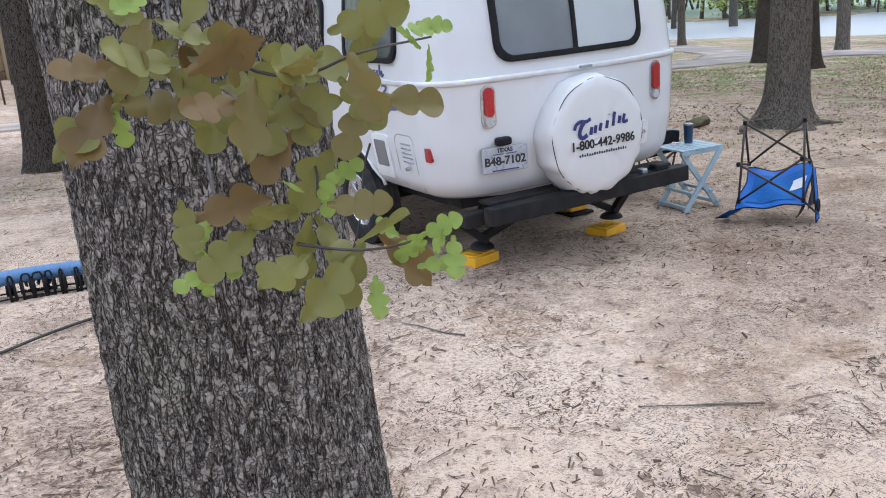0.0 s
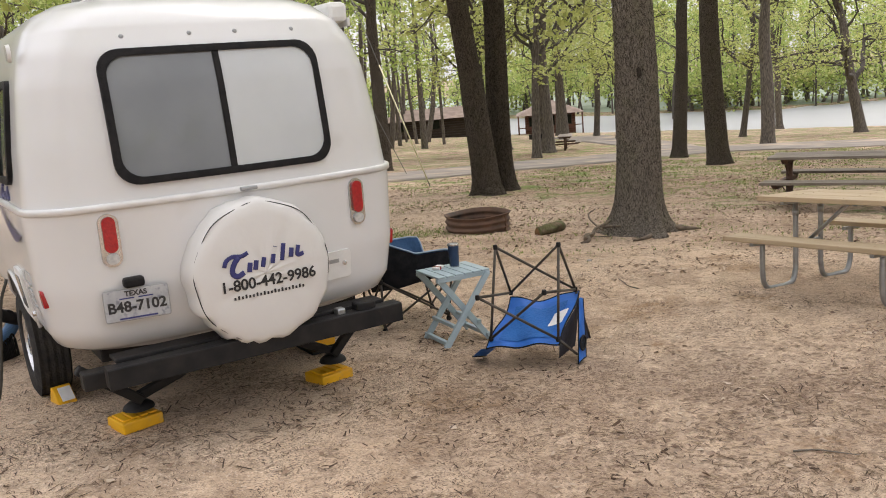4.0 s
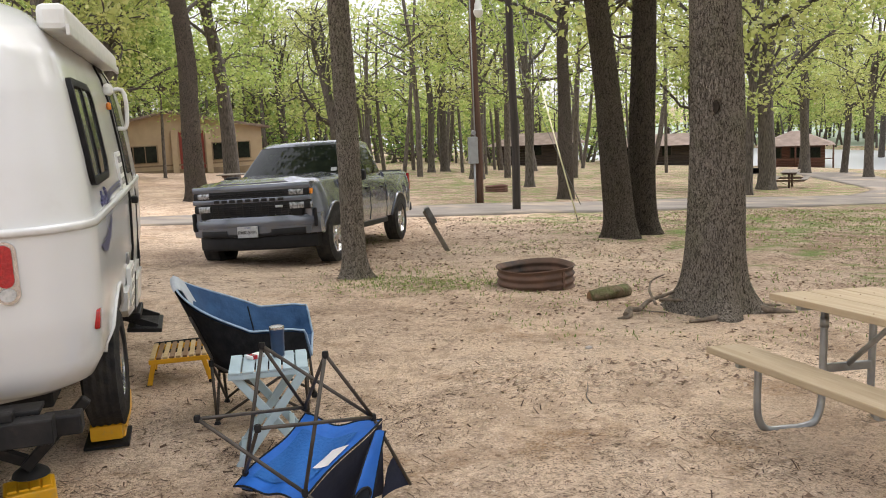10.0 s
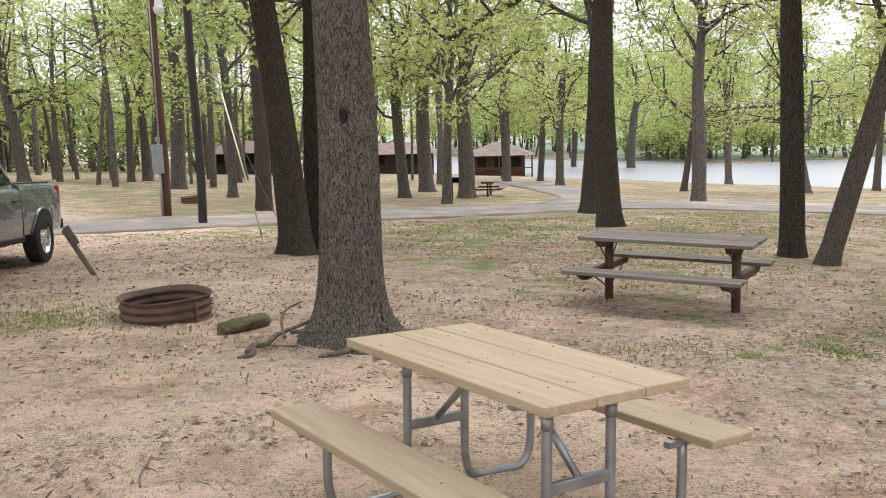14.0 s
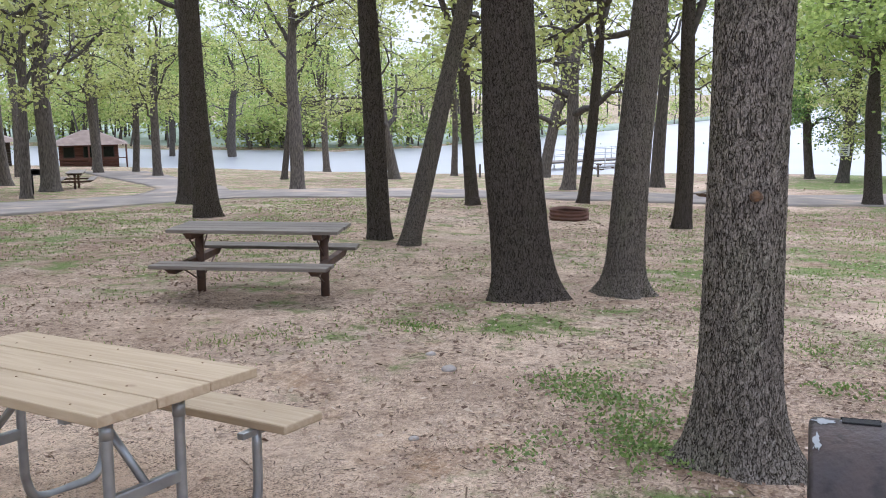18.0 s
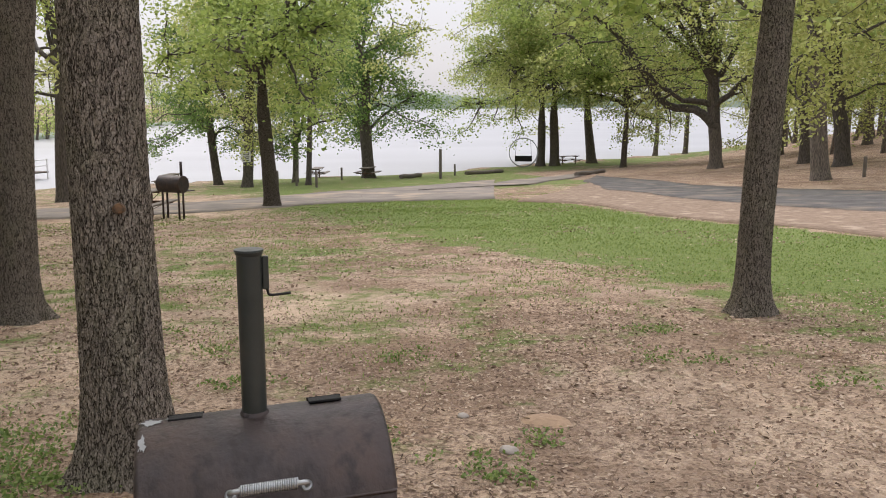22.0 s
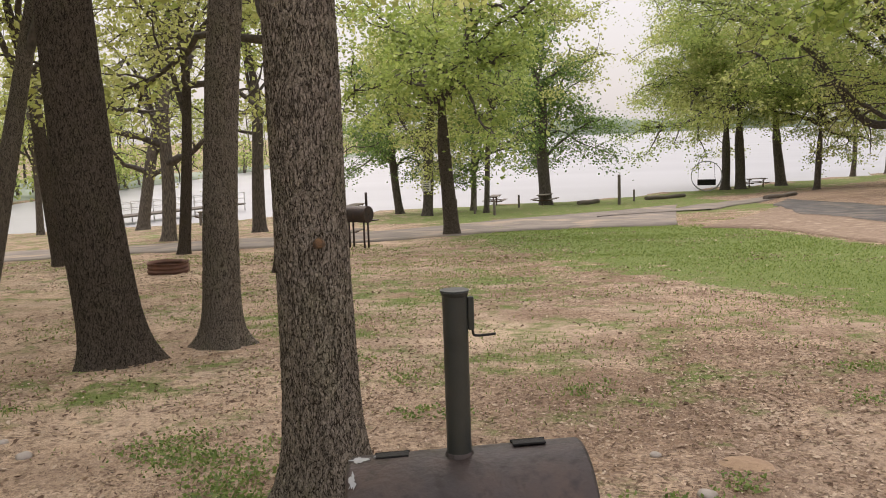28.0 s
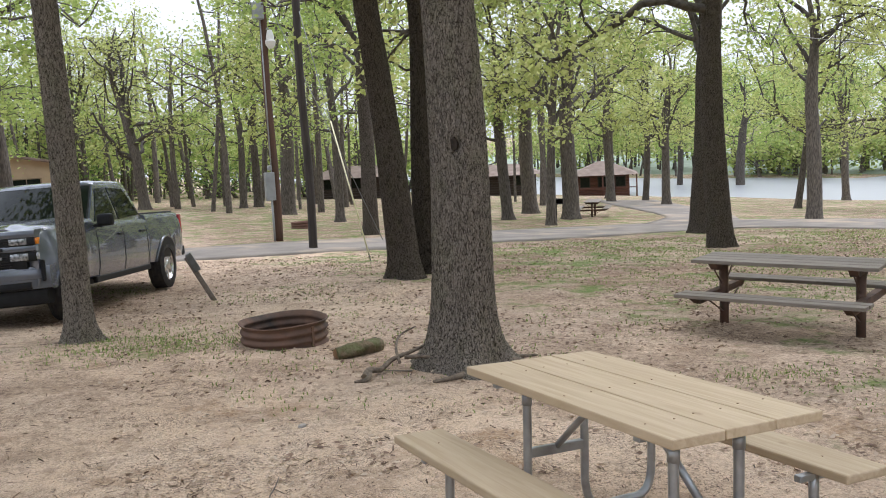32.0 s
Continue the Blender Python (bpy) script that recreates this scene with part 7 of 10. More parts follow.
PINE = wood_material("new_treated_pine", (0.385, 0.285, 0.175), (0.47, 0.365, 0.24), (0.17, 0.095, 0.045))
OLD_WOOD = wood_material("weathered_grey_boards", (0.15, 0.128, 0.105), (0.25, 0.215, 0.18), (0.06, 0.05, 0.04), 0.85, 34)
RUST_STEEL = material("rusty_brown_steel", (0.085, 0.05, 0.036), 0.75, 0.2, colour2=(0.13, 0.075, 0.05), scale=7, bump=0.2, spots=(0.045, 0.035, 0.03), spot_scale=5)
RING_STEEL = material("rusted_fire_ring_steel", (0.10, 0.062, 0.045), 0.75, 0.25, colour2=(0.16, 0.09, 0.06), scale=5, bump=0.25, spots=(0.05, 0.042, 0.038), spot_scale=3)
RING_RED = material("red_rusted_ring_steel", (0.17, 0.085, 0.06), 0.8, 0.1, colour2=(0.12, 0.062, 0.046), scale=5, bump=0.2, spots=(0.21, 0.115, 0.085), spot_scale=3)
ASH = material("cold_ash", (0.17, 0.16, 0.15), 0.95, colour2=(0.06, 0.055, 0.05), scale=12, bump=0.6)
SMOKER = material("heat_browned_black_steel", (0.040, 0.033, 0.034), 0.5, 0.35, colour2=(0.062, 0.042, 0.036), scale=7, bump=0.25, bump_scale=50, spots=(0.026, 0.020, 0.019), spot_scale=22, spot_at=(0.52, 0.7), stretch=(1, 1, 0.6))
PIPE_GREEN = material("dark_green_black_pipe", (0.030, 0.036, 0.034), 0.4, 0.3, colour2=(0.045, 0.05, 0.046), scale=7, bump=0.15, spots=(0.09, 0.06, 0.045), spot_scale=9, spot_at=(0.6, 0.8))
POLE_BROWN = material("creosoted_brown_pole", (0.105, 0.052, 0.032), 0.85, colour2=(0.07, 0.038, 0.026), scale=4, stretch=(6, 6, 0.4), bump=0.4)
POLE_DARK = material("dark_weathered_pole", (0.055, 0.045, 0.040), 0.88, colour2=(0.035, 0.029, 0.026), scale=4, stretch=(6, 6, 0.4), bump=0.4)
GREY_METAL = material("grey_metal_box", (0.33, 0.345, 0.35), 0.5, 0.2, colour2=(0.27, 0.28, 0.285), scale=5, bump=0.05)
GUARD = material("pale_yellow_guard", (0.68, 0.64, 0.40), 0.55, colour2=(0.60, 0.56, 0.36), scale=5)
CABLE = material("steel_cable", (0.25, 0.25, 0.24), 0.5, 0.5, scale=10)


hose_run()


def board(name, sx, sy, sz, at, parent, mat, bev=0.008):
    """A plank with its length along y, whose grain follows it."""
    ob = part(name, box(sx, sy, sz, (0, 0, 0), bev), mat, parent)
    ob.location = at
    return ob


def pine_table():
    c = (8.735, 3.784)
    t = thing("picnic_table", pose(*c, gz(*c) - 0.014, -2.0, 3.0, -2.7), "new pine picnic table on a galvanised pipe frame", "picnic table")
    L, Z, B = 1.50, 0.775, 0.472
    for k in (-1, 0, 1):
        top = board("top_plank", 0.247, L, 0.04, (0.2565 * k, 0.004 * k, Z - 0.02), t, PINE, 0.005)
        for y in (-0.52, 0.0, 0.52):
            for dx in (-0.07, 0.07):
                part("bolt_head", lathe([(0.0048, -0.002), (0.0044, 0.0015), (0.002, 0.0022), (0.001, 0.0023)], 8), STOOL_DARK, top).location = (dx, y + 0.02 * k, 0.0205)
    for s in (-1, 1):
        b = board("bench_plank", 0.26, L, 0.04, (0.667 * s + 0.032, 0.04, B - 0.02), t, PINE)
        for y in (-0.52, 0.52):
            part("bolt_head", lathe([(0.0048, -0.002), (0.0044, 0.0015), (0.002, 0.0022), (0.001, 0.0023)], 8), STOOL_DARK, b).location = (0, y, 0.0205)
    for y in (-0.52, 0.52):
        for s in (-1, 1):
            u = [(0.60 * s, y, B - 0.04), (0.60 * s, y, 0.17), (0.575 * s, y, 0.07), (0.52 * s, y, 0.028), (0.42 * s, y, 0.024), (0.30 * s, y, 0.024), (0.21 * s, y, 0.05), (0.175 * s, y, 0.14), (0.17 * s, y, 0.25), (0.17 * s, y, Z - 0.04)]
            part("frame_pipe", rod(curve_pts(u, 34), 0.022, 10), STEEL, t)
            part("bench_bracket", box(0.24, 0.035, 0.03, (0.62 * s, y, B - 0.055), 0.004), STEEL, t)
            part("pipe_clamp", rod([(0.17 * s, y, 0.60), (0.17 * s, y, 0.66)], 0.026, 10), STEEL, t)
        part("top_bracket", box(0.70, 0.04, 0.03, (0, y, Z - 0.055), 0.004), STEEL, t)
        part("cross_bar", box(0.34, 0.03, 0.05, (0, y, 0.36), 0.006), STEEL, t)
        s = -1 if y > 0 else 1
        part("brace", rod([(0, y, 0.37), (0, y + 0.40 * s, Z - 0.05)], 0.017, 8), STEEL, t)
    part("stiffener", box(0.28, 0.05, 0.04, (0, 0, Z - 0.06), 0.005), STEEL, t)


def old_table(x, y, turn, label, L=1.95, mat=None, post=None, group="old picnic tables", s=1.0):
    """A weathered plank table on two posts, with braced benches; long axis along y."""
    t = thing("picnic_table", pose(x, y, gz(x, y), 0, 0, turn), label, "picnic table", group)
    mat, post = mat or OLD_WOOD, post or RUST_STEEL
    for k in range(4):
        board("top_plank", 0.168, L, 0.04, (-0.264 + 0.176 * k, 0.01 * (k % 2), 0.755), t, mat)
    for q in (-1, 1):
        for k in range(2):
            board("bench_plank", 0.135, L, 0.04, (q * (0.58 + 0.145 * k), 0.012 * k, 0.44), t, mat)
    for e in (-0.72, 0.72):
        part("post", rod([(0, e, -0.1), (0, e, 0.73)], 0.05, 12), post, t)
        part("table_bearer", prism([(-0.34, 0.735), (0.34, 0.735), (0.26, 0.66), (-0.26, 0.66)], 0.09, "y", e - 0.045, 0.004), post, t)
        part("bench_bearer", prism([(-0.76, 0.42), (0.76, 0.42), (0.62, 0.34), (-0.62, 0.34)], 0.08, "y", e + 0.055 * (1 if e > 0 else -1) - 0.04, 0.004), post, t)
        for q in (-1, 1):
            part("brace", rod([(0.28 * q, e, 0.67), (0.04 * q, e, 0.46)], 0.009, 6), post, t)
            part("brace", rod([(0.45 * q, e, 0.36), (0.04 * q, e, 0.16)], 0.009, 6), post, t)
    return t


def fire_ring(x, y, r, h, mat, label):
    t = thing("fire_ring", pose(x, y, gz(x, y) - 0.02, 0, 0, 20), label, "fire ring", "fire rings")
    prof = []
    n = 26
    for k in range(n + 1):
        f = k / n
        prof.append((r + 0.012 * math.cos(f * 6 * math.pi) - 0.004, h * f))
    prof += [(r + 0.018, h + 0.004), (r + 0.012, h + 0.012), (r - 0.004, h + 0.006)]
    prof += [(a - 0.02, b) for a, b in prof[n - 1::-1]]
    b = lathe(prof, 48)
    for v in b.verts:
        a = math.atan2(v.co.y, v.co.x)
        k = 1 + 0.014 * math.sin(2 * a + 1) + 0.006 * math.sin(7 * a)
        v.co.x *= k
        v.co.y *= k
        v.co.z += 0.008 * math.sin(3 * a + 0.4) * v.co.z / h
    part("band", b, mat, t)
    d = lathe([(r - 0.03, 0.05), (r * 0.7, 0.07), (r * 0.35, 0.055), (0.01, 0.06)], 30)
    for v in d.verts:
        v.co.z += 0.02 * noise.noise(v.co * 7)
    part("ash_bed", d, ASH, t)
    part("seam_plate", box(0.035, 0.012, h * 0.86, (0, -r - 0.001, h * 0.48), 0.003), mat, t)
    return t


pine_table()
old_table(14.07, 7.20, 21.5, "weathered grey plank picnic table on rusty posts", 1.92)
old_table(33.0, 33.6, -45, "dark weathered picnic table beside the loop road")
old_table(8.6, 35.3, 60, "weathered picnic table far among the trees")
old_table(33.6, 5.7, 75, "weathered picnic table beside a grill by the road")
old_table(85.5, -22.6, 20, "grey picnic table on the lake shore")
old_table(70.5, -3.2, 70, "grey picnic table on the grass by the lake")
old_table(73.0, 0.4, 80, "grey picnic table at the water's edge")
old_table(66, 20, 50, "grey picnic table under the shore trees")
old_table(60, 9, 80, "grey picnic table under the shore trees")
old_table(50.5, -41.5, 35, "pale picnic table on the rise beyond the road")
old_table(1.7, 34.0, 70, "old picnic table under oaks near the tan building")
fire_ring(9.22, 9.62, 0.45, 0.25, RING_STEEL, "rusty brown corrugated steel fire ring on the sand")
fire_ring(26.3, 8.1, 0.47, 0.27, RING_RED, "reddish rusted steel fire ring near the road")
fire_ring(18.3, 33.2, 0.46, 0.30, RING_RED, "reddish rusted steel fire ring beyond the loop road")
fire_ring(41.5, -32.6, 0.46, 0.22, GREY_METAL, "grey steel fire ring on the leafy rise")
fire_ring(7.8, 34.3, 0.46, 0.28, RING_STEEL, "dark rusted fire ring beside a far picnic table")


MOSSY = material("mossy_dead_bark", (0.17, 0.125, 0.075), 0.95, colour2=(0.085, 0.075, 0.035), scale=16, bump=0.9, bump_scale=40, spots=(0.11, 0.115, 0.045), spot_scale=7, spot_at=(0.5, 0.65))
DEAD = material("grey_dead_wood", (0.20, 0.155, 0.115), 0.95, colour2=(0.10, 0.078, 0.058), scale=18, bump=0.8, bump_scale=50)


def log(x, y, turn, L, r, label, seed):
    t = thing("log", pose(x, y, gz(x, y) + r * 0.6, 0, 0, turn), label, "log")
    pts = curve_pts([(-0.01, -L / 2, -0.01), (0.035, -L / 5, 0.012), (0.03, L / 6, 0.012), (-0.035, L / 2, -0.012)], 30)
    b = rod(pts, r, 22)
    for v in b.verts:
        q = noise.noise(Vector((v.co.x * 14, v.co.y * 5 + seed, v.co.z * 14))) + 0.5 * noise.noise(v.co * 40)
        v.co.x *= 1 + 0.26 * q
        v.co.z *= 1 + 0.26 * q
    part("trunk_section", b, MOSSY, t)
    for s in (-1, 1):
        part("cut_end", lathe([(0.001, 0.004 * s), (r * 0.5, 0.003 * s), (r * 0.88, 0.0)], 18, "y"), STOOL_DARK, t).location = (-0.0225 - 0.0125 * s, s * (L / 2 + 0.002), -0.011)
    return t


log(9.58, 8.52, -80, 0.50, 0.072, "short mossy oak log lying beside the fire ring", 3)
branch = thing("fallen_branch", Matrix(), "crooked grey dead branch lying against the oak roots", "branch")
bz = gz(9.4, 7.4)
part("stem", rod(curve_pts([(9.12, 7.40, bz + 0.05), (9.2, 7.47, bz + 0.08), (9.32, 7.5, bz + 0.06), (9.48, 7.6, bz + 0.10), (9.66, 7.62, bz + 0.13), (9.9, 7.74, bz + 0.14)], 26), 0.03, 9, r_end=0.014), DEAD, branch)
part("twig", rod(curve_pts([(9.5, 7.5, bz + 0.09), (9.62, 7.80, bz + 0.15), (9.78, 8.02, bz + 0.20), (9.98, 8.10, bz + 0.235)], 14), 0.015, 7, r_end=0.007), DEAD, branch)
part("twig", rod(curve_pts([(9.2, 7.47, bz + 0.08), (9.13, 7.36, bz + 0.04), (9.02, 7.38, bz + 0.03)], 8), 0.03, 7, r_end=0.012), DEAD, branch)
part("twig", rod(curve_pts([(9.6, 7.6, bz + 0.1), (9.75, 7.5, bz + 0.10), (9.95, 7.35, bz + 0.06)], 8), 0.02, 7, r_end=0.01), DEAD, branch)
for pts, r0 in ((((10.1, 7.3), (9.92, 7.12), (9.75, 7.08), (9.6, 7.1)), 0.04), (((10.4, 7.35), (10.6, 7.18), (10.8, 7.1)), 0.05), (((10.45, 7.5), (10.7, 7.45), (10.92, 7.48)), 0.04)):
    rt = thing("surface_root", Matrix(), "gnarled grey surface root of the oak", "root", "roots of the oak")
    part("root", rod(curve_pts([(x, y, gz(x, y) + r0 * (0.9 - 0.35 * k)) for k, (x, y) in enumerate(pts)], 16), r0, 9, r_end=0.012), DEAD, rt)


# ---- the barrel smoker ----
def smoker():
    cx, cy = 8.72, 0.648
    t = thing("barrel_smoker", pose(cx, cy, gz(cx, cy), 0, 0, 5.5), "heat-browned black barrel smoker with a tall stovepipe", "smoker")
    zc, r, h = 0.787, 0.255, 0.302
    tilt = pose(0, 0, zc, -2.4, 0, 0)
    prof = [(0.01, -h), (r * 0.95, -h), (r * 0.985, -h + 0.005), (r, -h + 0.014), (r, h - 0.014), (r * 0.985, h - 0.005), (r * 0.95, h), (0.01, h)]
    low = lathe(prof, 64, "y")
    lid = lathe([(a + 0.005 if a > 0.1 else a, b * 1.012) for a, b in prof], 64, "y")
    bmesh.ops.bisect_plane(low, geom=list(low.verts) + list(low.edges) + list(low.faces), plane_co=(0, 0, 0), plane_no=(0.45, 0, 1), clear_outer=True)
    bmesh.ops.bisect_plane(lid, geom=list(lid.verts) + list(lid.edges) + list(lid.faces), plane_co=(0, 0, 0.004), plane_no=(-0.45, 0, -1), clear_outer=True)
    for b in (low, lid):
        for v in b.verts:
            v.co *= 1 + 0.006 * noise.noise(v.co * 6 + Vector((3, 1, 7)))
    part("barrel", low, SMOKER, t).matrix_basis = tilt
    cover = part("lid", lid, SMOKER, t, "browned steel lid with a pale scuff")
    cover.matrix_basis = tilt

    def on_lid(a, y, out):
        return (-(r + 0.005 + out) * math.cos(a), y, (r + 0.005 + out) * math.sin(a))

    e = radians(33)
    line = [on_lid(e, -0.088, -0.004), on_lid(e, -0.09, 0.035), on_lid(e, -0.082, 0.05), on_lid(e, -0.06, 0.052), on_lid(e, 0.06, 0.052), on_lid(e, 0.082, 0.05), on_lid(e, 0.09, 0.035), on_lid(e, 0.088, -0.004)]
    hd = part("handle", rod(curve_pts(line, 30), 0.0065, 8), STEEL, t)
    hd.matrix_basis = tilt
    at = on_lid(e, 0, 0.052)
    coil = [(at[0] + 0.0115 * math.cos(k * 1.05), -0.066 + 0.132 * k / 150, at[2] + 0.0115 * math.sin(k * 1.05)) for k in range(151)]
    part("coil_grip", rod(coil, 0.003, 5), STEEL, hd)
    for y in (-0.088, 0.088):
        part("handle_foot", lathe([(0.001, 0.006), (0.012, 0.005), (0.015, 0.0)], 12), STEEL, hd).matrix_basis = Matrix.Translation(on_lid(e, y, 0.001)) @ Euler((0, e - radians(90), 0)).to_matrix().to_4x4()
    for y, lift in ((-0.165, 0.005), (0.19, 0.001)):
        hg = part("hinge", box(0.05, 0.085, 0.006, (0.035, y, r + 0.002 + lift), 0.002, (0, 8, 0)), BLACK_RUBBER, t)
        hg.matrix_basis = tilt
        part("hinge_pin", rod([(0.066, y - 0.045, r - 0.004 + lift), (0.066, y + 0.045, r - 0.004 + lift)], 0.005, 8), BLACK_RUBBER, hg)
    part("lip", box(0.012, 2 * h, 0.009, (-r * 0.915, 0, r * 0.415), 0.003, (0, -24, 0)), SMOKER, t).matrix_basis = tilt
    st = new("stovepipe")
    st.parent = t
    foot, head = zc + r - 0.05, zc + r + 0.424
    part("pipe", lathe([(0.0315, foot), (0.0315, head), (0.0285, head), (0.0285, foot)], 32), PIPE_GREEN, st).location = (0.0, 0.028, 0)
    part("pipe_rim", lathe([(0.0315, head - 0.010), (0.0345, head - 0.006), (0.0345, head), (0.029, head + 0.002)], 32), PIPE_GREEN, st).location = (0.0, 0.028, 0)
    part("cap", lathe([(0.001, head + 0.002), (0.036, head + 0.001), (0.037, head - 0.003), (0.030, head - 0.006)], 32), PIPE_GREEN, st).location = (0.0, 0.028, 0.004)
    part("collar", lathe([(0.032, foot + 0.03), (0.040, foot + 0.035), (0.036, foot + 0.058), (0.0325, foot + 0.062)], 32), SMOKER, st).location = (0.0, 0.028, 0)
    part("damper_bracket", box(0.012, 0.016, 0.085, (-0.004, -0.011, head - 0.055), 0.003), PIPE_GREEN, st)
    part("damper_crank", rod(curve_pts([(-0.004, -0.014, head - 0.06), (-0.004, -0.015, head - 0.104), (-0.004, -0.026, head - 0.113), (-0.004, -0.072, head - 0.110)], 14), 0.0034, 7), BLACK_STEEL, st)
    for x in (-0.16, 0.16):
        for y in (-0.22, 0.22):
            part("leg", rod([(x, y, zc - 0.2), (x * 1.35, y * 1.1, 0.0)], 0.016, 8), BLACK_STEEL, t)
    part("shelf", box(0.40, 0.46, 0.012, (0, 0, 0.28), 0.003), BLACK_STEEL, t)
    part("fire_box_vent", lathe([(0.001, -0.01), (0.05, -0.008), (0.05, 0.0)], 18, "y"), SMOKER, t).location = (0, -h - 0.003, zc - 0.08)
    ring = np.linspace(0, 6.28, 40)[:-1]
    for a0, y0, sa, sy, k in ((93, 0.272, 0.085, 0.020, 0.0), (70, 0.288, 0.10, 0.008, 2.0), (96, 0.225, 0.03, 0.012, 4.0)):
        o = [(radians(a0) + sa * math.cos(q) * (1 + 0.35 * math.sin(3 * q + k) + 0.25 * math.sin(8 * q + k)), y0 + sy * math.sin(q) * (1 + 0.3 * math.cos(4 * q + k) + 0.3 * math.sin(9 * q))) for q in ring]
        part("pale_scuff", on_surface(lambda u, v, out: ((r + 0.0062 + out) * -math.cos(u), v, (r + 0.0062 + out) * math.sin(u)), o, 0.0012, 0.001, 2), GREY_METAL, t).matrix_basis = tilt
    return t


smoker()


def pedestal_grill(x, y, turn, label, group="pedestal grills"):
    t = thing("pedestal_grill", pose(x, y, gz(x, y), 0, 0, turn), label, "grill", group)
    part("post", rod([(0, 0, -0.1), (0, 0, 0.72)], 0.04, 10), BLACK_STEEL, t)
    b = box(0.5, 0.38, 0.02, (0, 0, 0.74), 0.004)
    for sx, sy, px, py in ((0.02, 0.38, -0.24, 0), (0.02, 0.38, 0.24, 0), (0.5, 0.02, 0, 0.18)):
        box(sx, sy, 0.22, (px, py, 0.85), 0.004, bm=b)
    part("fire_box", b, BLACK_STEEL, t)
    gr = part("grate", box(0.47, 0.34, 0.012, (0, 0, 0.94), 0.003), BLACK_STEEL, t)
    for k in range(7):
        part("grate_bar", rod([(-0.21 + 0.07 * k, -0.2, 0.955), (-0.21 + 0.07 * k, 0.17, 0.955)], 0.008, 6), BLACK_STEEL, gr)
    return t


def park_smoker(x, y, turn, label):
    t = thing("park_grill", pose(x, y, gz(x, y), 0, 0, turn), label, "grill")
    part("barrel", lathe([(0.01, -0.4), (0.24, -0.4), (0.25, -0.39), (0.25, 0.39), (0.24, 0.4), (0.01, 0.4)], 24, "x"), SMOKER, t).location = (0, 0, 1.0)
    part("chimney", rod([(-0.33, 0.0, 1.2), (-0.33, 0.0, 1.65)], 0.04, 10), SMOKER, t)
    for dx in (-0.28, 0.28):
        for dy in (-0.1, 0.1):
            part("leg", rod([(dx, dy, 0), (dx, dy, 0.85)], 0.03, 8), SMOKER, t)
    part("shelf", box(0.9, 0.25, 0.03, (0, -0.3, 0.8), 0.005), SMOKER, t)


park_smoker(32.6, 4.6, 60, "dark barrel grill on legs beside a picnic table")
pedestal_grill(40.6, -27.9, 30, "black pedestal grill on the leafy rise")
pedestal_grill(39.5, -35.0, 60, "black pedestal grill among far trees")
pedestal_grill(29.3, 31.6, 10, "black pedestal grill beside the loop road")


# ---- poles, guy wires, service box ----
def pole(x, y, r, h, mat, label, lean=(0, 0)):
    t = thing("utility_pole", Matrix.Translation((x, y, gz(x, y))), label, "pole", "poles beside the road")
    z = np.linspace(-0.4, h, 16)
    part("shaft", rod([(lean[0] * a + 0.03 * math.sin(a), lean[1] * a, a) for a in z], r, 16, r_end=r * 0.78), mat, t)
    return t


pa = pole(15.1, 26.75, 0.125, 12.5, POLE_BROWN, "reddish brown utility pole with a meter box and lamp")
pole(14.63, 22.7, 0.115, 9.5, POLE_DARK, "dark slim utility pole at the road edge")
mb = part("meter_box", box(0.30, 0.16, 0.85, (-0.20, -0.10, 1.72), 0.02), GREY_METAL, pa)
part("meter_dial", lathe([(0.001, -0.06), (0.07, -0.055), (0.08, 0.0)], 18, "y"), GREY_METAL, mb).location = (-0.20, -0.18, 2.28)
part("conduit", rod([(-0.17, -0.10, 0.0), (-0.17, -0.10, 1.35)], 0.035, 8), GREY_METAL, pa)
part("conduit", rod([(-0.12, -0.10, 2.1), (-0.10, -0.06, 6.8)], 0.022, 8), GREY_METAL, pa)
lm = part("lamp_bracket", rod([(0, 0, 6.35), (0.10, -0.16, 6.4)], 0.025, 8), GREY_METAL, pa)
part("lamp_globe", lathe([(0.001, 5.80), (0.07, 5.81), (0.14, 5.90), (0.16, 6.02), (0.12, 6.06), (0.11, 6.2), (0.07, 6.34), (0.001, 6.36)], 20), WHITE_PLASTIC, lm, "pale lamp globe").location = (0.12, -0.20, 0)
part("transformer_box", box(0.3, 0.25, 0.5, (-0.18, -0.15, 6.9), 0.03), GREY_METAL, pa)
for (x, y), hh, guard in (((14.2, 18.2), 11.8, True), ((17.6, 24.6), 7.6, False)):
    gw = thing("guy_wire", Matrix(), "steel guy wire with a pale yellow guard" if guard else "thin steel guy wire", "guy wire", "guy wires")
    a, b = np.array([x, y, gz(x, y)]), np.array([15.1, 26.7, gz(15.1, 26.75) + hh])
    part("wire", rod([a, b], 0.011, 5), CABLE, gw)
    if guard:
        part("guard", rod([a + (b - a) * 0.012, a + (b - a) * 0.27], 0.018, 8), GUARD, gw)
ow = thing("overhead_wire", Matrix(), "thin overhead electric wires between the poles", "wire")
for k, (p, q) in enumerate((((15.1, 26.7, 7.2), (14.6, 22.7, 7.6)), ((15.1, 26.8, 7.0), (60.0, 5.0, 2.6)), ((14.6, 22.7, 7.4), (-30, 16, 8.5)))):
    a, b = np.array(p), np.array(q)
    part("wire", rod([a + (b - a) * f - [0, 0, 2.2 * math.sin(math.pi * f) * np.linalg.norm(b - a) / 60] for f in np.linspace(0, 1, 20)], 0.012, 5), CABLE, ow)

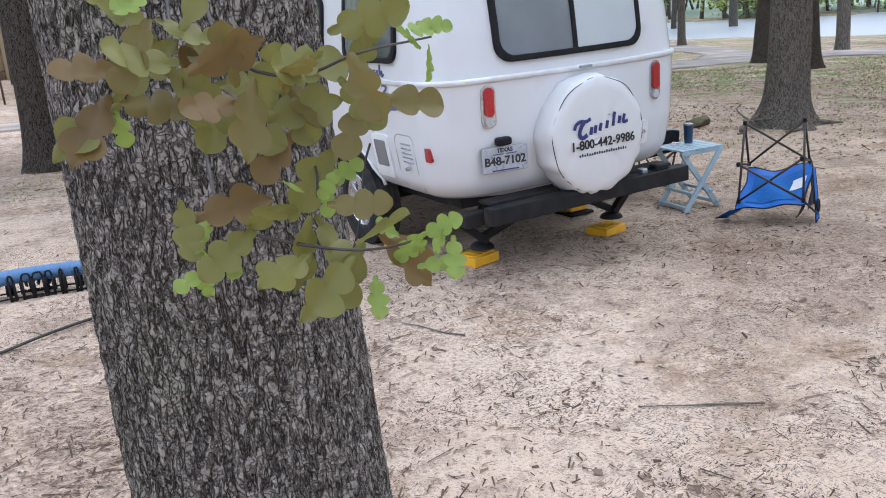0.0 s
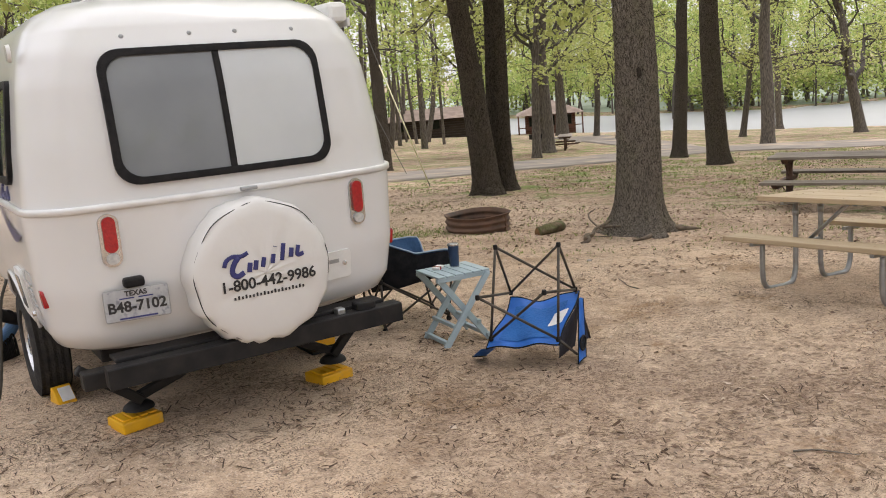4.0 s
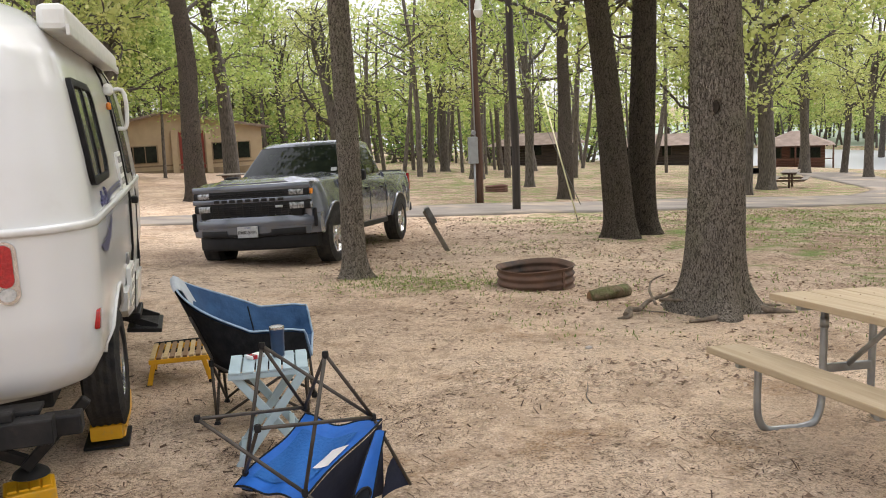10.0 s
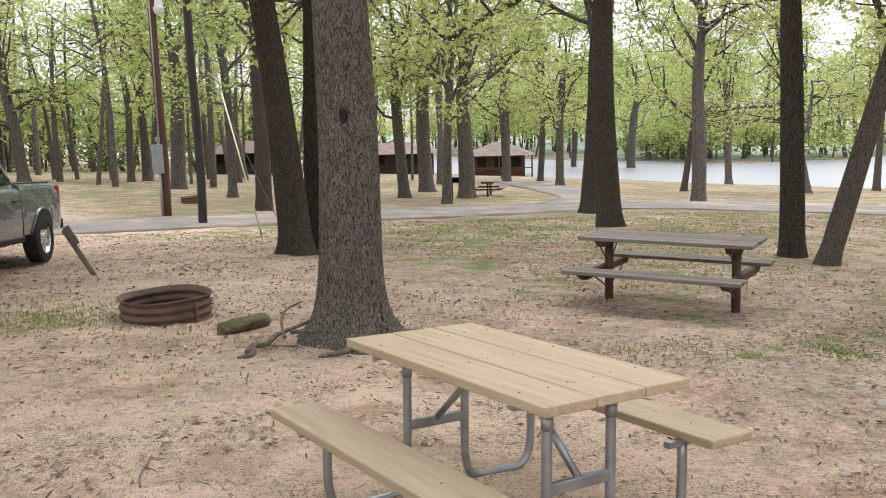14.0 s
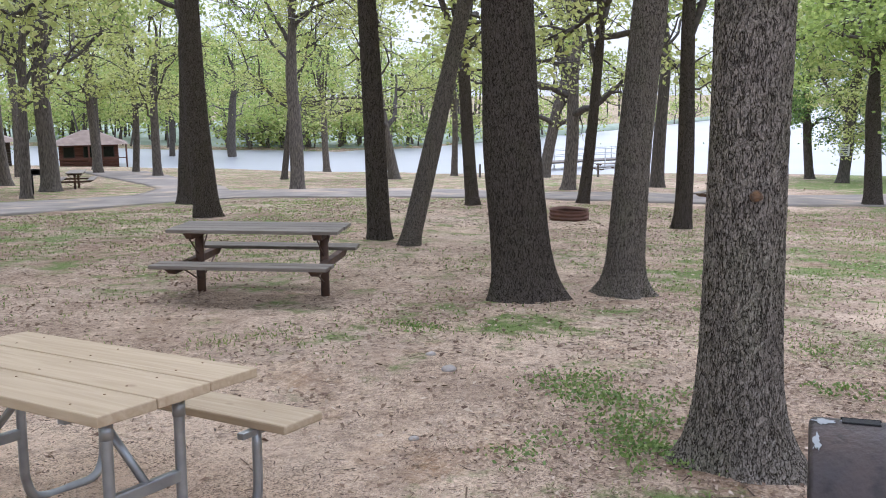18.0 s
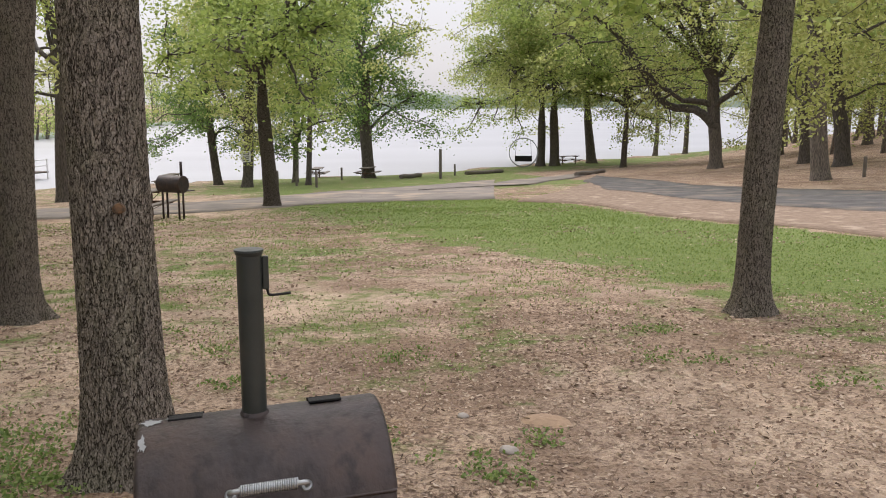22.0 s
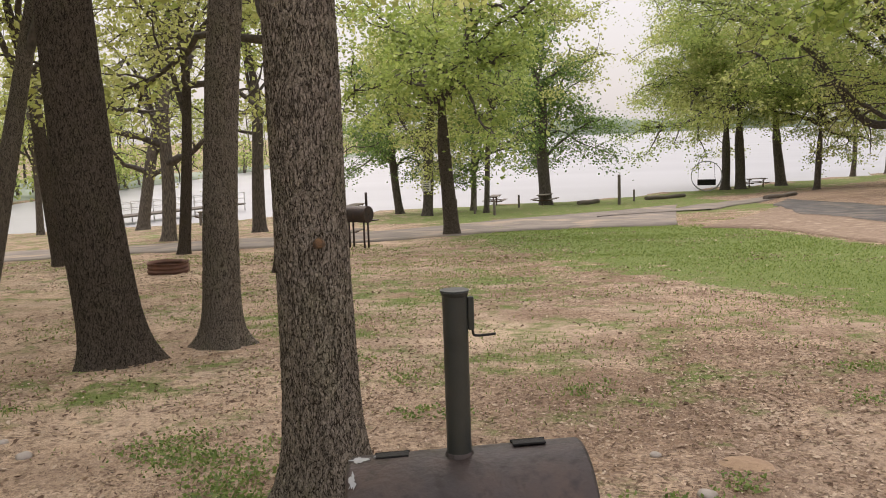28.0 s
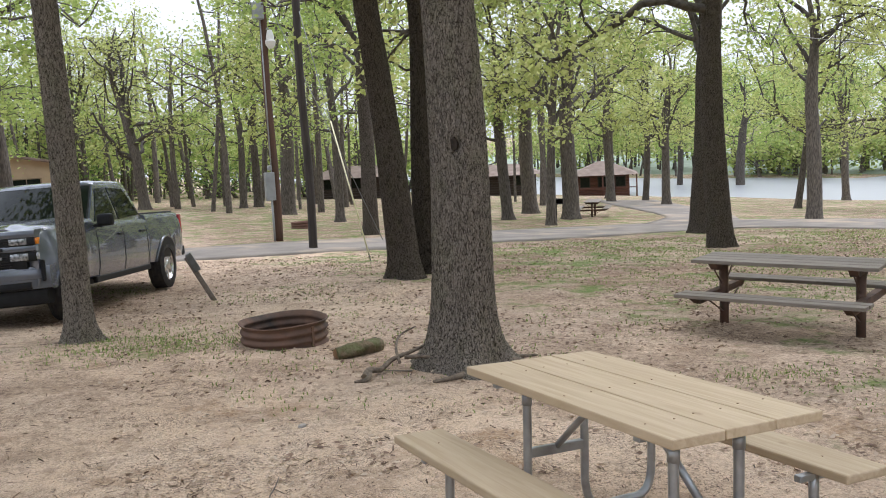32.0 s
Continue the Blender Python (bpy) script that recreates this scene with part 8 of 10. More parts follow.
POST_GREY = material("weathered_grey_box", (0.13, 0.13, 0.125), 0.7, colour2=(0.085, 0.083, 0.08), scale=9, bump=0.2)
sb = thing("service_post", pose(9.72, 14.30, gz(9.72, 14.3), 0, 0, -14), "leaning grey electric service box on a split post", "service post")
tilt = pose(0, 0, 0, 0, -27, 0)
for nm, bm_, mt_ in (("post", box(0.05, 0.045, 0.85, (-0.01, 0.03, 0.35), 0.006), OLD_WOOD), ("post", box(0.05, 0.03, 0.75, (0.02, -0.03, 0.30), 0.006), OLD_WOOD), ("box", box(0.09, 0.16, 0.30, (0.05, -0.02, 0.66), 0.010), POST_GREY), ("box_lid", box(0.095, 0.02, 0.27, (0.05, -0.108, 0.66), 0.006), POST_GREY)):
    part(nm, bm_, mt_, sb).matrix_basis = tilt

# ---- the pickup truck ----
PAINT = material("grey_metallic_car_paint", (0.112, 0.126, 0.156), 0.22, 0.2, colour2=(0.10, 0.113, 0.142), scale=3, coat=1.0, spots=(0.12, 0.125, 0.13), spot_scale=3, spot_at=(0.6, 0.85))
TRIM_BLACK = material("black_plastic_trim", (0.012, 0.012, 0.013), 0.55, colour2=(0.016, 0.016, 0.017), scale=12, bump=0.1)
TRIM_BLACK.node_tree.nodes["Principled BSDF"].inputs["Specular IOR Level"].default_value = 0.2
GLASS_DARK = material("car_glass", (0.008, 0.011, 0.009), 0.03, colour2=(0.014, 0.019, 0.014), scale=5)
GLASS_DARK.node_tree.nodes["Principled BSDF"].inputs["Specular IOR Level"].default_value = 0.14
HEADLAMP = material("headlamp_lens", (0.42, 0.43, 0.45), 0.10, 0.4, colour2=(0.14, 0.145, 0.15), scale=30, coat=1.0)


def flank(y, z):
    """Half-width of the body: a crease below the belt, tucked sills, flared arches, a tapered nose."""
    w = 0.985 - 0.055 * max(0, (z - 0.98) / 0.28) ** 1.6 - 0.05 * max(0, (0.72 - z) / 0.3) ** 1.5
    for yw in (1.97, -1.775):
        w += 0.032 * math.exp(-((y - yw) / 0.50) ** 4) * (1 - max(0, min(1, (z - 0.92) / 0.2)))
    if y > 2.25:
        w *= 1 - 0.155 * ((y - 2.25) / 0.55) ** 2.2
    if y < -2.6:
        w *= 1 - 0.05 * ((-2.6 - y) / 0.3) ** 2
    return w


def shell(y0, y1, low, top, crown, name, parent, n=16):
    """A stretch of the body lofted along y between its sills, with rounded shoulders and a crowned top."""
    rows = []
    for k in range(n):
        y = y0 + (y1 - y0) * k / (n - 1)
        hi, lo = top(y), low(y)
        half = [(flank(y, lo + (hi - 0.10 - lo) * q), lo + (hi - 0.10 - lo) * q) for q in (0, 0.15, 0.32, 0.5, 0.65, 0.8, 0.92, 1)]
        w = flank(y, hi - 0.10)
        half += [(w - 0.012, hi - 0.055), (w - 0.045, hi - 0.018), (w - 0.11, hi)]
        half += [(w * q, hi + crown(q)) for q in (0.78, 0.66, 0.60, 0.52, 0.3)]
        sec = [(-x, z) for x, z in half] + [(0, hi + crown(0))] + [(x, z) for x, z in half[::-1]]
        rows.append([(x, y, z) for x, z in sec])
    bm = bmesh.new()
    bm.from_mesh(grid_mesh(name, np.array(rows), closed=True))
    bmesh.ops.holes_fill(bm, edges=bm.edges, sides=0)
    bmesh.ops.recalc_face_normals(bm, faces=bm.faces)
    return part(name, smooth(bm, 32), PAINT, parent)


def plate4(name, quad, parent, mat, thick=0.012, inset=0.0, label=""):
    """A flat four-cornered panel with thickness."""
    q = np.array(quad, float)
    c = q.mean(0)
    q = c + (q - c) * (1 - inset)
    nrm = np.cross(q[1] - q[0], q[3] - q[0])
    nrm /= np.linalg.norm(nrm)
    b = bmesh.new()
    lo = [b.verts.new(p - nrm * thick) for p in q]
    hi = [b.verts.new(p) for p in q]
    b.faces.new(lo[::-1])
    b.faces.new(hi)
    for i in range(4):
        b.faces.new((lo[i], lo[(i + 1) % 4], hi[(i + 1) % 4], hi[i]))
    bmesh.ops.bevel(b, geom=list(b.edges), offset=min(0.004, thick * 0.4), segments=1, affect="EDGES")
    bmesh.ops.recalc_face_normals(b, faces=b.faces)
    return part(name, b, mat, parent, label)


def bowed(name, x0, x1, y, d, z, h, parent, mat, bow=0.15, rad=0.02, n=15, label="", droop=0.0):
    """A bar across the nose, bent back towards its ends, with a rounded section."""
    rows = []
    for k in range(n):
        x = x0 + (x1 - x0) * k / (n - 1)
        yy, zz = y - bow * abs(x / 0.95) ** 2.6, z - droop * (x / 0.95) ** 2
        r = min(rad, d / 2.2, h / 2.2)
        sec = []
        for a0, sy, sz in ((0, 1, 1), (1, -1, 1), (2, -1, -1), (3, 1, -1)):
            for q in (0.0, 0.5, 1.0):
                a = (a0 + q) * math.pi / 2
                sec.append((sy * (d / 2 - r) + r * math.cos(a), sz * (h / 2 - r) + r * math.sin(a)))
        rows.append([(x, yy + a, zz + b) for a, b in sec])
    bm = bmesh.new()
    bm.from_mesh(grid_mesh(name, np.array(rows), closed=True))
    bmesh.ops.holes_fill(bm, edges=bm.edges, sides=0)
    bmesh.ops.recalc_face_normals(bm, faces=bm.faces)
    return part(name, smooth(bm, 40), mat, parent, label)


def pickup():
    cx, cy = 7.80, 15.50
    turn = 149.6
    fwd = np.array([-math.sin(math.radians(turn)), math.cos(math.radians(turn))])
    zf, zr = gz(cx + fwd[0] * 1.97, cy + fwd[1] * 1.97), gz(cx - fwd[0] * 1.775, cy - fwd[1] * 1.775)
    pitch = math.degrees(math.atan2(zf - zr, 3.745))
    t = thing("pickup_truck", pose(cx, cy, (zf * 1.775 + zr * 1.97) / 3.745 - 0.03, 0, 0, turn) @ pose(0, 0, 0, pitch, 1.6, 0), "dusty grey four-door pickup truck parked on the sand", "pickup truck")
    body = new("body")
    body.parent = t
    ease = lambda a, b, v: max(0.0, min(1.0, (v - a) / (b - a))) ** 2 * (3 - 2 * max(0.0, min(1.0, (v - a) / (b - a))))
    shell(1.02, 2.69, lambda y: 0.50, lambda y: 1.325 - 0.050 * ease(1.1, 2.5, y) - 0.055 * ease(2.4, 2.69, y) ** 1.5, lambda q: 0.006 + 0.034 * ease(0.70, 0.58, q) if q > 0.55 else 0.04 - 0.012 * ease(0.55, 0.1, q), "hood", body, 24)
    shell(-1.02, 1.02, lambda y: 0.44, lambda y: 1.26, lambda q: 0.0, "cab_side", body, 8)
    shell(-2.88, -1.035, lambda y: 0.50, lambda y: 1.315 - 0.02 * ease(-2.7, -2.88, y), lambda q: -0.02, "cargo_bed", body, 14)
    part("bed_cover", box(1.66, 1.66, 0.03, (0, -1.92, 1.318), 0.012), TRIM_BLACK, body)
    # greenhouse, level by level, with a bowed windscreen
    wb, wt, zb, zt = 0.925, 0.735, 1.19, 1.83
    yb0, yt0, yb1, yt1 = 1.36, 0.60, -1.08, -0.80

    def level(f, inset=0.0):
        w, a, b = wb + (wt - wb) * f ** 1.15 - inset, yb0 + (yt0 - yb0) * f - inset, yb1 + (yt1 - yb1) * f + inset
        front = [(x * w, a - 0.16 * abs(x) ** 2.6) for x in np.linspace(-1, 1, 17)]
        c = front[-1][1]
        side = [(w, c + (b - c) * q) for q in (0.04, 0.25, 0.5, 0.75, 0.94)]
        back = [(x * w, b) for x in np.linspace(0.94, -0.94, 7)]
        return front + side + back + [(-x, y) for x, y in side[::-1]]

    levels = [(f, 0.0, 0.0) for f in (0, 0.25, 0.5, 0.75, 0.93)] + [(1, 0.0, 0.0), (1, 0.025, 0.022), (1, 0.08, 0.042), (1, 0.2, 0.055), (1, 0.45, 0.062), (1, 0.62, 0.063)]
    rows = [[(x, y, zb + (zt - zb) * f + dz) for x, y in level(f, ins)] for f, ins, dz in levels]
    bm = bmesh.new()
    bm.from_mesh(grid_mesh("cab", np.array(rows), closed=True))
    bmesh.ops.holes_fill(bm, edges=bm.edges, sides=0)
    bmesh.ops.recalc_face_normals(bm, faces=bm.faces)
    part("cab_roof", smooth(bm, 40), PAINT, body)

    def on_side(s, y, z, o=0.014):
        f = (z - zb) / (zt - zb)
        return np.array([(wb + (wt - wb) * f ** 1.15 + o) * s, y, z])

    def on_screen(x, f, o=0.012):
        a = yb0 + (yt0 - yb0) * f - 0.16 * abs(x) ** 2.6
        return np.array([x * (wb + (wt - wb) * f ** 1.15), a + o * 0.6, zb + (zt - zb) * f + o * 0.8])

    rows = [[on_screen(x, f) for x in np.linspace(-0.955, 0.955, 19)] for f in np.linspace(0.15, 0.93, 9)]
    part("windscreen", grid_mesh("windscreen", np.array(rows)), GLASS_DARK, body, "dark windscreen")
    rows = [[on_screen(x, f, 0.008) for x in np.linspace(-0.975, 0.975, 19)] for f in np.linspace(0.12, 0.955, 9)]
    part("windscreen_seal", grid_mesh("windscreen_seal", np.array(rows)), TRIM_BLACK, body)
    for x, f, w, h in ((-0.80, 0.30, 0.05, 0.045), (-0.80, 0.17, 0.05, 0.04)):
        part("sticker", grid_mesh("sticker", np.array([[on_screen(x + w * a, f + h * b, 0.015) for a in (-1, 1)] for b in (-1, 1)])), PLATE_WHITE, body)
    part("wiper", rod([tuple(on_screen(-0.62, 0.16, 0.03)), tuple(on_screen(-0.05, 0.18, 0.03))], 0.008, 5), TRIM_BLACK, body)
    part("wiper", rod([tuple(on_screen(0.1, 0.16, 0.03)), tuple(on_screen(0.66, 0.18, 0.03))], 0.008, 5), TRIM_BLACK, body)
    bowed("cowl", -0.86, 0.86, 1.34, 0.09, 1.315, 0.05, body, TRIM_BLACK, 0.16, 0.015)
    for s in (-1, 1):
        o = 1 if s > 0 else -1
        plate4("side_window", [on_side(s, 0.92, 1.27), on_side(s, 0.48, 1.75), on_side(s, 0.12, 1.765), on_side(s, 0.10, 1.27)][::o], body, GLASS_DARK, 0.016)
        plate4("side_window", [on_side(s, 0.02, 1.27), on_side(s, 0.04, 1.765), on_side(s, -0.58, 1.735), on_side(s, -0.84, 1.31)][::o], body, GLASS_DARK, 0.016)
        for y in (1.05, 0.06, -0.95):
            seam = [((flank(y, z) + 0.001) * s, y - (0.10 * max(0, 0.75 - z) if y < -0.5 else 0), z) for z in np.linspace(0.50, 1.12, 8)]
            part("door_seam", rod(seam, 0.006, 5), TRIM_BLACK, body)
        part("sill", box(0.07, 2.2, 0.09, (0.935 * s, 0.07, 0.44), 0.02), TRIM_BLACK, body)
        for y in (0.20, -0.72):
            part("door_handle", box(0.035, 0.19, 0.035, (0.99 * s, y, 1.045), 0.014), TRIM_BLACK, body)
        m = part("mirror", box(0.23, 0.13, 0.175, (1.09 * s, 0.98, 1.275), 0.04, (0, 0, 8 * s), 3), TRIM_BLACK, body, "black door mirror")
        part("mirror_arm", box(0.16, 0.07, 0.05, (0.97 * s, 0.98, 1.20), 0.012), TRIM_BLACK, m)
        for y in (1.97, -1.775):
            o_ = [(y + 0.475 * math.cos(a), max(0.50, 0.42 + 0.475 * math.sin(a))) for a in np.linspace(-0.2, math.pi + 0.2, 26)]
            part("wheel_arch", on_surface(lambda u, v, h, s=s: ((flank(u, v) + 0.003 + h) * s, u, v), o_, 0.006, 0.02), TRIM_BLACK, body)
            lipp = [((flank(y + 0.485 * math.cos(a), 0.42 + 0.485 * math.sin(a)) + 0.004) * s, y + 0.485 * math.cos(a), 0.42 + 0.485 * math.sin(a)) for a in np.linspace(0.14, math.pi - 0.14, 24)]
            part("arch_lip", rod(lipp, 0.020, 6), PAINT, body)
            wheel("wheel", t, 0.405, 0.27, 0.268, (0.895 * s, y, 0.405), s)
        part("tail_light", box(0.10, 0.10, 0.36, (0.90 * s, -2.85, 1.08), 0.02), RED_LENS, body)
        part("mud_flap", box(0.02, 0.02, 0.2, (0.93 * s, -2.32, 0.42), 0.004), TRIM_BLACK, body)
    # the face
    fc = new("front")
    fc.parent = t
    fc.location = (0, 0, 0.055)
    bowed("hood_lip", -0.90, 0.90, 2.74, 0.22, 1.125, 0.105, fc, PAINT, 0.12, 0.04, 19)
    bowed("grille", -0.78, 0.78, 2.79, 0.08, 0.895, 0.40, fc, TRIM_BLACK, 0.10, 0.02)
    for z in (1.025, 1.05, 0.74, 0.77, 0.80, 0.83, 0.86):
        bowed("grille_bar", -0.62, 0.62, 2.836, 0.02, z, 0.012, fc, BLACK_STEEL, 0.10, 0.004, 9)
    for k in range(13):
        x = -0.58 + 0.0967 * k
        part("grille_bar", box(0.012, 0.018, 0.17, (x, 2.834 - 0.10 * abs(x / 0.95) ** 2.6, 0.80), 0.002), BLACK_STEEL, fc)
    band = bowed("grille_band", -0.905, 0.905, 2.812, 0.07, 0.948, 0.075, fc, PAINT, 0.115, 0.02)
    for k in range(9):
        x = -0.49 + 0.1225 * k
        part("emblem_block", box(0.085, 0.012, 0.042, (x, 2.850 - 0.115 * abs(x / 0.95) ** 2.6, 0.948), 0.004), TRIM_BLACK, band)
    part("emblem", box(0.11, 0.02, 0.035, (-0.46, 2.832, 0.845), 0.008), STEEL, fc)
    for s in (-1, 1):
        for z, hh, lab in ((1.035, 0.10, "slim clear headlamp"), (0.845, 0.115, "lower headlamp")):
            a = sorted((0.60 * s, 0.885 * s))
            hl = bowed("headlamp", a[0], a[1], 2.80, 0.09, z, hh, fc, TRIM_BLACK, 0.12, 0.02, 7, lab)
            for x0, x1 in ((0.61, 0.715), (0.722, 0.81)):
                a = sorted((x0 * s, x1 * s))
                bowed("lens", a[0], a[1], 2.822, 0.06, z, hh * 0.84, hl, HEADLAMP, 0.12, 0.02, 5)
            a = sorted((0.815 * s, 0.905 * s))
            bowed("indicator", a[0], a[1], 2.80 if z > 0.9 else 2.795, 0.09, z, hh * 0.80, hl, AMBER if z > 0.9 and s < 0 else HEADLAMP, 0.16, 0.02, 5, "amber indicator" if z > 0.9 and s < 0 else "")
        part("side_intake", box(0.05, 0.09, 0.27, (0.93 * s, 2.665, 0.66), 0.03, (0, 0, -38 * s)), TRIM_BLACK, fc)
    bowed("bumper", -0.985, 0.985, 2.79, 0.22, 0.575, 0.30, fc, PAINT, 0.27, 0.05, 23)
    bowed("bumper_step", -0.93, 0.93, 2.845, 0.13, 0.62, 0.14, fc, PAINT, 0.25, 0.045, 21)
    for s in (-1, 1):
        a = sorted((0.34 * s, 0.80 * s))
        bowed("fog_recess", a[0], a[1], 2.885, 0.06, 0.485, 0.10, fc, TRIM_BLACK, 0.26, 0.03, 7)
    bowed("skid_bar", -0.34, 0.34, 2.875, 0.05, 0.46, 0.06, fc, TRIM_BLACK, 0.18, 0.02, 7)
    bowed("lower_valance", -0.91, 0.91, 2.75, 0.20, 0.345, 0.225, fc, TRIM_BLACK, 0.30, 0.05, 17)
    pl = part("licence_plate", box(0.31, 0.012, 0.16, (0, 2.935, 0.505), 0.006), PLATE_WHITE, fc)
    words("PMK-5891", 0.068, pose(0, 2.942, 0.495, 90, 0, 180), BLACK_INK, pl, bold=0.0012)
    words("TEXAS", 0.03, pose(0, 2.942, 0.562, 90, 0, 180), NAVY_INK, pl)
    part("chassis", box(1.3, 4.9, 0.16, (0, 0, 0.42), 0.02), TRIM_BLACK, t)
    part("rear_bumper", box(1.86, 0.16, 0.18, (0, -2.94, 0.58), 0.03), TRIM_BLACK, t)
    part("aerial", rod([(-0.3, 0.30, 1.88), (-0.3, 0.18, 1.97)], 0.016, 6), TRIM_BLACK, t)
    for y in (1.97, -1.775):
        part("axle", rod([(-0.8, y, 0.405), (0.8, y, 0.405)], 0.05, 8), TRIM_BLACK, t)


pickup()

# ---- buildings ----
TAN_WALL = material("tan_stucco", (0.44, 0.335, 0.22), 0.85, colour2=(0.39, 0.295, 0.195), scale=2, bump=0.15, bump_scale=20)
TAN_BASE = material("dark_tan_base", (0.25, 0.18, 0.11), 0.85, colour2=(0.21, 0.15, 0.095), scale=3, bump=0.1)
RED_DOOR = material("red_door_paint", (0.27, 0.042, 0.03), 0.5, colour2=(0.22, 0.036, 0.026), scale=4)
ROOF_BROWN = material("brown_roof_shingles", (0.21, 0.155, 0.12), 0.9, colour2=(0.15, 0.11, 0.085), scale=2, bump=0.3, spots=(0.25, 0.19, 0.15), spot_scale=1.2)
CABIN_WOOD = material("red_brown_cabin_boards", (0.135, 0.055, 0.035), 0.8, colour2=(0.10, 0.042, 0.028), scale=3, stretch=(1, 1, 8), bump=0.2)
DARK_SHED = material("dark_brown_boards", (0.055, 0.038, 0.028), 0.85, colour2=(0.04, 0.028, 0.022), scale=3, bump=0.2)


def tan_building():
    g = gz(6.5, 58) - 0.25
    t = thing("park_building", Matrix.Translation((6.55, 58.0, g)), "tan stuccoed building with dark windows and a red door", "building")
    hw, dp, he, hp = 5.7, 9.0, 2.85, 3.95
    wall = part("wall", prism([(-hw, 0), (hw, 0), (hw, he), (0, hp), (-hw, he)], dp, "y", 0.0), TAN_WALL, t)
    part("plinth", box(2 * hw + 0.06, 0.10, 0.45, (0, -0.02, 0.22), 0.01), TAN_BASE, wall)
    part("trim_band", box(2 * hw + 0.04, 0.05, 0.10, (0, -0.01, 0.72), 0.01), TAN_BASE, wall)
    for s in (-1, 1):
        a = math.degrees(math.atan2(hp - he, hw))
        part("roof", box(math.hypot(hw + 0.5, hp - he) + 0.15, dp + 0.8, 0.16, (s * (hw + 0.4) / 2, dp / 2, (he + hp) / 2 + 0.02), 0.02, (0, s * a, 0)), ROOF_BROWN, t)
    for x0, x1, z0, z1, n in ((-3.55, -0.75, 0.95, 1.95, 4), (-5.1, -4.4, 0.95, 2.0, 1), (2.6, 4.9, 0.95, 1.95, 3)):
        w = new("window")
        w.parent = t
        part("window_frame", box(x1 - x0 + 0.12, 0.10, z1 - z0 + 0.12, ((x0 + x1) / 2, -0.02, (z0 + z1) / 2), 0.01), TAN_BASE, w)
        for k in range(n):
            d = (x1 - x0) / n
            part("pane", box(d - 0.05, 0.04, z1 - z0, (x0 + d * (k + 0.5), -0.065, (z0 + z1) / 2), 0.004), GLASS_DARK, w)
    d = new("entrance")
    d.parent = t
    part("door_leaf", box(1.0, 0.08, 2.1, (1.35, -0.03, 1.15), 0.01), RED_DOOR, d)
    part("door_surround", box(1.5, 0.06, 2.75, (1.35, 0.005, 1.4), 0.01), RED_DOOR, d)
    part("pillar", box(0.35, 0.3, 2.9, (0.3, -0.2, 1.42), 0.01), TAN_WALL, t)
    part("pillar", box(0.35, 0.3, 2.9, (2.35, -0.2, 1.42), 0.01), TAN_WALL, t)


def cabin(x, y, turn, w, d, he, hp, mat, label, porch=True):
    t = thing("cabin", pose(x, y, gz(x, y) - 0.1, 0, 0, turn), label, "cabin", "park cabins")
    b = new("walls")
    b.parent = t
    n = 9
    for k in range(n):
        part("log_course", box(w, d, he / n - 0.02, (0, 0, he / n * (k + 0.5)), 0.02), mat, b)
    bm = bmesh.new()
    o = 0.8
    base = [bm.verts.new(p) for p in ((-w / 2 - o, -d / 2 - o, he - 0.05), (w / 2 + o, -d / 2 - o, he - 0.05), (w / 2 + o, d / 2 + o, he - 0.05), (-w / 2 - o, d / 2 + o, he - 0.05))]
    r = max(0.1, w / 2 - d / 2 * 0.9)
    top = [bm.verts.new((-r, 0, hp)), bm.verts.new((r, 0, hp))]
    for f in ((base[0], base[1], top[1], top[0]), (base[2], base[3], top[0], top[1]), (base[1], base[2], top[1]), (base[3], base[0], top[0]), base[::-1]):
        bm.faces.new(f)
    bmesh.ops.recalc_face_normals(bm, faces=bm.faces)
    part("roof", bm, ROOF_BROWN, t)
    for k in range(3):
        wx = -w / 2 + w * (k + 0.5) / 3
        win = new("window")
        win.parent = t
        part("window_frame", box(0.9, 0.08, 0.95, (wx, -d / 2 - 0.02, 1.45), 0.01), DARK_SHED, win)
        part("pane", box(0.74, 0.03, 0.8, (wx, -d / 2 - 0.06, 1.45), 0.004), GLASS_DARK, win)
    if porch:
        for sx in (-1, 0, 1):
            part("porch_post", rod([(sx * (w / 2 + 0.6), -d / 2 - 0.65, 0), (sx * (w / 2 + 0.6), -d / 2 - 0.65, he)], 0.07, 8), mat, t)
        part("porch_rail", box(w + 1.2, 0.06, 0.08, (0, -d / 2 - 0.65, 0.95), 0.01), mat, t)


tan_building()
cabin(58.2, 63.0, -40, 4.6, 4.2, 2.1, 3.2, CABIN_WOOD, "red-brown log cabin with a low hipped shingle roof")
cabin(50.0, 70.0, -35, 9.5, 4.0, 2.0, 2.9, DARK_SHED, "long dark brown cabin with a low roof", False)
cabin(38.0, 72.0, -25, 7.0, 4.0, 2.0, 2.9, DARK_SHED, "dark brown cabin half hidden by trees", False)

# ---- by the lake ----
POST_WOOD = material("grey_post_wood", (0.17, 0.145, 0.12), 0.9, colour2=(0.11, 0.095, 0.08), scale=5, stretch=(4, 4, 0.5), bump=0.4)


def post(x, y, h, r, label, mat=None):
    t = thing("wooden_post", Matrix.Translation((x, y, gz(x, y))), label, "post", "posts by the road and the lake")
    part("shaft", lathe([(r, -0.2), (r, h * 0.5), (r * 0.95, h - 0.02), (r * 0.7, h), (0.001, h)], 12), mat or POST_WOOD, t)
    return t


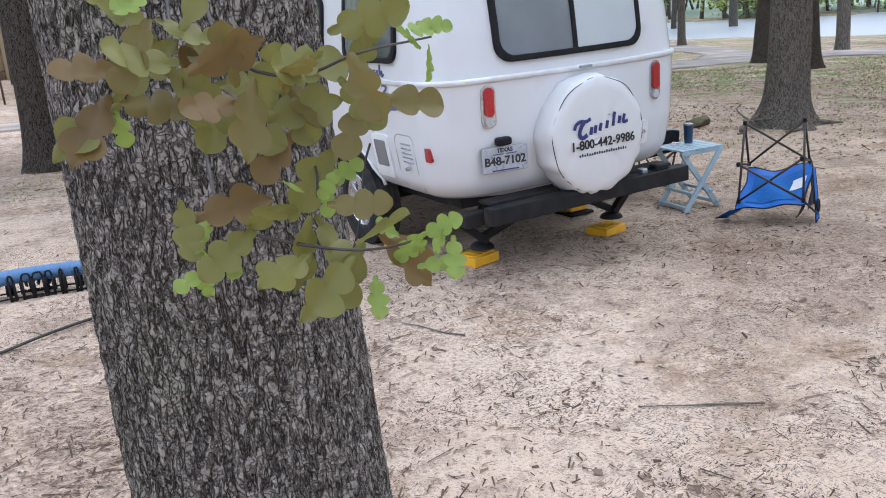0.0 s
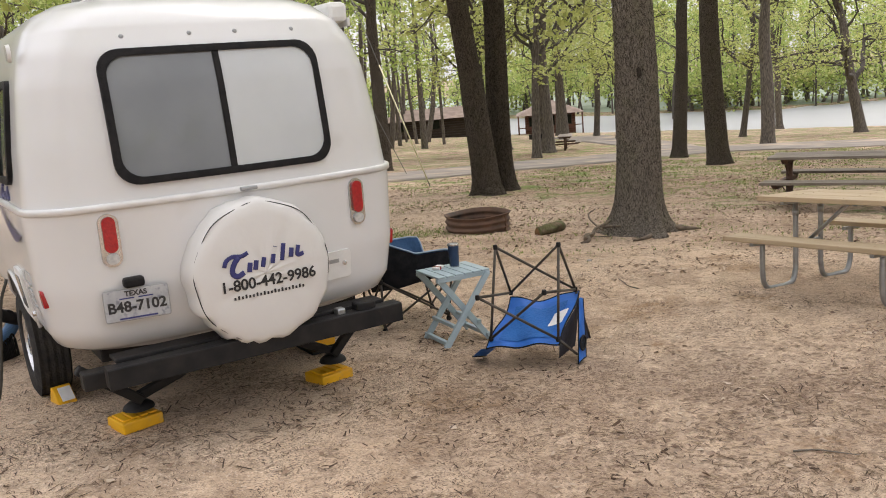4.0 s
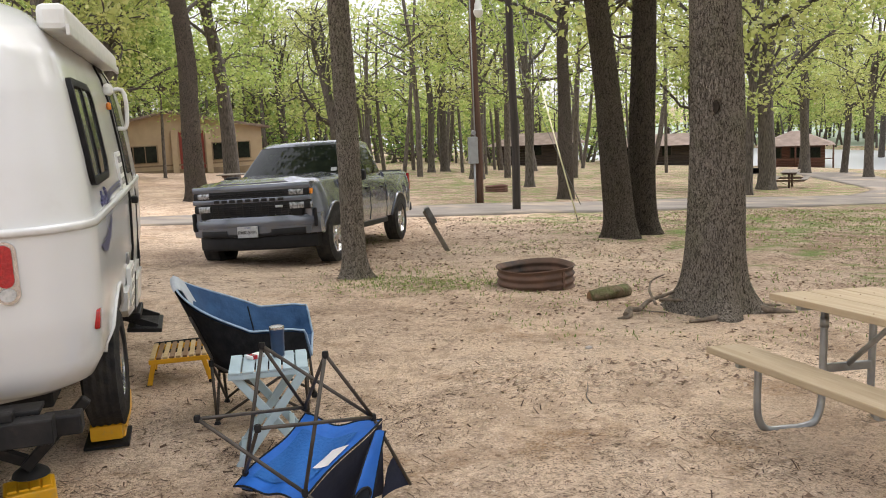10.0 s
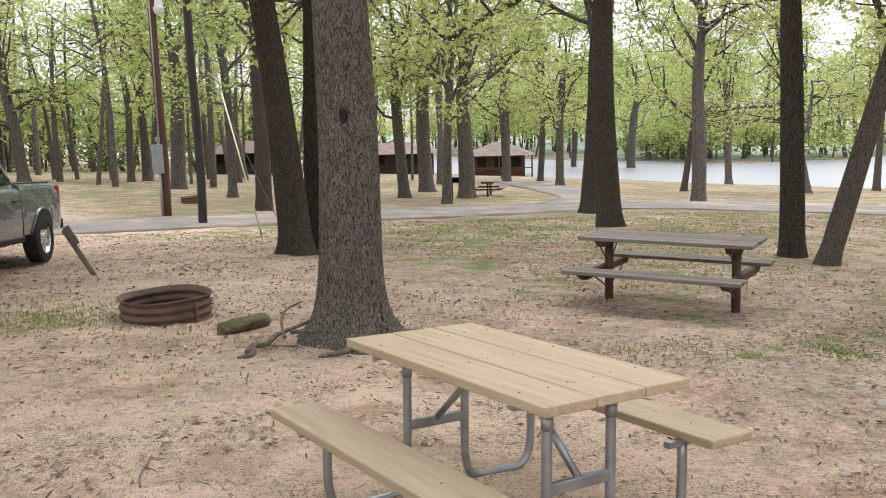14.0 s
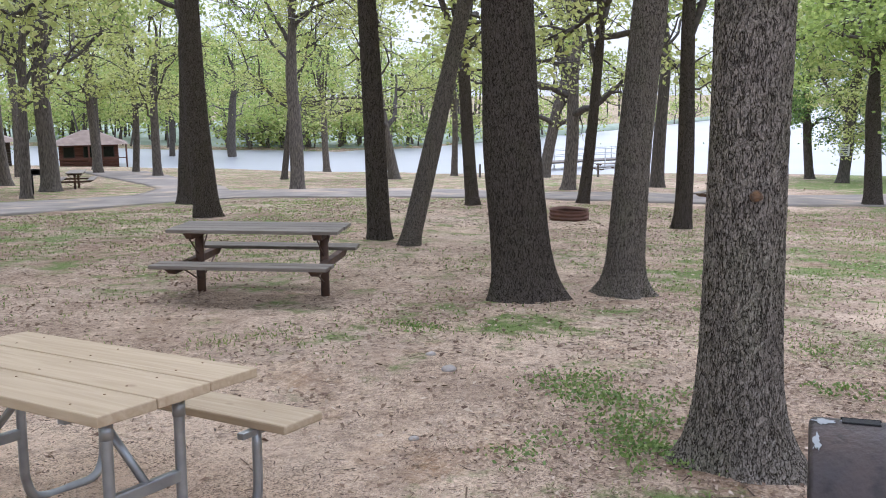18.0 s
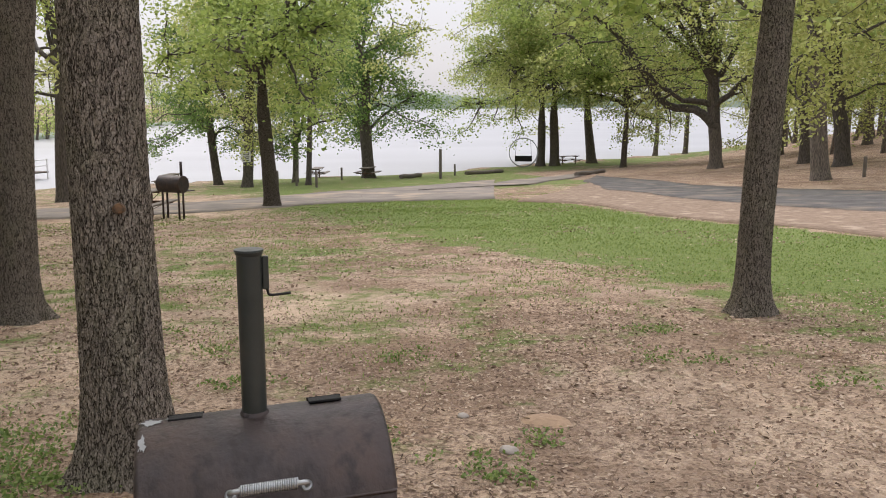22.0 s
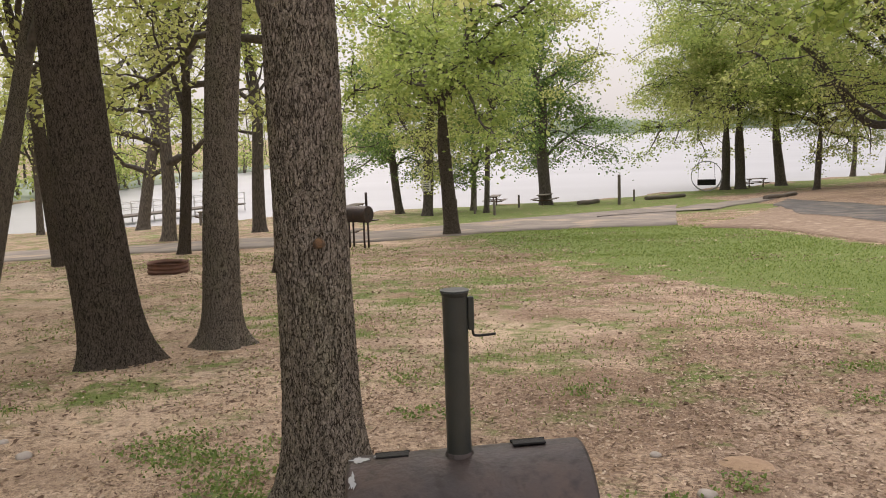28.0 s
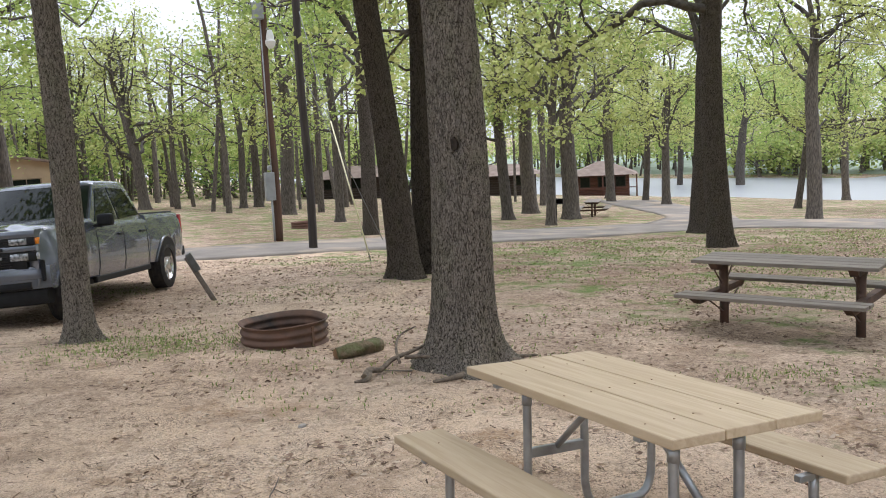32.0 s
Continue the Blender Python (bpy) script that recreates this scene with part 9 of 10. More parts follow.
post(64.0, -7.6, 1.95, 0.10, "tall grey wooden post on the lake shore")
for x, y in ((56.5, 1.6), (60.0, 2.8), (53.0, 0.5), (66.5, -1.2), (61, 13), (58, 18), (56, 25), (70, -9.5)):
    post(x, y, 0.85, 0.07, "short grey wooden bollard near the shore")
for x, y, h in ((40.5, -22.2, 0.9), (43.8, -29.5, 1.0), (38.6, -31.5, 0.8), (33.6, -32.0, 1.2), (35.2, -35.5, 0.9)):
    post(x, y, h, 0.075, "short brown wooden site post on the leafy rise")
for pts in ([(66.2, -5.2), (69.5, -6.9)], [(71.5, -10.6), (75.5, -14.2)], [(60.5, -15.8), (66, -19.4)]):
    lt = thing("shore_log", Matrix(), "old grey log edging the grass by the lake", "log", "logs along the shore")
    (x0, y0), (x1, y1) = pts
    part("log", rod([(x0 + (x1 - x0) * f, y0 + (y1 - y0) * f, gz(x0 + (x1 - x0) * f, y0 + (y1 - y0) * f) + 0.14 + 0.03 * math.sin(9 * f)) for f in np.linspace(0, 1, 8)], 0.15, 9), POST_WOOD, lt)

sw = thing("swing_bench", pose(82.6, -17.6, gz(82.6, -17.6), 0, 0, 78), "round steel hoop frame with a dark swing bench by the water", "swing bench")
for y in (-0.5, 0.5):
    part("hoop", rod([(1.25 * math.cos(a), y, 1.3 + 1.25 * math.sin(a)) for a in np.linspace(0, 2 * math.pi, 41)[:-1]], 0.03, 7, closed=True), GREY_METAL, sw)
part("bench_seat", box(1.5, 0.5, 0.06, (0, 0, 0.55), 0.02), BLACK_STEEL, sw)
part("bench_back", box(1.5, 0.06, 0.45, (0, 0.24, 0.8), 0.02), BLACK_STEEL, sw)
for s in (-1, 1):
    part("hanger", rod([(0.72 * s, 0, 0.58), (0.62 * s, 0, 2.38)], 0.015, 5), BLACK_STEEL, sw)

sg = thing("park_sign", pose(56.45, 4.32, gz(56.9, 4.36) + 1.75, 0, 0, -82), "small white park notice fixed to an oak", "sign")
part("panel", box(0.50, 0.02, 0.62, (0, 0, 0), 0.008), PAPER, sg)
for k, (w, z) in enumerate(((0.34, 0.20), (0.30, 0.10), (0.36, -0.02), (0.28, -0.12), (0.32, -0.21))):
    part("print_bar", box(w, 0.004, 0.05, (0, -0.012, z), 0.002), BLACK_INK, sg)
bs = thing("blue_sign", pose(3.0, 52.5, gz(3, 52.5), 0, 0, 0), "small blue sign on a thin post near the building", "sign")
part("post", rod([(0, 0, 0), (0, 0, 1.6)], 0.03, 6), GREY_METAL, bs)
part("panel", box(0.6, 0.03, 0.6, (0, -0.03, 1.6), 0.008), BLUE_CLOTH, bs)
rs = thing("round_marker", pose(3.6, 33.2, gz(3.6, 33.2), 0, 0, 0), "round brown site marker on a post", "marker")
part("post", rod([(0, 0, 0), (0, 0, 0.95)], 0.035, 7), RUST_STEEL, rs)
part("disc", lathe([(0.001, -0.03), (0.15, -0.03), (0.16, 0.0), (0.15, 0.03), (0.001, 0.03)], 20, "y"), RUST_STEEL, rs).location = (0, 0, 0.95)

dk = thing("fishing_pier", pose(69.5, 27.5, LAKE, 0, 0, -32), "pale wooden fishing pier with white rails", "pier")
part("deck", box(12, 1.6, 0.12, (5, 0, 0.55), 0.01), POST_WOOD, dk)
for s in (-1, 1):
    for z in (1.05, 1.5):
        part("rail", box(12, 0.05, 0.06, (5, 0.78 * s, z), 0.006), ALUMINIUM, dk)
    for k in range(7):
        part("rail_post", box(0.07, 0.07, 2.4, (-0.8 + 1.95 * k, 0.78 * s, 0.35), 0.006), ALUMINIUM, dk)

# ---- low growth and litter ----
def on_ground(x, y):
    """Points of the ground sheet itself."""
    i = np.clip(np.searchsorted(gx, x) - 1, 0, len(gx) - 2)
    j = np.clip(np.searchsorted(gy, y) - 1, 0, len(gy) - 2)
    u, v = (x - gx[i]) / (gx[i + 1] - gx[i]), (y - gy[j]) / (gy[j + 1] - gy[j])
    z = SHEET[j, i] * (1 - u) * (1 - v) + SHEET[j, i + 1] * u * (1 - v) + SHEET[j + 1, i] * (1 - u) * v + SHEET[j + 1, i + 1] * u * v
    return np.c_[x, y, z]


def near_walk(rng, n, spread, along=((0, 0), (2.6, 0), (6.3, 1))):
    """Points thick near the line walked and ever thinner away from it."""
    a = np.array(along, float)
    k = rng.integers(0, len(a) - 1, n)
    f = rng.uniform(0, 1, (n, 1))
    c = a[k] * (1 - f) + a[k + 1] * f
    ang = rng.uniform(0, 2 * math.pi, n)
    d = 1.2 + spread * rng.exponential(1.0, n) * 0.55
    return c[:, 0] + np.cos(ang) * d, c[:, 1] + np.sin(ang) * d


def dry(x, y):
    """Where bits can lie: on land, off the paving."""
    return (x < near_shore(y) - 1) & ~((y > 20.5) & (y < 27)) & ~((x > 32) & (x < 43) & (y > 0))


def flat_bits(rng, x, y, length, width, lift, curl=0.25, slim=False, heading=None):
    """Thin pieces lying on the ground, as quads."""
    n = len(x)
    c = on_ground(x, y) + np.c_[0 * x, 0 * x, lift]
    a = rng.uniform(0, 2 * math.pi, n) if heading is None else heading
    d = np.c_[np.cos(a), np.sin(a), rng.normal(0, curl * 0.5, n)] * length[:, None] * 0.5
    s = np.c_[-np.sin(a), np.cos(a), rng.normal(0, curl, n)] * width[:, None] * 0.5
    if slim:
        return np.stack([c - d - s, c + d - s * 0.7, c + d + s * 0.7, c - d + s], 1).reshape(-1, 3), n
    return np.stack([c - d - s * 0.6, c - d * 0.1 + s * -1.0, c + d - s * 0.2, c + d * 0.1 + s], 1).reshape(-1, 3), n


rng = np.random.default_rng(77)
x, y = near_walk(rng, 230000, 12.0)
mats = np.exp(-((x - 1.0) / 1.3) ** 2 - ((y - 4.2) / 1.5) ** 2)
keep = dry(x, y) & (1.2 * vnoise(np.c_[x * 0.9, y * 0.9, 0 * x], 31) + 1.1 * vnoise(np.c_[x * 3.4, y * 3.4, 0 * x], 32) + rng.uniform(-1.1, 1.1, len(x)) > 0.30 - 0.75 * mats)
x, y = x[keep], y[keep]
d = np.hypot(x - 5, y - 1)
L = np.where(rng.uniform(0, 1, len(x)) < 0.035, rng.uniform(0.05, 0.13, len(x)), 0.009 + rng.exponential(0.017, len(x)))
lie = 3.2 * vnoise(np.c_[x * 1.1, y * 1.1, 0 * x], 33) + rng.normal(0, 0.7, len(x))
v, n = flat_bits(rng, x, y, np.minimum(L, 0.14), (0.0042 + 0.020 * L) * (1 + 0.07 * d), 0.004 + rng.uniform(0, 0.004, len(x)), 0.12, True, lie)
tagged(new("twig_litter", dress(quads_mesh("twigs", v, n), TWIG)), "thin dark twigs and needles strewn over the sand", "twigs", kind="stuff")
x, y = near_walk(rng, 90000, 11.0)
keep = dry(x, y) & (1.0 * vnoise(np.c_[x * 0.7, y * 0.7, 0 * x], 61) + 1.0 * vnoise(np.c_[x * 2.6, y * 2.6, 0 * x], 62) + rng.uniform(-1.2, 1.2, len(x)) > 0.95 - 1.0 * np.exp(-((x - 1.0) / 1.3) ** 2 - ((y - 4.2) / 1.5) ** 2))
x, y = x[keep], y[keep]
S = rng.uniform(0.010, 0.030, len(x))
v, n = flat_bits(rng, x, y, S * 1.7, 0.006 + S * 0.12, 0.007 + rng.uniform(0, 0.008, len(x)), 0.5, True)
tagged(new("bark_crumbs", dress(quads_mesh("crumbs", v, n), TWIG)), "dark crumbs of bark and curled dry leaves on the sand", "bark crumbs", kind="stuff")
x, y = near_walk(rng, 150000, 17.0)
k = rng.uniform(0, 1, len(x)) < 0.10 + 0.90 * np.maximum(softstep(x + 0.4 * y, 12, 19), softstep(x, 8.5, 12) * softstep(-y, -2, 1.5))
k &= rng.uniform(0, 1, len(x)) > 0.55 * lawn(x, y)
keep = dry(x, y) & k & (vnoise(np.c_[x * 0.55, y * 0.55, 0 * x], 41) + 0.7 * vnoise(np.c_[x * 2.1, y * 2.1, 0 * x], 42) + rng.uniform(-0.7, 0.7, len(x)) > -0.1)
x, y = x[keep], y[keep]
d = np.hypot(x - 6, y - 1)
S = rng.uniform(0.013, 0.034, len(x)) * (1 + d * 0.03)
v, n = flat_bits(rng, x, y, S * 1.5, S * 0.8, 0.005 + rng.uniform(0, 0.010, len(x)), 0.35)
tagged(new("leaf_litter", dress(quads_mesh("leaves", v, n), LITTER)), "brown dry oak leaves lying over the dirt", "leaves", kind="stuff")
x, y = rng.uniform(7.4, 16, 105000), rng.uniform(-7, 3.2, 105000)
keep = (0.7 * vnoise(np.c_[x * 0.9, y * 0.9, 0 * x], 47) + 0.6 * vnoise(np.c_[x * 3.3, y * 3.3, 0 * x], 48) + rng.uniform(-0.9, 0.9, len(x)) > 0.0) & (rng.uniform(0, 1, len(x)) > 0.75 * lawn(x, y))
x, y = x[keep], y[keep]
S = rng.uniform(0.008, 0.024, len(x))
v, n = flat_bits(rng, x, y, S * 1.6, S * 0.9, 0.004 + rng.uniform(0, 0.008, len(x)), 0.4)
tagged(new("leaf_litter", dress(quads_mesh("leaves", v, n), LITTER)), "crumbled brown and pale leaf litter on the dirt", "leaves", kind="stuff")
# more leaves and thin grass over the middle distance
x, y = rng.uniform(7, 36, 120000), rng.uniform(-9, 20.5, 120000)
far = np.hypot(x - 6.5, y - 0.5)
keep = dry(x, y) & (far > 5) & (0.8 * vnoise(np.c_[x * 0.6, y * 0.6, 0 * x], 45) + 0.7 * vnoise(np.c_[x * 2.4, y * 2.4, 0 * x], 46) + rng.uniform(-0.6, 0.6, len(x)) > 0.0 + 0.6 * lawn(x, y) * (y < 0))
x, y, far = x[keep], y[keep], far[keep]
S = rng.uniform(0.014, 0.036, len(x)) * (1 + 0.02 * far)
v, n = flat_bits(rng, x, y, S * 1.5, S * 0.85, 0.006 + rng.uniform(0, 0.012, len(x)), 0.4)
tagged(new("leaf_litter", dress(quads_mesh("leaves", v, n), LITTER)), "brown and grey fallen leaves between the trees", "leaves", kind="stuff")
# larger sticks
for k in range(34):
    x, y = near_walk(rng, 1, 8.0)
    x, y = float(x[0]), float(y[0])
    if not bool(dry(np.array([x]), np.array([y]))[0]) or (2.4 < x < 5.2 and 4.2 < y < 9.5):
        continue
    a, ln = rng.uniform(0, 6.28), rng.uniform(0.18, 0.55)
    pts = curve_pts([(x + math.cos(a) * ln * f + rng.normal() * 0.02, y + math.sin(a) * ln * f + rng.normal() * 0.02, gz(x, y) + 0.018) for f in (-0.5, -0.15, 0.2, 0.5)], 8)
    pts[:, 2] = on_ground(pts[:, 0], pts[:, 1])[:, 2] + 0.008
    st = thing("stick", Matrix(), "thin dead stick lying on the sand", "stick", "sticks on the ground")
    part("stick", rod(pts, 0.0055, 5, r_end=0.0025), POST_WOOD, st)


def blades(rng, x, y, height, width, mat, name, label, cat):
    n = len(x)
    c = on_ground(x, y)
    a, b = rng.uniform(0, 2 * math.pi, n), rng.uniform(0, 2 * math.pi, n)
    s = np.c_[np.cos(a), np.sin(a), 0 * a] * width[:, None] * 0.5
    lean = np.c_[np.cos(b), np.sin(b), 0 * b] * (height * rng.uniform(0.15, 0.9, n))[:, None]
    up = np.c_[0 * a, 0 * a, height]
    v = np.stack([c - s, c + s, c + s * 0.7 + lean * 0.35 + up * 0.6, c + lean + up], 1).reshape(-1, 3)
    return tagged(new(name, dress(quads_mesh(name, v, n), mat)), label, cat, kind="stuff")


x = 6 + 48 * rng.uniform(0, 1, 260000) ** 1.3
y = rng.uniform(-13, 6, 260000)
keep = (rng.uniform(0, 1, len(x)) < (lawn(x, y) + 0.35 * vnoise(np.c_[x * 1.1, y * 1.1, 0 * x], 51) - 0.30) * 1.15) & (x < 42)
x, y = x[keep], y[keep]
d = np.hypot(x - 6.5, y)
blades(rng, x, y, rng.uniform(0.010, 0.034, len(x)), 0.006 + 0.0009 * d, GRASS, "grass", "fresh green grass of the lawn by the road", "grass")
x, y = rng.uniform(8, 34, 90000), rng.uniform(-6, 20, 90000)
far = np.hypot(x - 6.5, y - 0.5)
keep = dry(x, y) & (far > 6) & (0.9 * vnoise(np.c_[x * 0.45, y * 0.45, 0 * x], 55) + 0.8 * vnoise(np.c_[x * 1.9, y * 1.9, 0 * x], 56) + rng.uniform(-0.4, 0.4, len(x)) > 0.48 - 0.25 * softstep(x, 12, 20))
x, y, far = x[keep], y[keep], far[keep]
blades(rng, x, y, rng.uniform(0.012, 0.04, len(x)), 0.005 + 0.0008 * far, GRASS, "grass", "thin scattered grass between the trees", "grass")
tx, ty = [], []
for px, py, r, n in ((7.7, 10.4, 0.7, 2600), (8.5, 10.1, 0.5, 1100), (8.3, 11.6, 0.8, 400), (14.6, 9.5, 0.5, 250), (13.3, 4.8, 0.28, 420), (11.9, 5.9, 0.22, 300), (12.4, 5.7, 0.2, 260), (11.2, 14.4, 0.8, 500), (10.2, 13.9, 0.5, 350),
                    (18, 9.0, 0.5, 300), (17.2, 3.2, 0.5, 300), (20, 4, 0.9, 400), (23, 6, 1.2, 500), (19, 14, 1.4, 700), (16.8, 17.5, 1.6, 700), (21, 18, 1.6, 700), (1.2, 10.5, 0.9, 700), (-0.5, 9, 0.6, 300)):
    n = int(n * 0.42)
    tx.append(rng.normal(px, r * 0.7, n))
    ty.append(rng.normal(py, r * 0.7, n))
x, y = np.concatenate(tx), np.concatenate(ty)
blades(rng, x, y, rng.uniform(0.010, 0.040, len(x)), 0.005 + 0.0006 * np.hypot(x - 6, y - 1), GRASS, "grass", "small green grass tufts on the sand", "grass")
tx, ty = [], []
for px, py, r, n in ((11.45, 2.35, 0.55, 1900), (11.95, 2.6, 0.5, 1000), (11.0, 1.95, 0.26, 450), (11.55, 0.25, 0.16, 300), (10.9, -0.4, 0.22, 420), (11.35, -0.75, 0.14, 200), (14.3, -2.6, 0.22, 300), (13.2, -2.4, 0.3, 350), (16.3, -4.9, 0.3, 260),
                    (12.9, 1.1, 0.2, 260), (13.6, -0.2, 0.25, 260), (12.2, -3.2, 0.2, 200), (11.2, -4.4, 0.2, 200), (14.2, 1.4, 0.2, 200), (9.9, 0.1, 0.2, 240), (15.3, 2.2, 0.3, 260), (13.3, 4.75, 0.22, 260)):
    n = int(n * 0.7)
    cl = rng.normal(0, r * 0.6, (14, 2))[rng.integers(0, 14, n)]
    tx.append(px + cl[:, 0] + rng.normal(0, r * 0.2, n))
    ty.append(py + cl[:, 1] + rng.normal(0, r * 0.2, n))
x, y = np.concatenate(tx), np.concatenate(ty)
c = on_ground(x, y) + np.c_[0 * x, 0 * x, rng.uniform(0.006, 0.055, len(x))]
v = leaf_quads(c, 0.030, rng)
tagged(new("weeds", dress(quads_mesh("weeds", v, len(x)), WEED)), "low leafy green weeds growing in the dirt", "weeds", kind="stuff")
ROCK = material("pale_stone", (0.42, 0.38, 0.34), 0.9, colour2=(0.33, 0.29, 0.26), scale=9, bump=0.4)
for x, y, r in ((12.05, 3.75, 0.06), (11.2, -0.55, 0.05), (12.4, 4.1, 0.045), (11.9, -0.4, 0.04), (10.6, 3.2, 0.03), (8.2, 6.4, 0.03)):
    st = thing("stone", Matrix.Translation((x, y, gz(x, y) + r * 0.25)), "small pale stone half sunk in the dirt", "stone", "stones in the dirt")
    b = bmesh.new()
    bmesh.ops.create_icosphere(b, subdivisions=2, radius=r)
    for q in b.verts:
        q.co *= 1 + 0.35 * noise.noise(q.co * 20 + Vector((x, y, 0)))
        q.co.z *= 0.55
    part("stone", smooth(b), ROCK, st)
mo = thing("ant_mound", Matrix.Translation((11.72, -0.9, gz(11.72, -0.9))), "small reddish sand mound of an ant nest", "ant mound")
b = lathe([(0.001, 0.035), (0.05, 0.031), (0.10, 0.018), (0.15, 0.004), (0.18, -0.01)], 24)
for q in b.verts:
    q.co.z += 0.01 * noise.noise(q.co * 18)
part("mound", b, material("red_sand", (0.40, 0.275, 0.18), 0.95, colour2=(0.34, 0.23, 0.15), scale=30, bump=0.5), mo)

# ---- the leafy sprigs on the near oak ----
def oak_leaf(rng, size):
    """A broad lobed oak leaf, narrow at its stalk, with a folded midrib, along y."""
    n = 27
    vs, fs = [], []
    curl, fold, wave = rng.uniform(-0.35, 0.35), rng.uniform(0.05, 0.35), rng.uniform(0, 6.28)
    ph, depth, lobes = rng.uniform(-0.4, 0.4), rng.uniform(0.46, 0.64), rng.choice([2.5, 3.0, 3.5])
    for k in range(n):
        f = k / (n - 1)
        body = (f ** 0.75) * (1 - f ** 5) * 0.40 + 0.035 * (1 - f)
        w = size * body * (1 - depth * (0.5 - 0.5 * math.cos(2 * math.pi * lobes * f + ph))) + 0.0006
        zz = size * curl * f * f
        for s in (-1.0, -0.5, 0.0, 0.5, 1.0):
            vs.append((s * w, f * size + abs(s) * 0.05 * size * math.sin(2 * math.pi * lobes * f), zz + abs(s) * w * fold + 0.03 * size * math.sin(5 * f + 3 * s + wave)))
    for k in range(n - 1):
        for j in range(4):
            a = k * 5 + j
            fs.append((a, a + 1, a + 6, a + 5))
    return mesh_from("leaf", vs, fs)


SPRIG = [leaf_material("bronze_green_leaf", (0.14, 0.115, 0.03), (0.185, 0.15, 0.038), (0.22, 0.155, 0.048), 0.4), leaf_material("olive_leaf", (0.145, 0.150, 0.036), (0.20, 0.19, 0.044), (0.25, 0.23, 0.06), 0.4),
         leaf_material("fresh_green_leaf", (0.24, 0.33, 0.06), (0.28, 0.37, 0.07), (0.32, 0.39, 0.09), 0.45), leaf_material("russet_leaf", (0.16, 0.10, 0.032), (0.19, 0.12, 0.04), (0.18, 0.135, 0.04), 0.4)]
rng = np.random.default_rng(123)
leafbank = [oak_leaf(rng, s) for s in (0.096, 0.092, 0.10, 0.085, 0.078, 0.072, 0.052, 0.045, 0.04)]
near_oak = next(o for o in scene.objects if o.get("label", "").endswith("low leafy sprig"))
base = near_oak.matrix_basis.translation
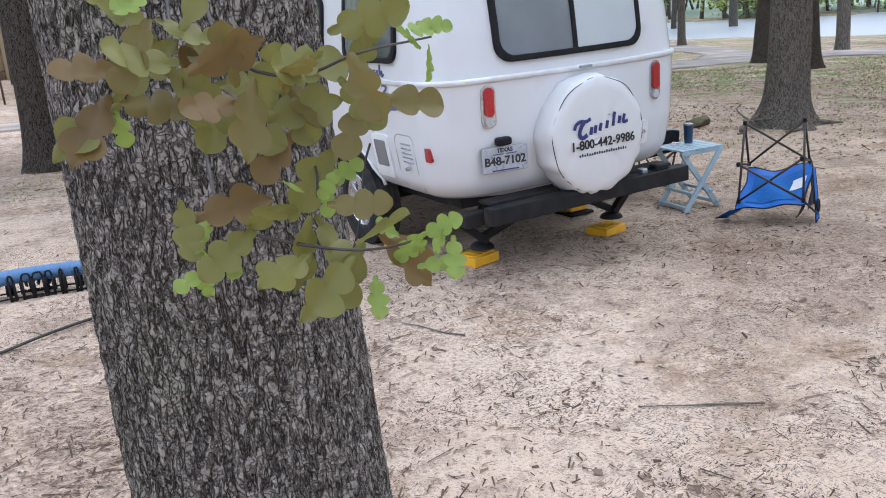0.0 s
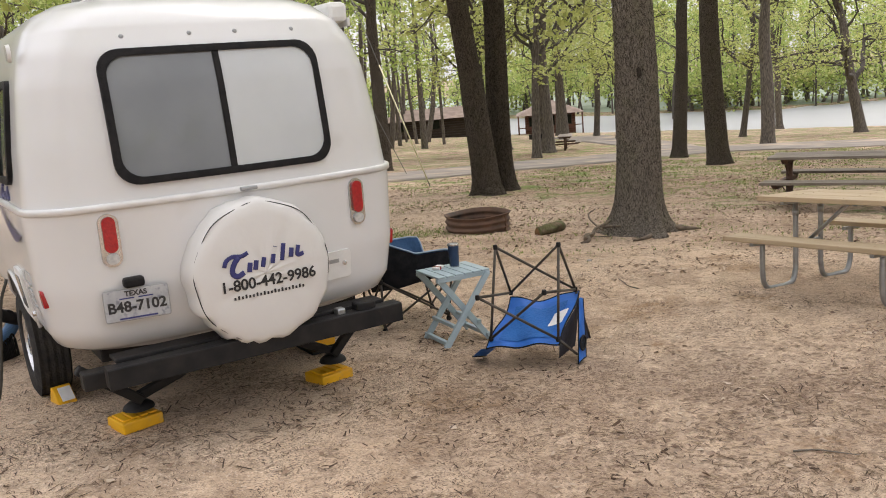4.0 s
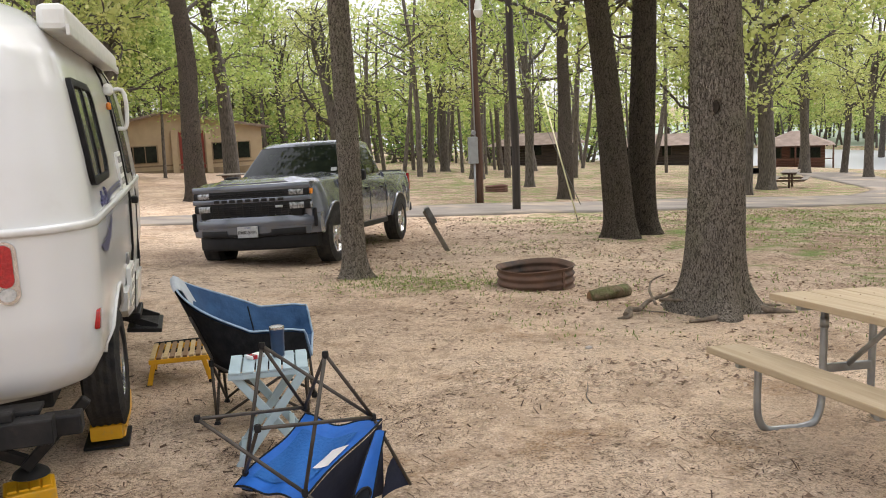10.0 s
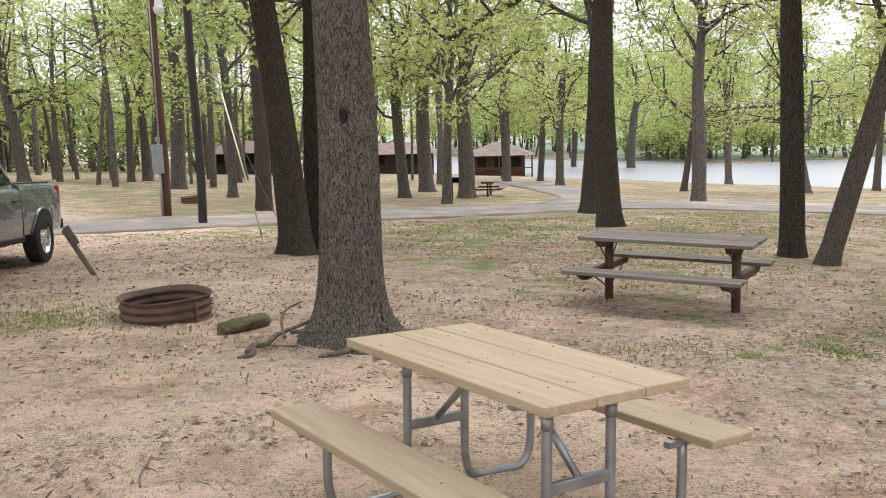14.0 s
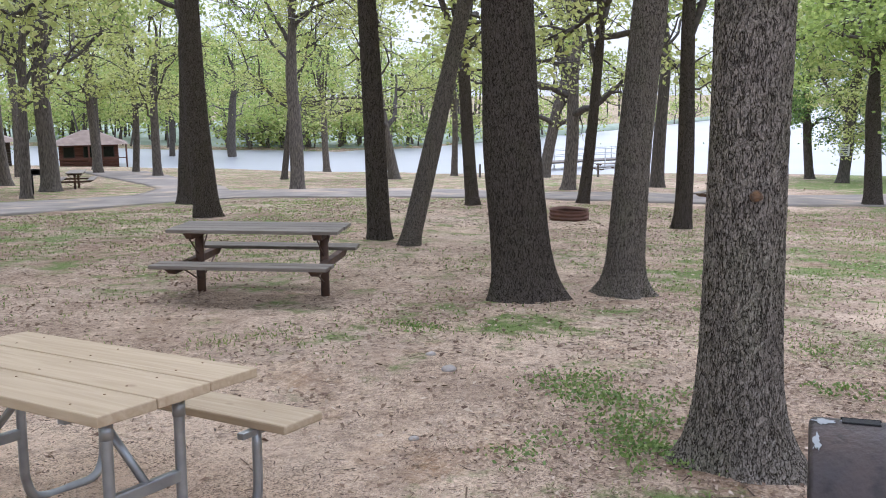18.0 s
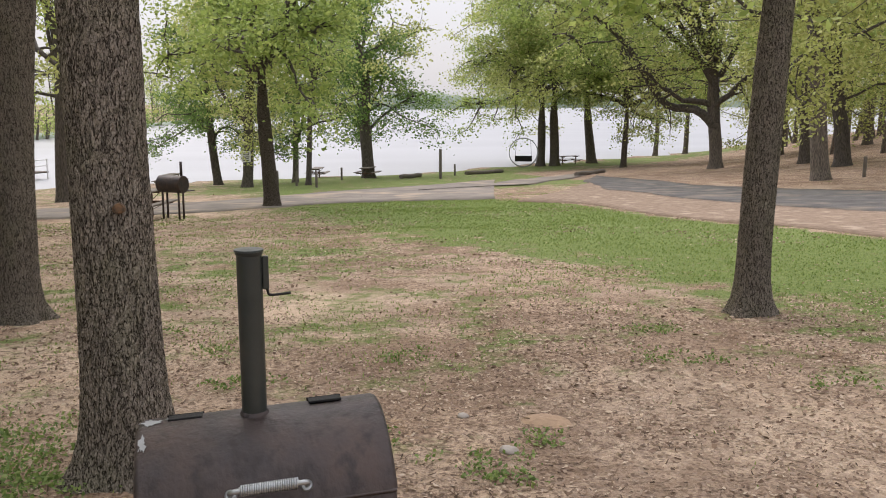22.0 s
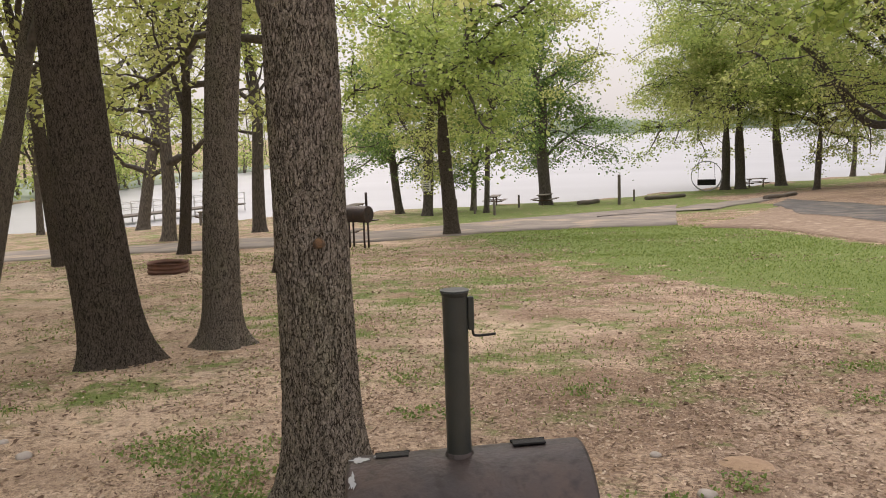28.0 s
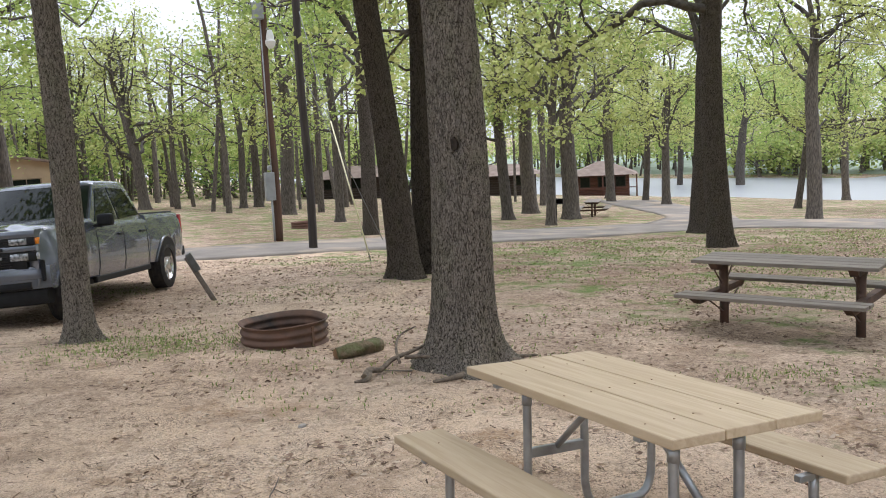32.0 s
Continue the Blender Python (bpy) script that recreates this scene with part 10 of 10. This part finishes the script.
# each sprig: its line from the bark outwards, and leaf clusters (place, leaves, spread, share of fresh ones)
for line, clusters in (([(0.40, 1.38, 1.60), (0.33, 1.15, 1.54), (0.29, 1.05, 1.50), (0.23, 1.05, 1.47)], [((0.23, 1.05, 1.465), 6, 0.016, 0.1), ((0.28, 1.02, 1.545), 5, 0.025, 0.2), ((0.30, 1.0, 1.46), 4, 0.02, 0.0)]),
                       ([(0.45, 1.38, 1.64), (0.36, 1.08, 1.55), (0.35, 0.98, 1.50), (0.40, 0.93, 1.48), (0.46, 0.89, 1.50), (0.53, 0.85, 1.51)], [((0.33, 0.97, 1.52), 7, 0.03, 0.1), ((0.355, 0.95, 1.465), 7, 0.025, 0.0), ((0.43, 0.91, 1.50), 4, 0.02, 0.0), ((0.455, 0.89, 1.46), 4, 0.015, 0.1), ((0.525, 0.852, 1.505), 4, 0.012, 1.0)]),
                       ([(0.42, 1.38, 1.34), (0.33, 1.06, 1.31), (0.35, 0.98, 1.295), (0.42, 0.92, 1.275), (0.47, 0.88, 1.275), (0.53, 0.85, 1.29)], [((0.275, 1.03, 1.325), 2, 0.01, 0.0), ((0.28, 1.01, 1.272), 5, 0.012, 1.0), ((0.34, 0.99, 1.305), 2, 0.012, 0.0), ((0.385, 0.945, 1.29), 4, 0.015, 0.1), ((0.43, 0.905, 1.265), 4, 0.015, 0.2), ((0.47, 0.885, 1.27), 4, 0.014, 0.8), ((0.525, 0.852, 1.285), 4, 0.012, 1.0)]),
                       ([(0.46, 1.38, 1.44), (0.43, 1.05, 1.40), (0.415, 0.95, 1.375), (0.405, 0.93, 1.34)], [((0.41, 0.93, 1.36), 5, 0.015, 0.9)])):
    tw = part("sprig", rod(curve_pts([(p[0] - base[0], p[1] - base[1], p[2] - base[2]) for p in line], 20), 0.0028, 6, r_end=0.0012), LIMB, near_oak)
    for at, n, spread, greens in clusters:
        for k in range(n):
            p = np.array(at) + rng.normal(size=3) * spread
            fresh = rng.uniform() < greens
            mm = leafbank[int(rng.integers(6, 9)) if fresh else int(rng.integers(0, 6))].copy()
            mm.materials.append(SPRIG[2] if fresh else SPRIG[int(rng.choice([0, 0, 1, 1, 1, 3]))])
            ob = new("leaf", mm)
            ob.parent = tw
            along = Vector(np.array([math.cos(2.4 * k + at[0] * 40), -0.25, math.sin(2.4 * k + at[0] * 40) - 0.35]) + rng.normal(size=3) * 0.25).normalized()
            face = Vector((rng.normal() * 0.35, -0.75, 0.45 + rng.normal() * 0.3))
            side = along.cross(face).normalized()
            face = side.cross(along)
            q = Matrix((side, along, face)).transposed().to_4x4()
            ob.matrix_basis = Matrix.Translation(p - np.array(base)) @ q

# old branch scars on the trunks
SCAR = material("orange_brown_scar", (0.22, 0.125, 0.065), 0.9, colour2=(0.09, 0.06, 0.04), scale=30, bump=0.8, bump_scale=60)
# near-black rotten wood: the hole's inner shade is painted on a shallow cap
HOLLOW_SHADE = material("shaded_rotten_hollow", (0.018, 0.013, 0.010), 0.95, colour2=(0.035, 0.025, 0.018), scale=40, bump=0.6)
for (px, py), r, z, az, size, tall, mat, label in (((11.21, 1.50), 0.218, 1.46, radians(188), 0.024, 1.0, SCAR, "orange-brown branch scar"), ((10.17, 7.53), 0.217, 1.96, -2.18, 0.036, 1.7, HOLLOW_SHADE, "hollow where a branch broke off, its shade put in the colour")):
    host = oak_at(px, py)
    b = lathe([(0.001, 0.012), (size * 0.5, 0.014), (size, 0.010), (size * 1.25, -0.01)], 16)
    for v in b.verts:
        v.co *= 1 + 0.25 * noise.noise(v.co * 40)
        v.co.x *= tall
    part("scar", smooth(b), mat, host, label).matrix_basis = Matrix.Translation((r * math.cos(az), r * math.sin(az), z)) @ Euler((0, radians(90), az)).to_matrix().to_4x4()
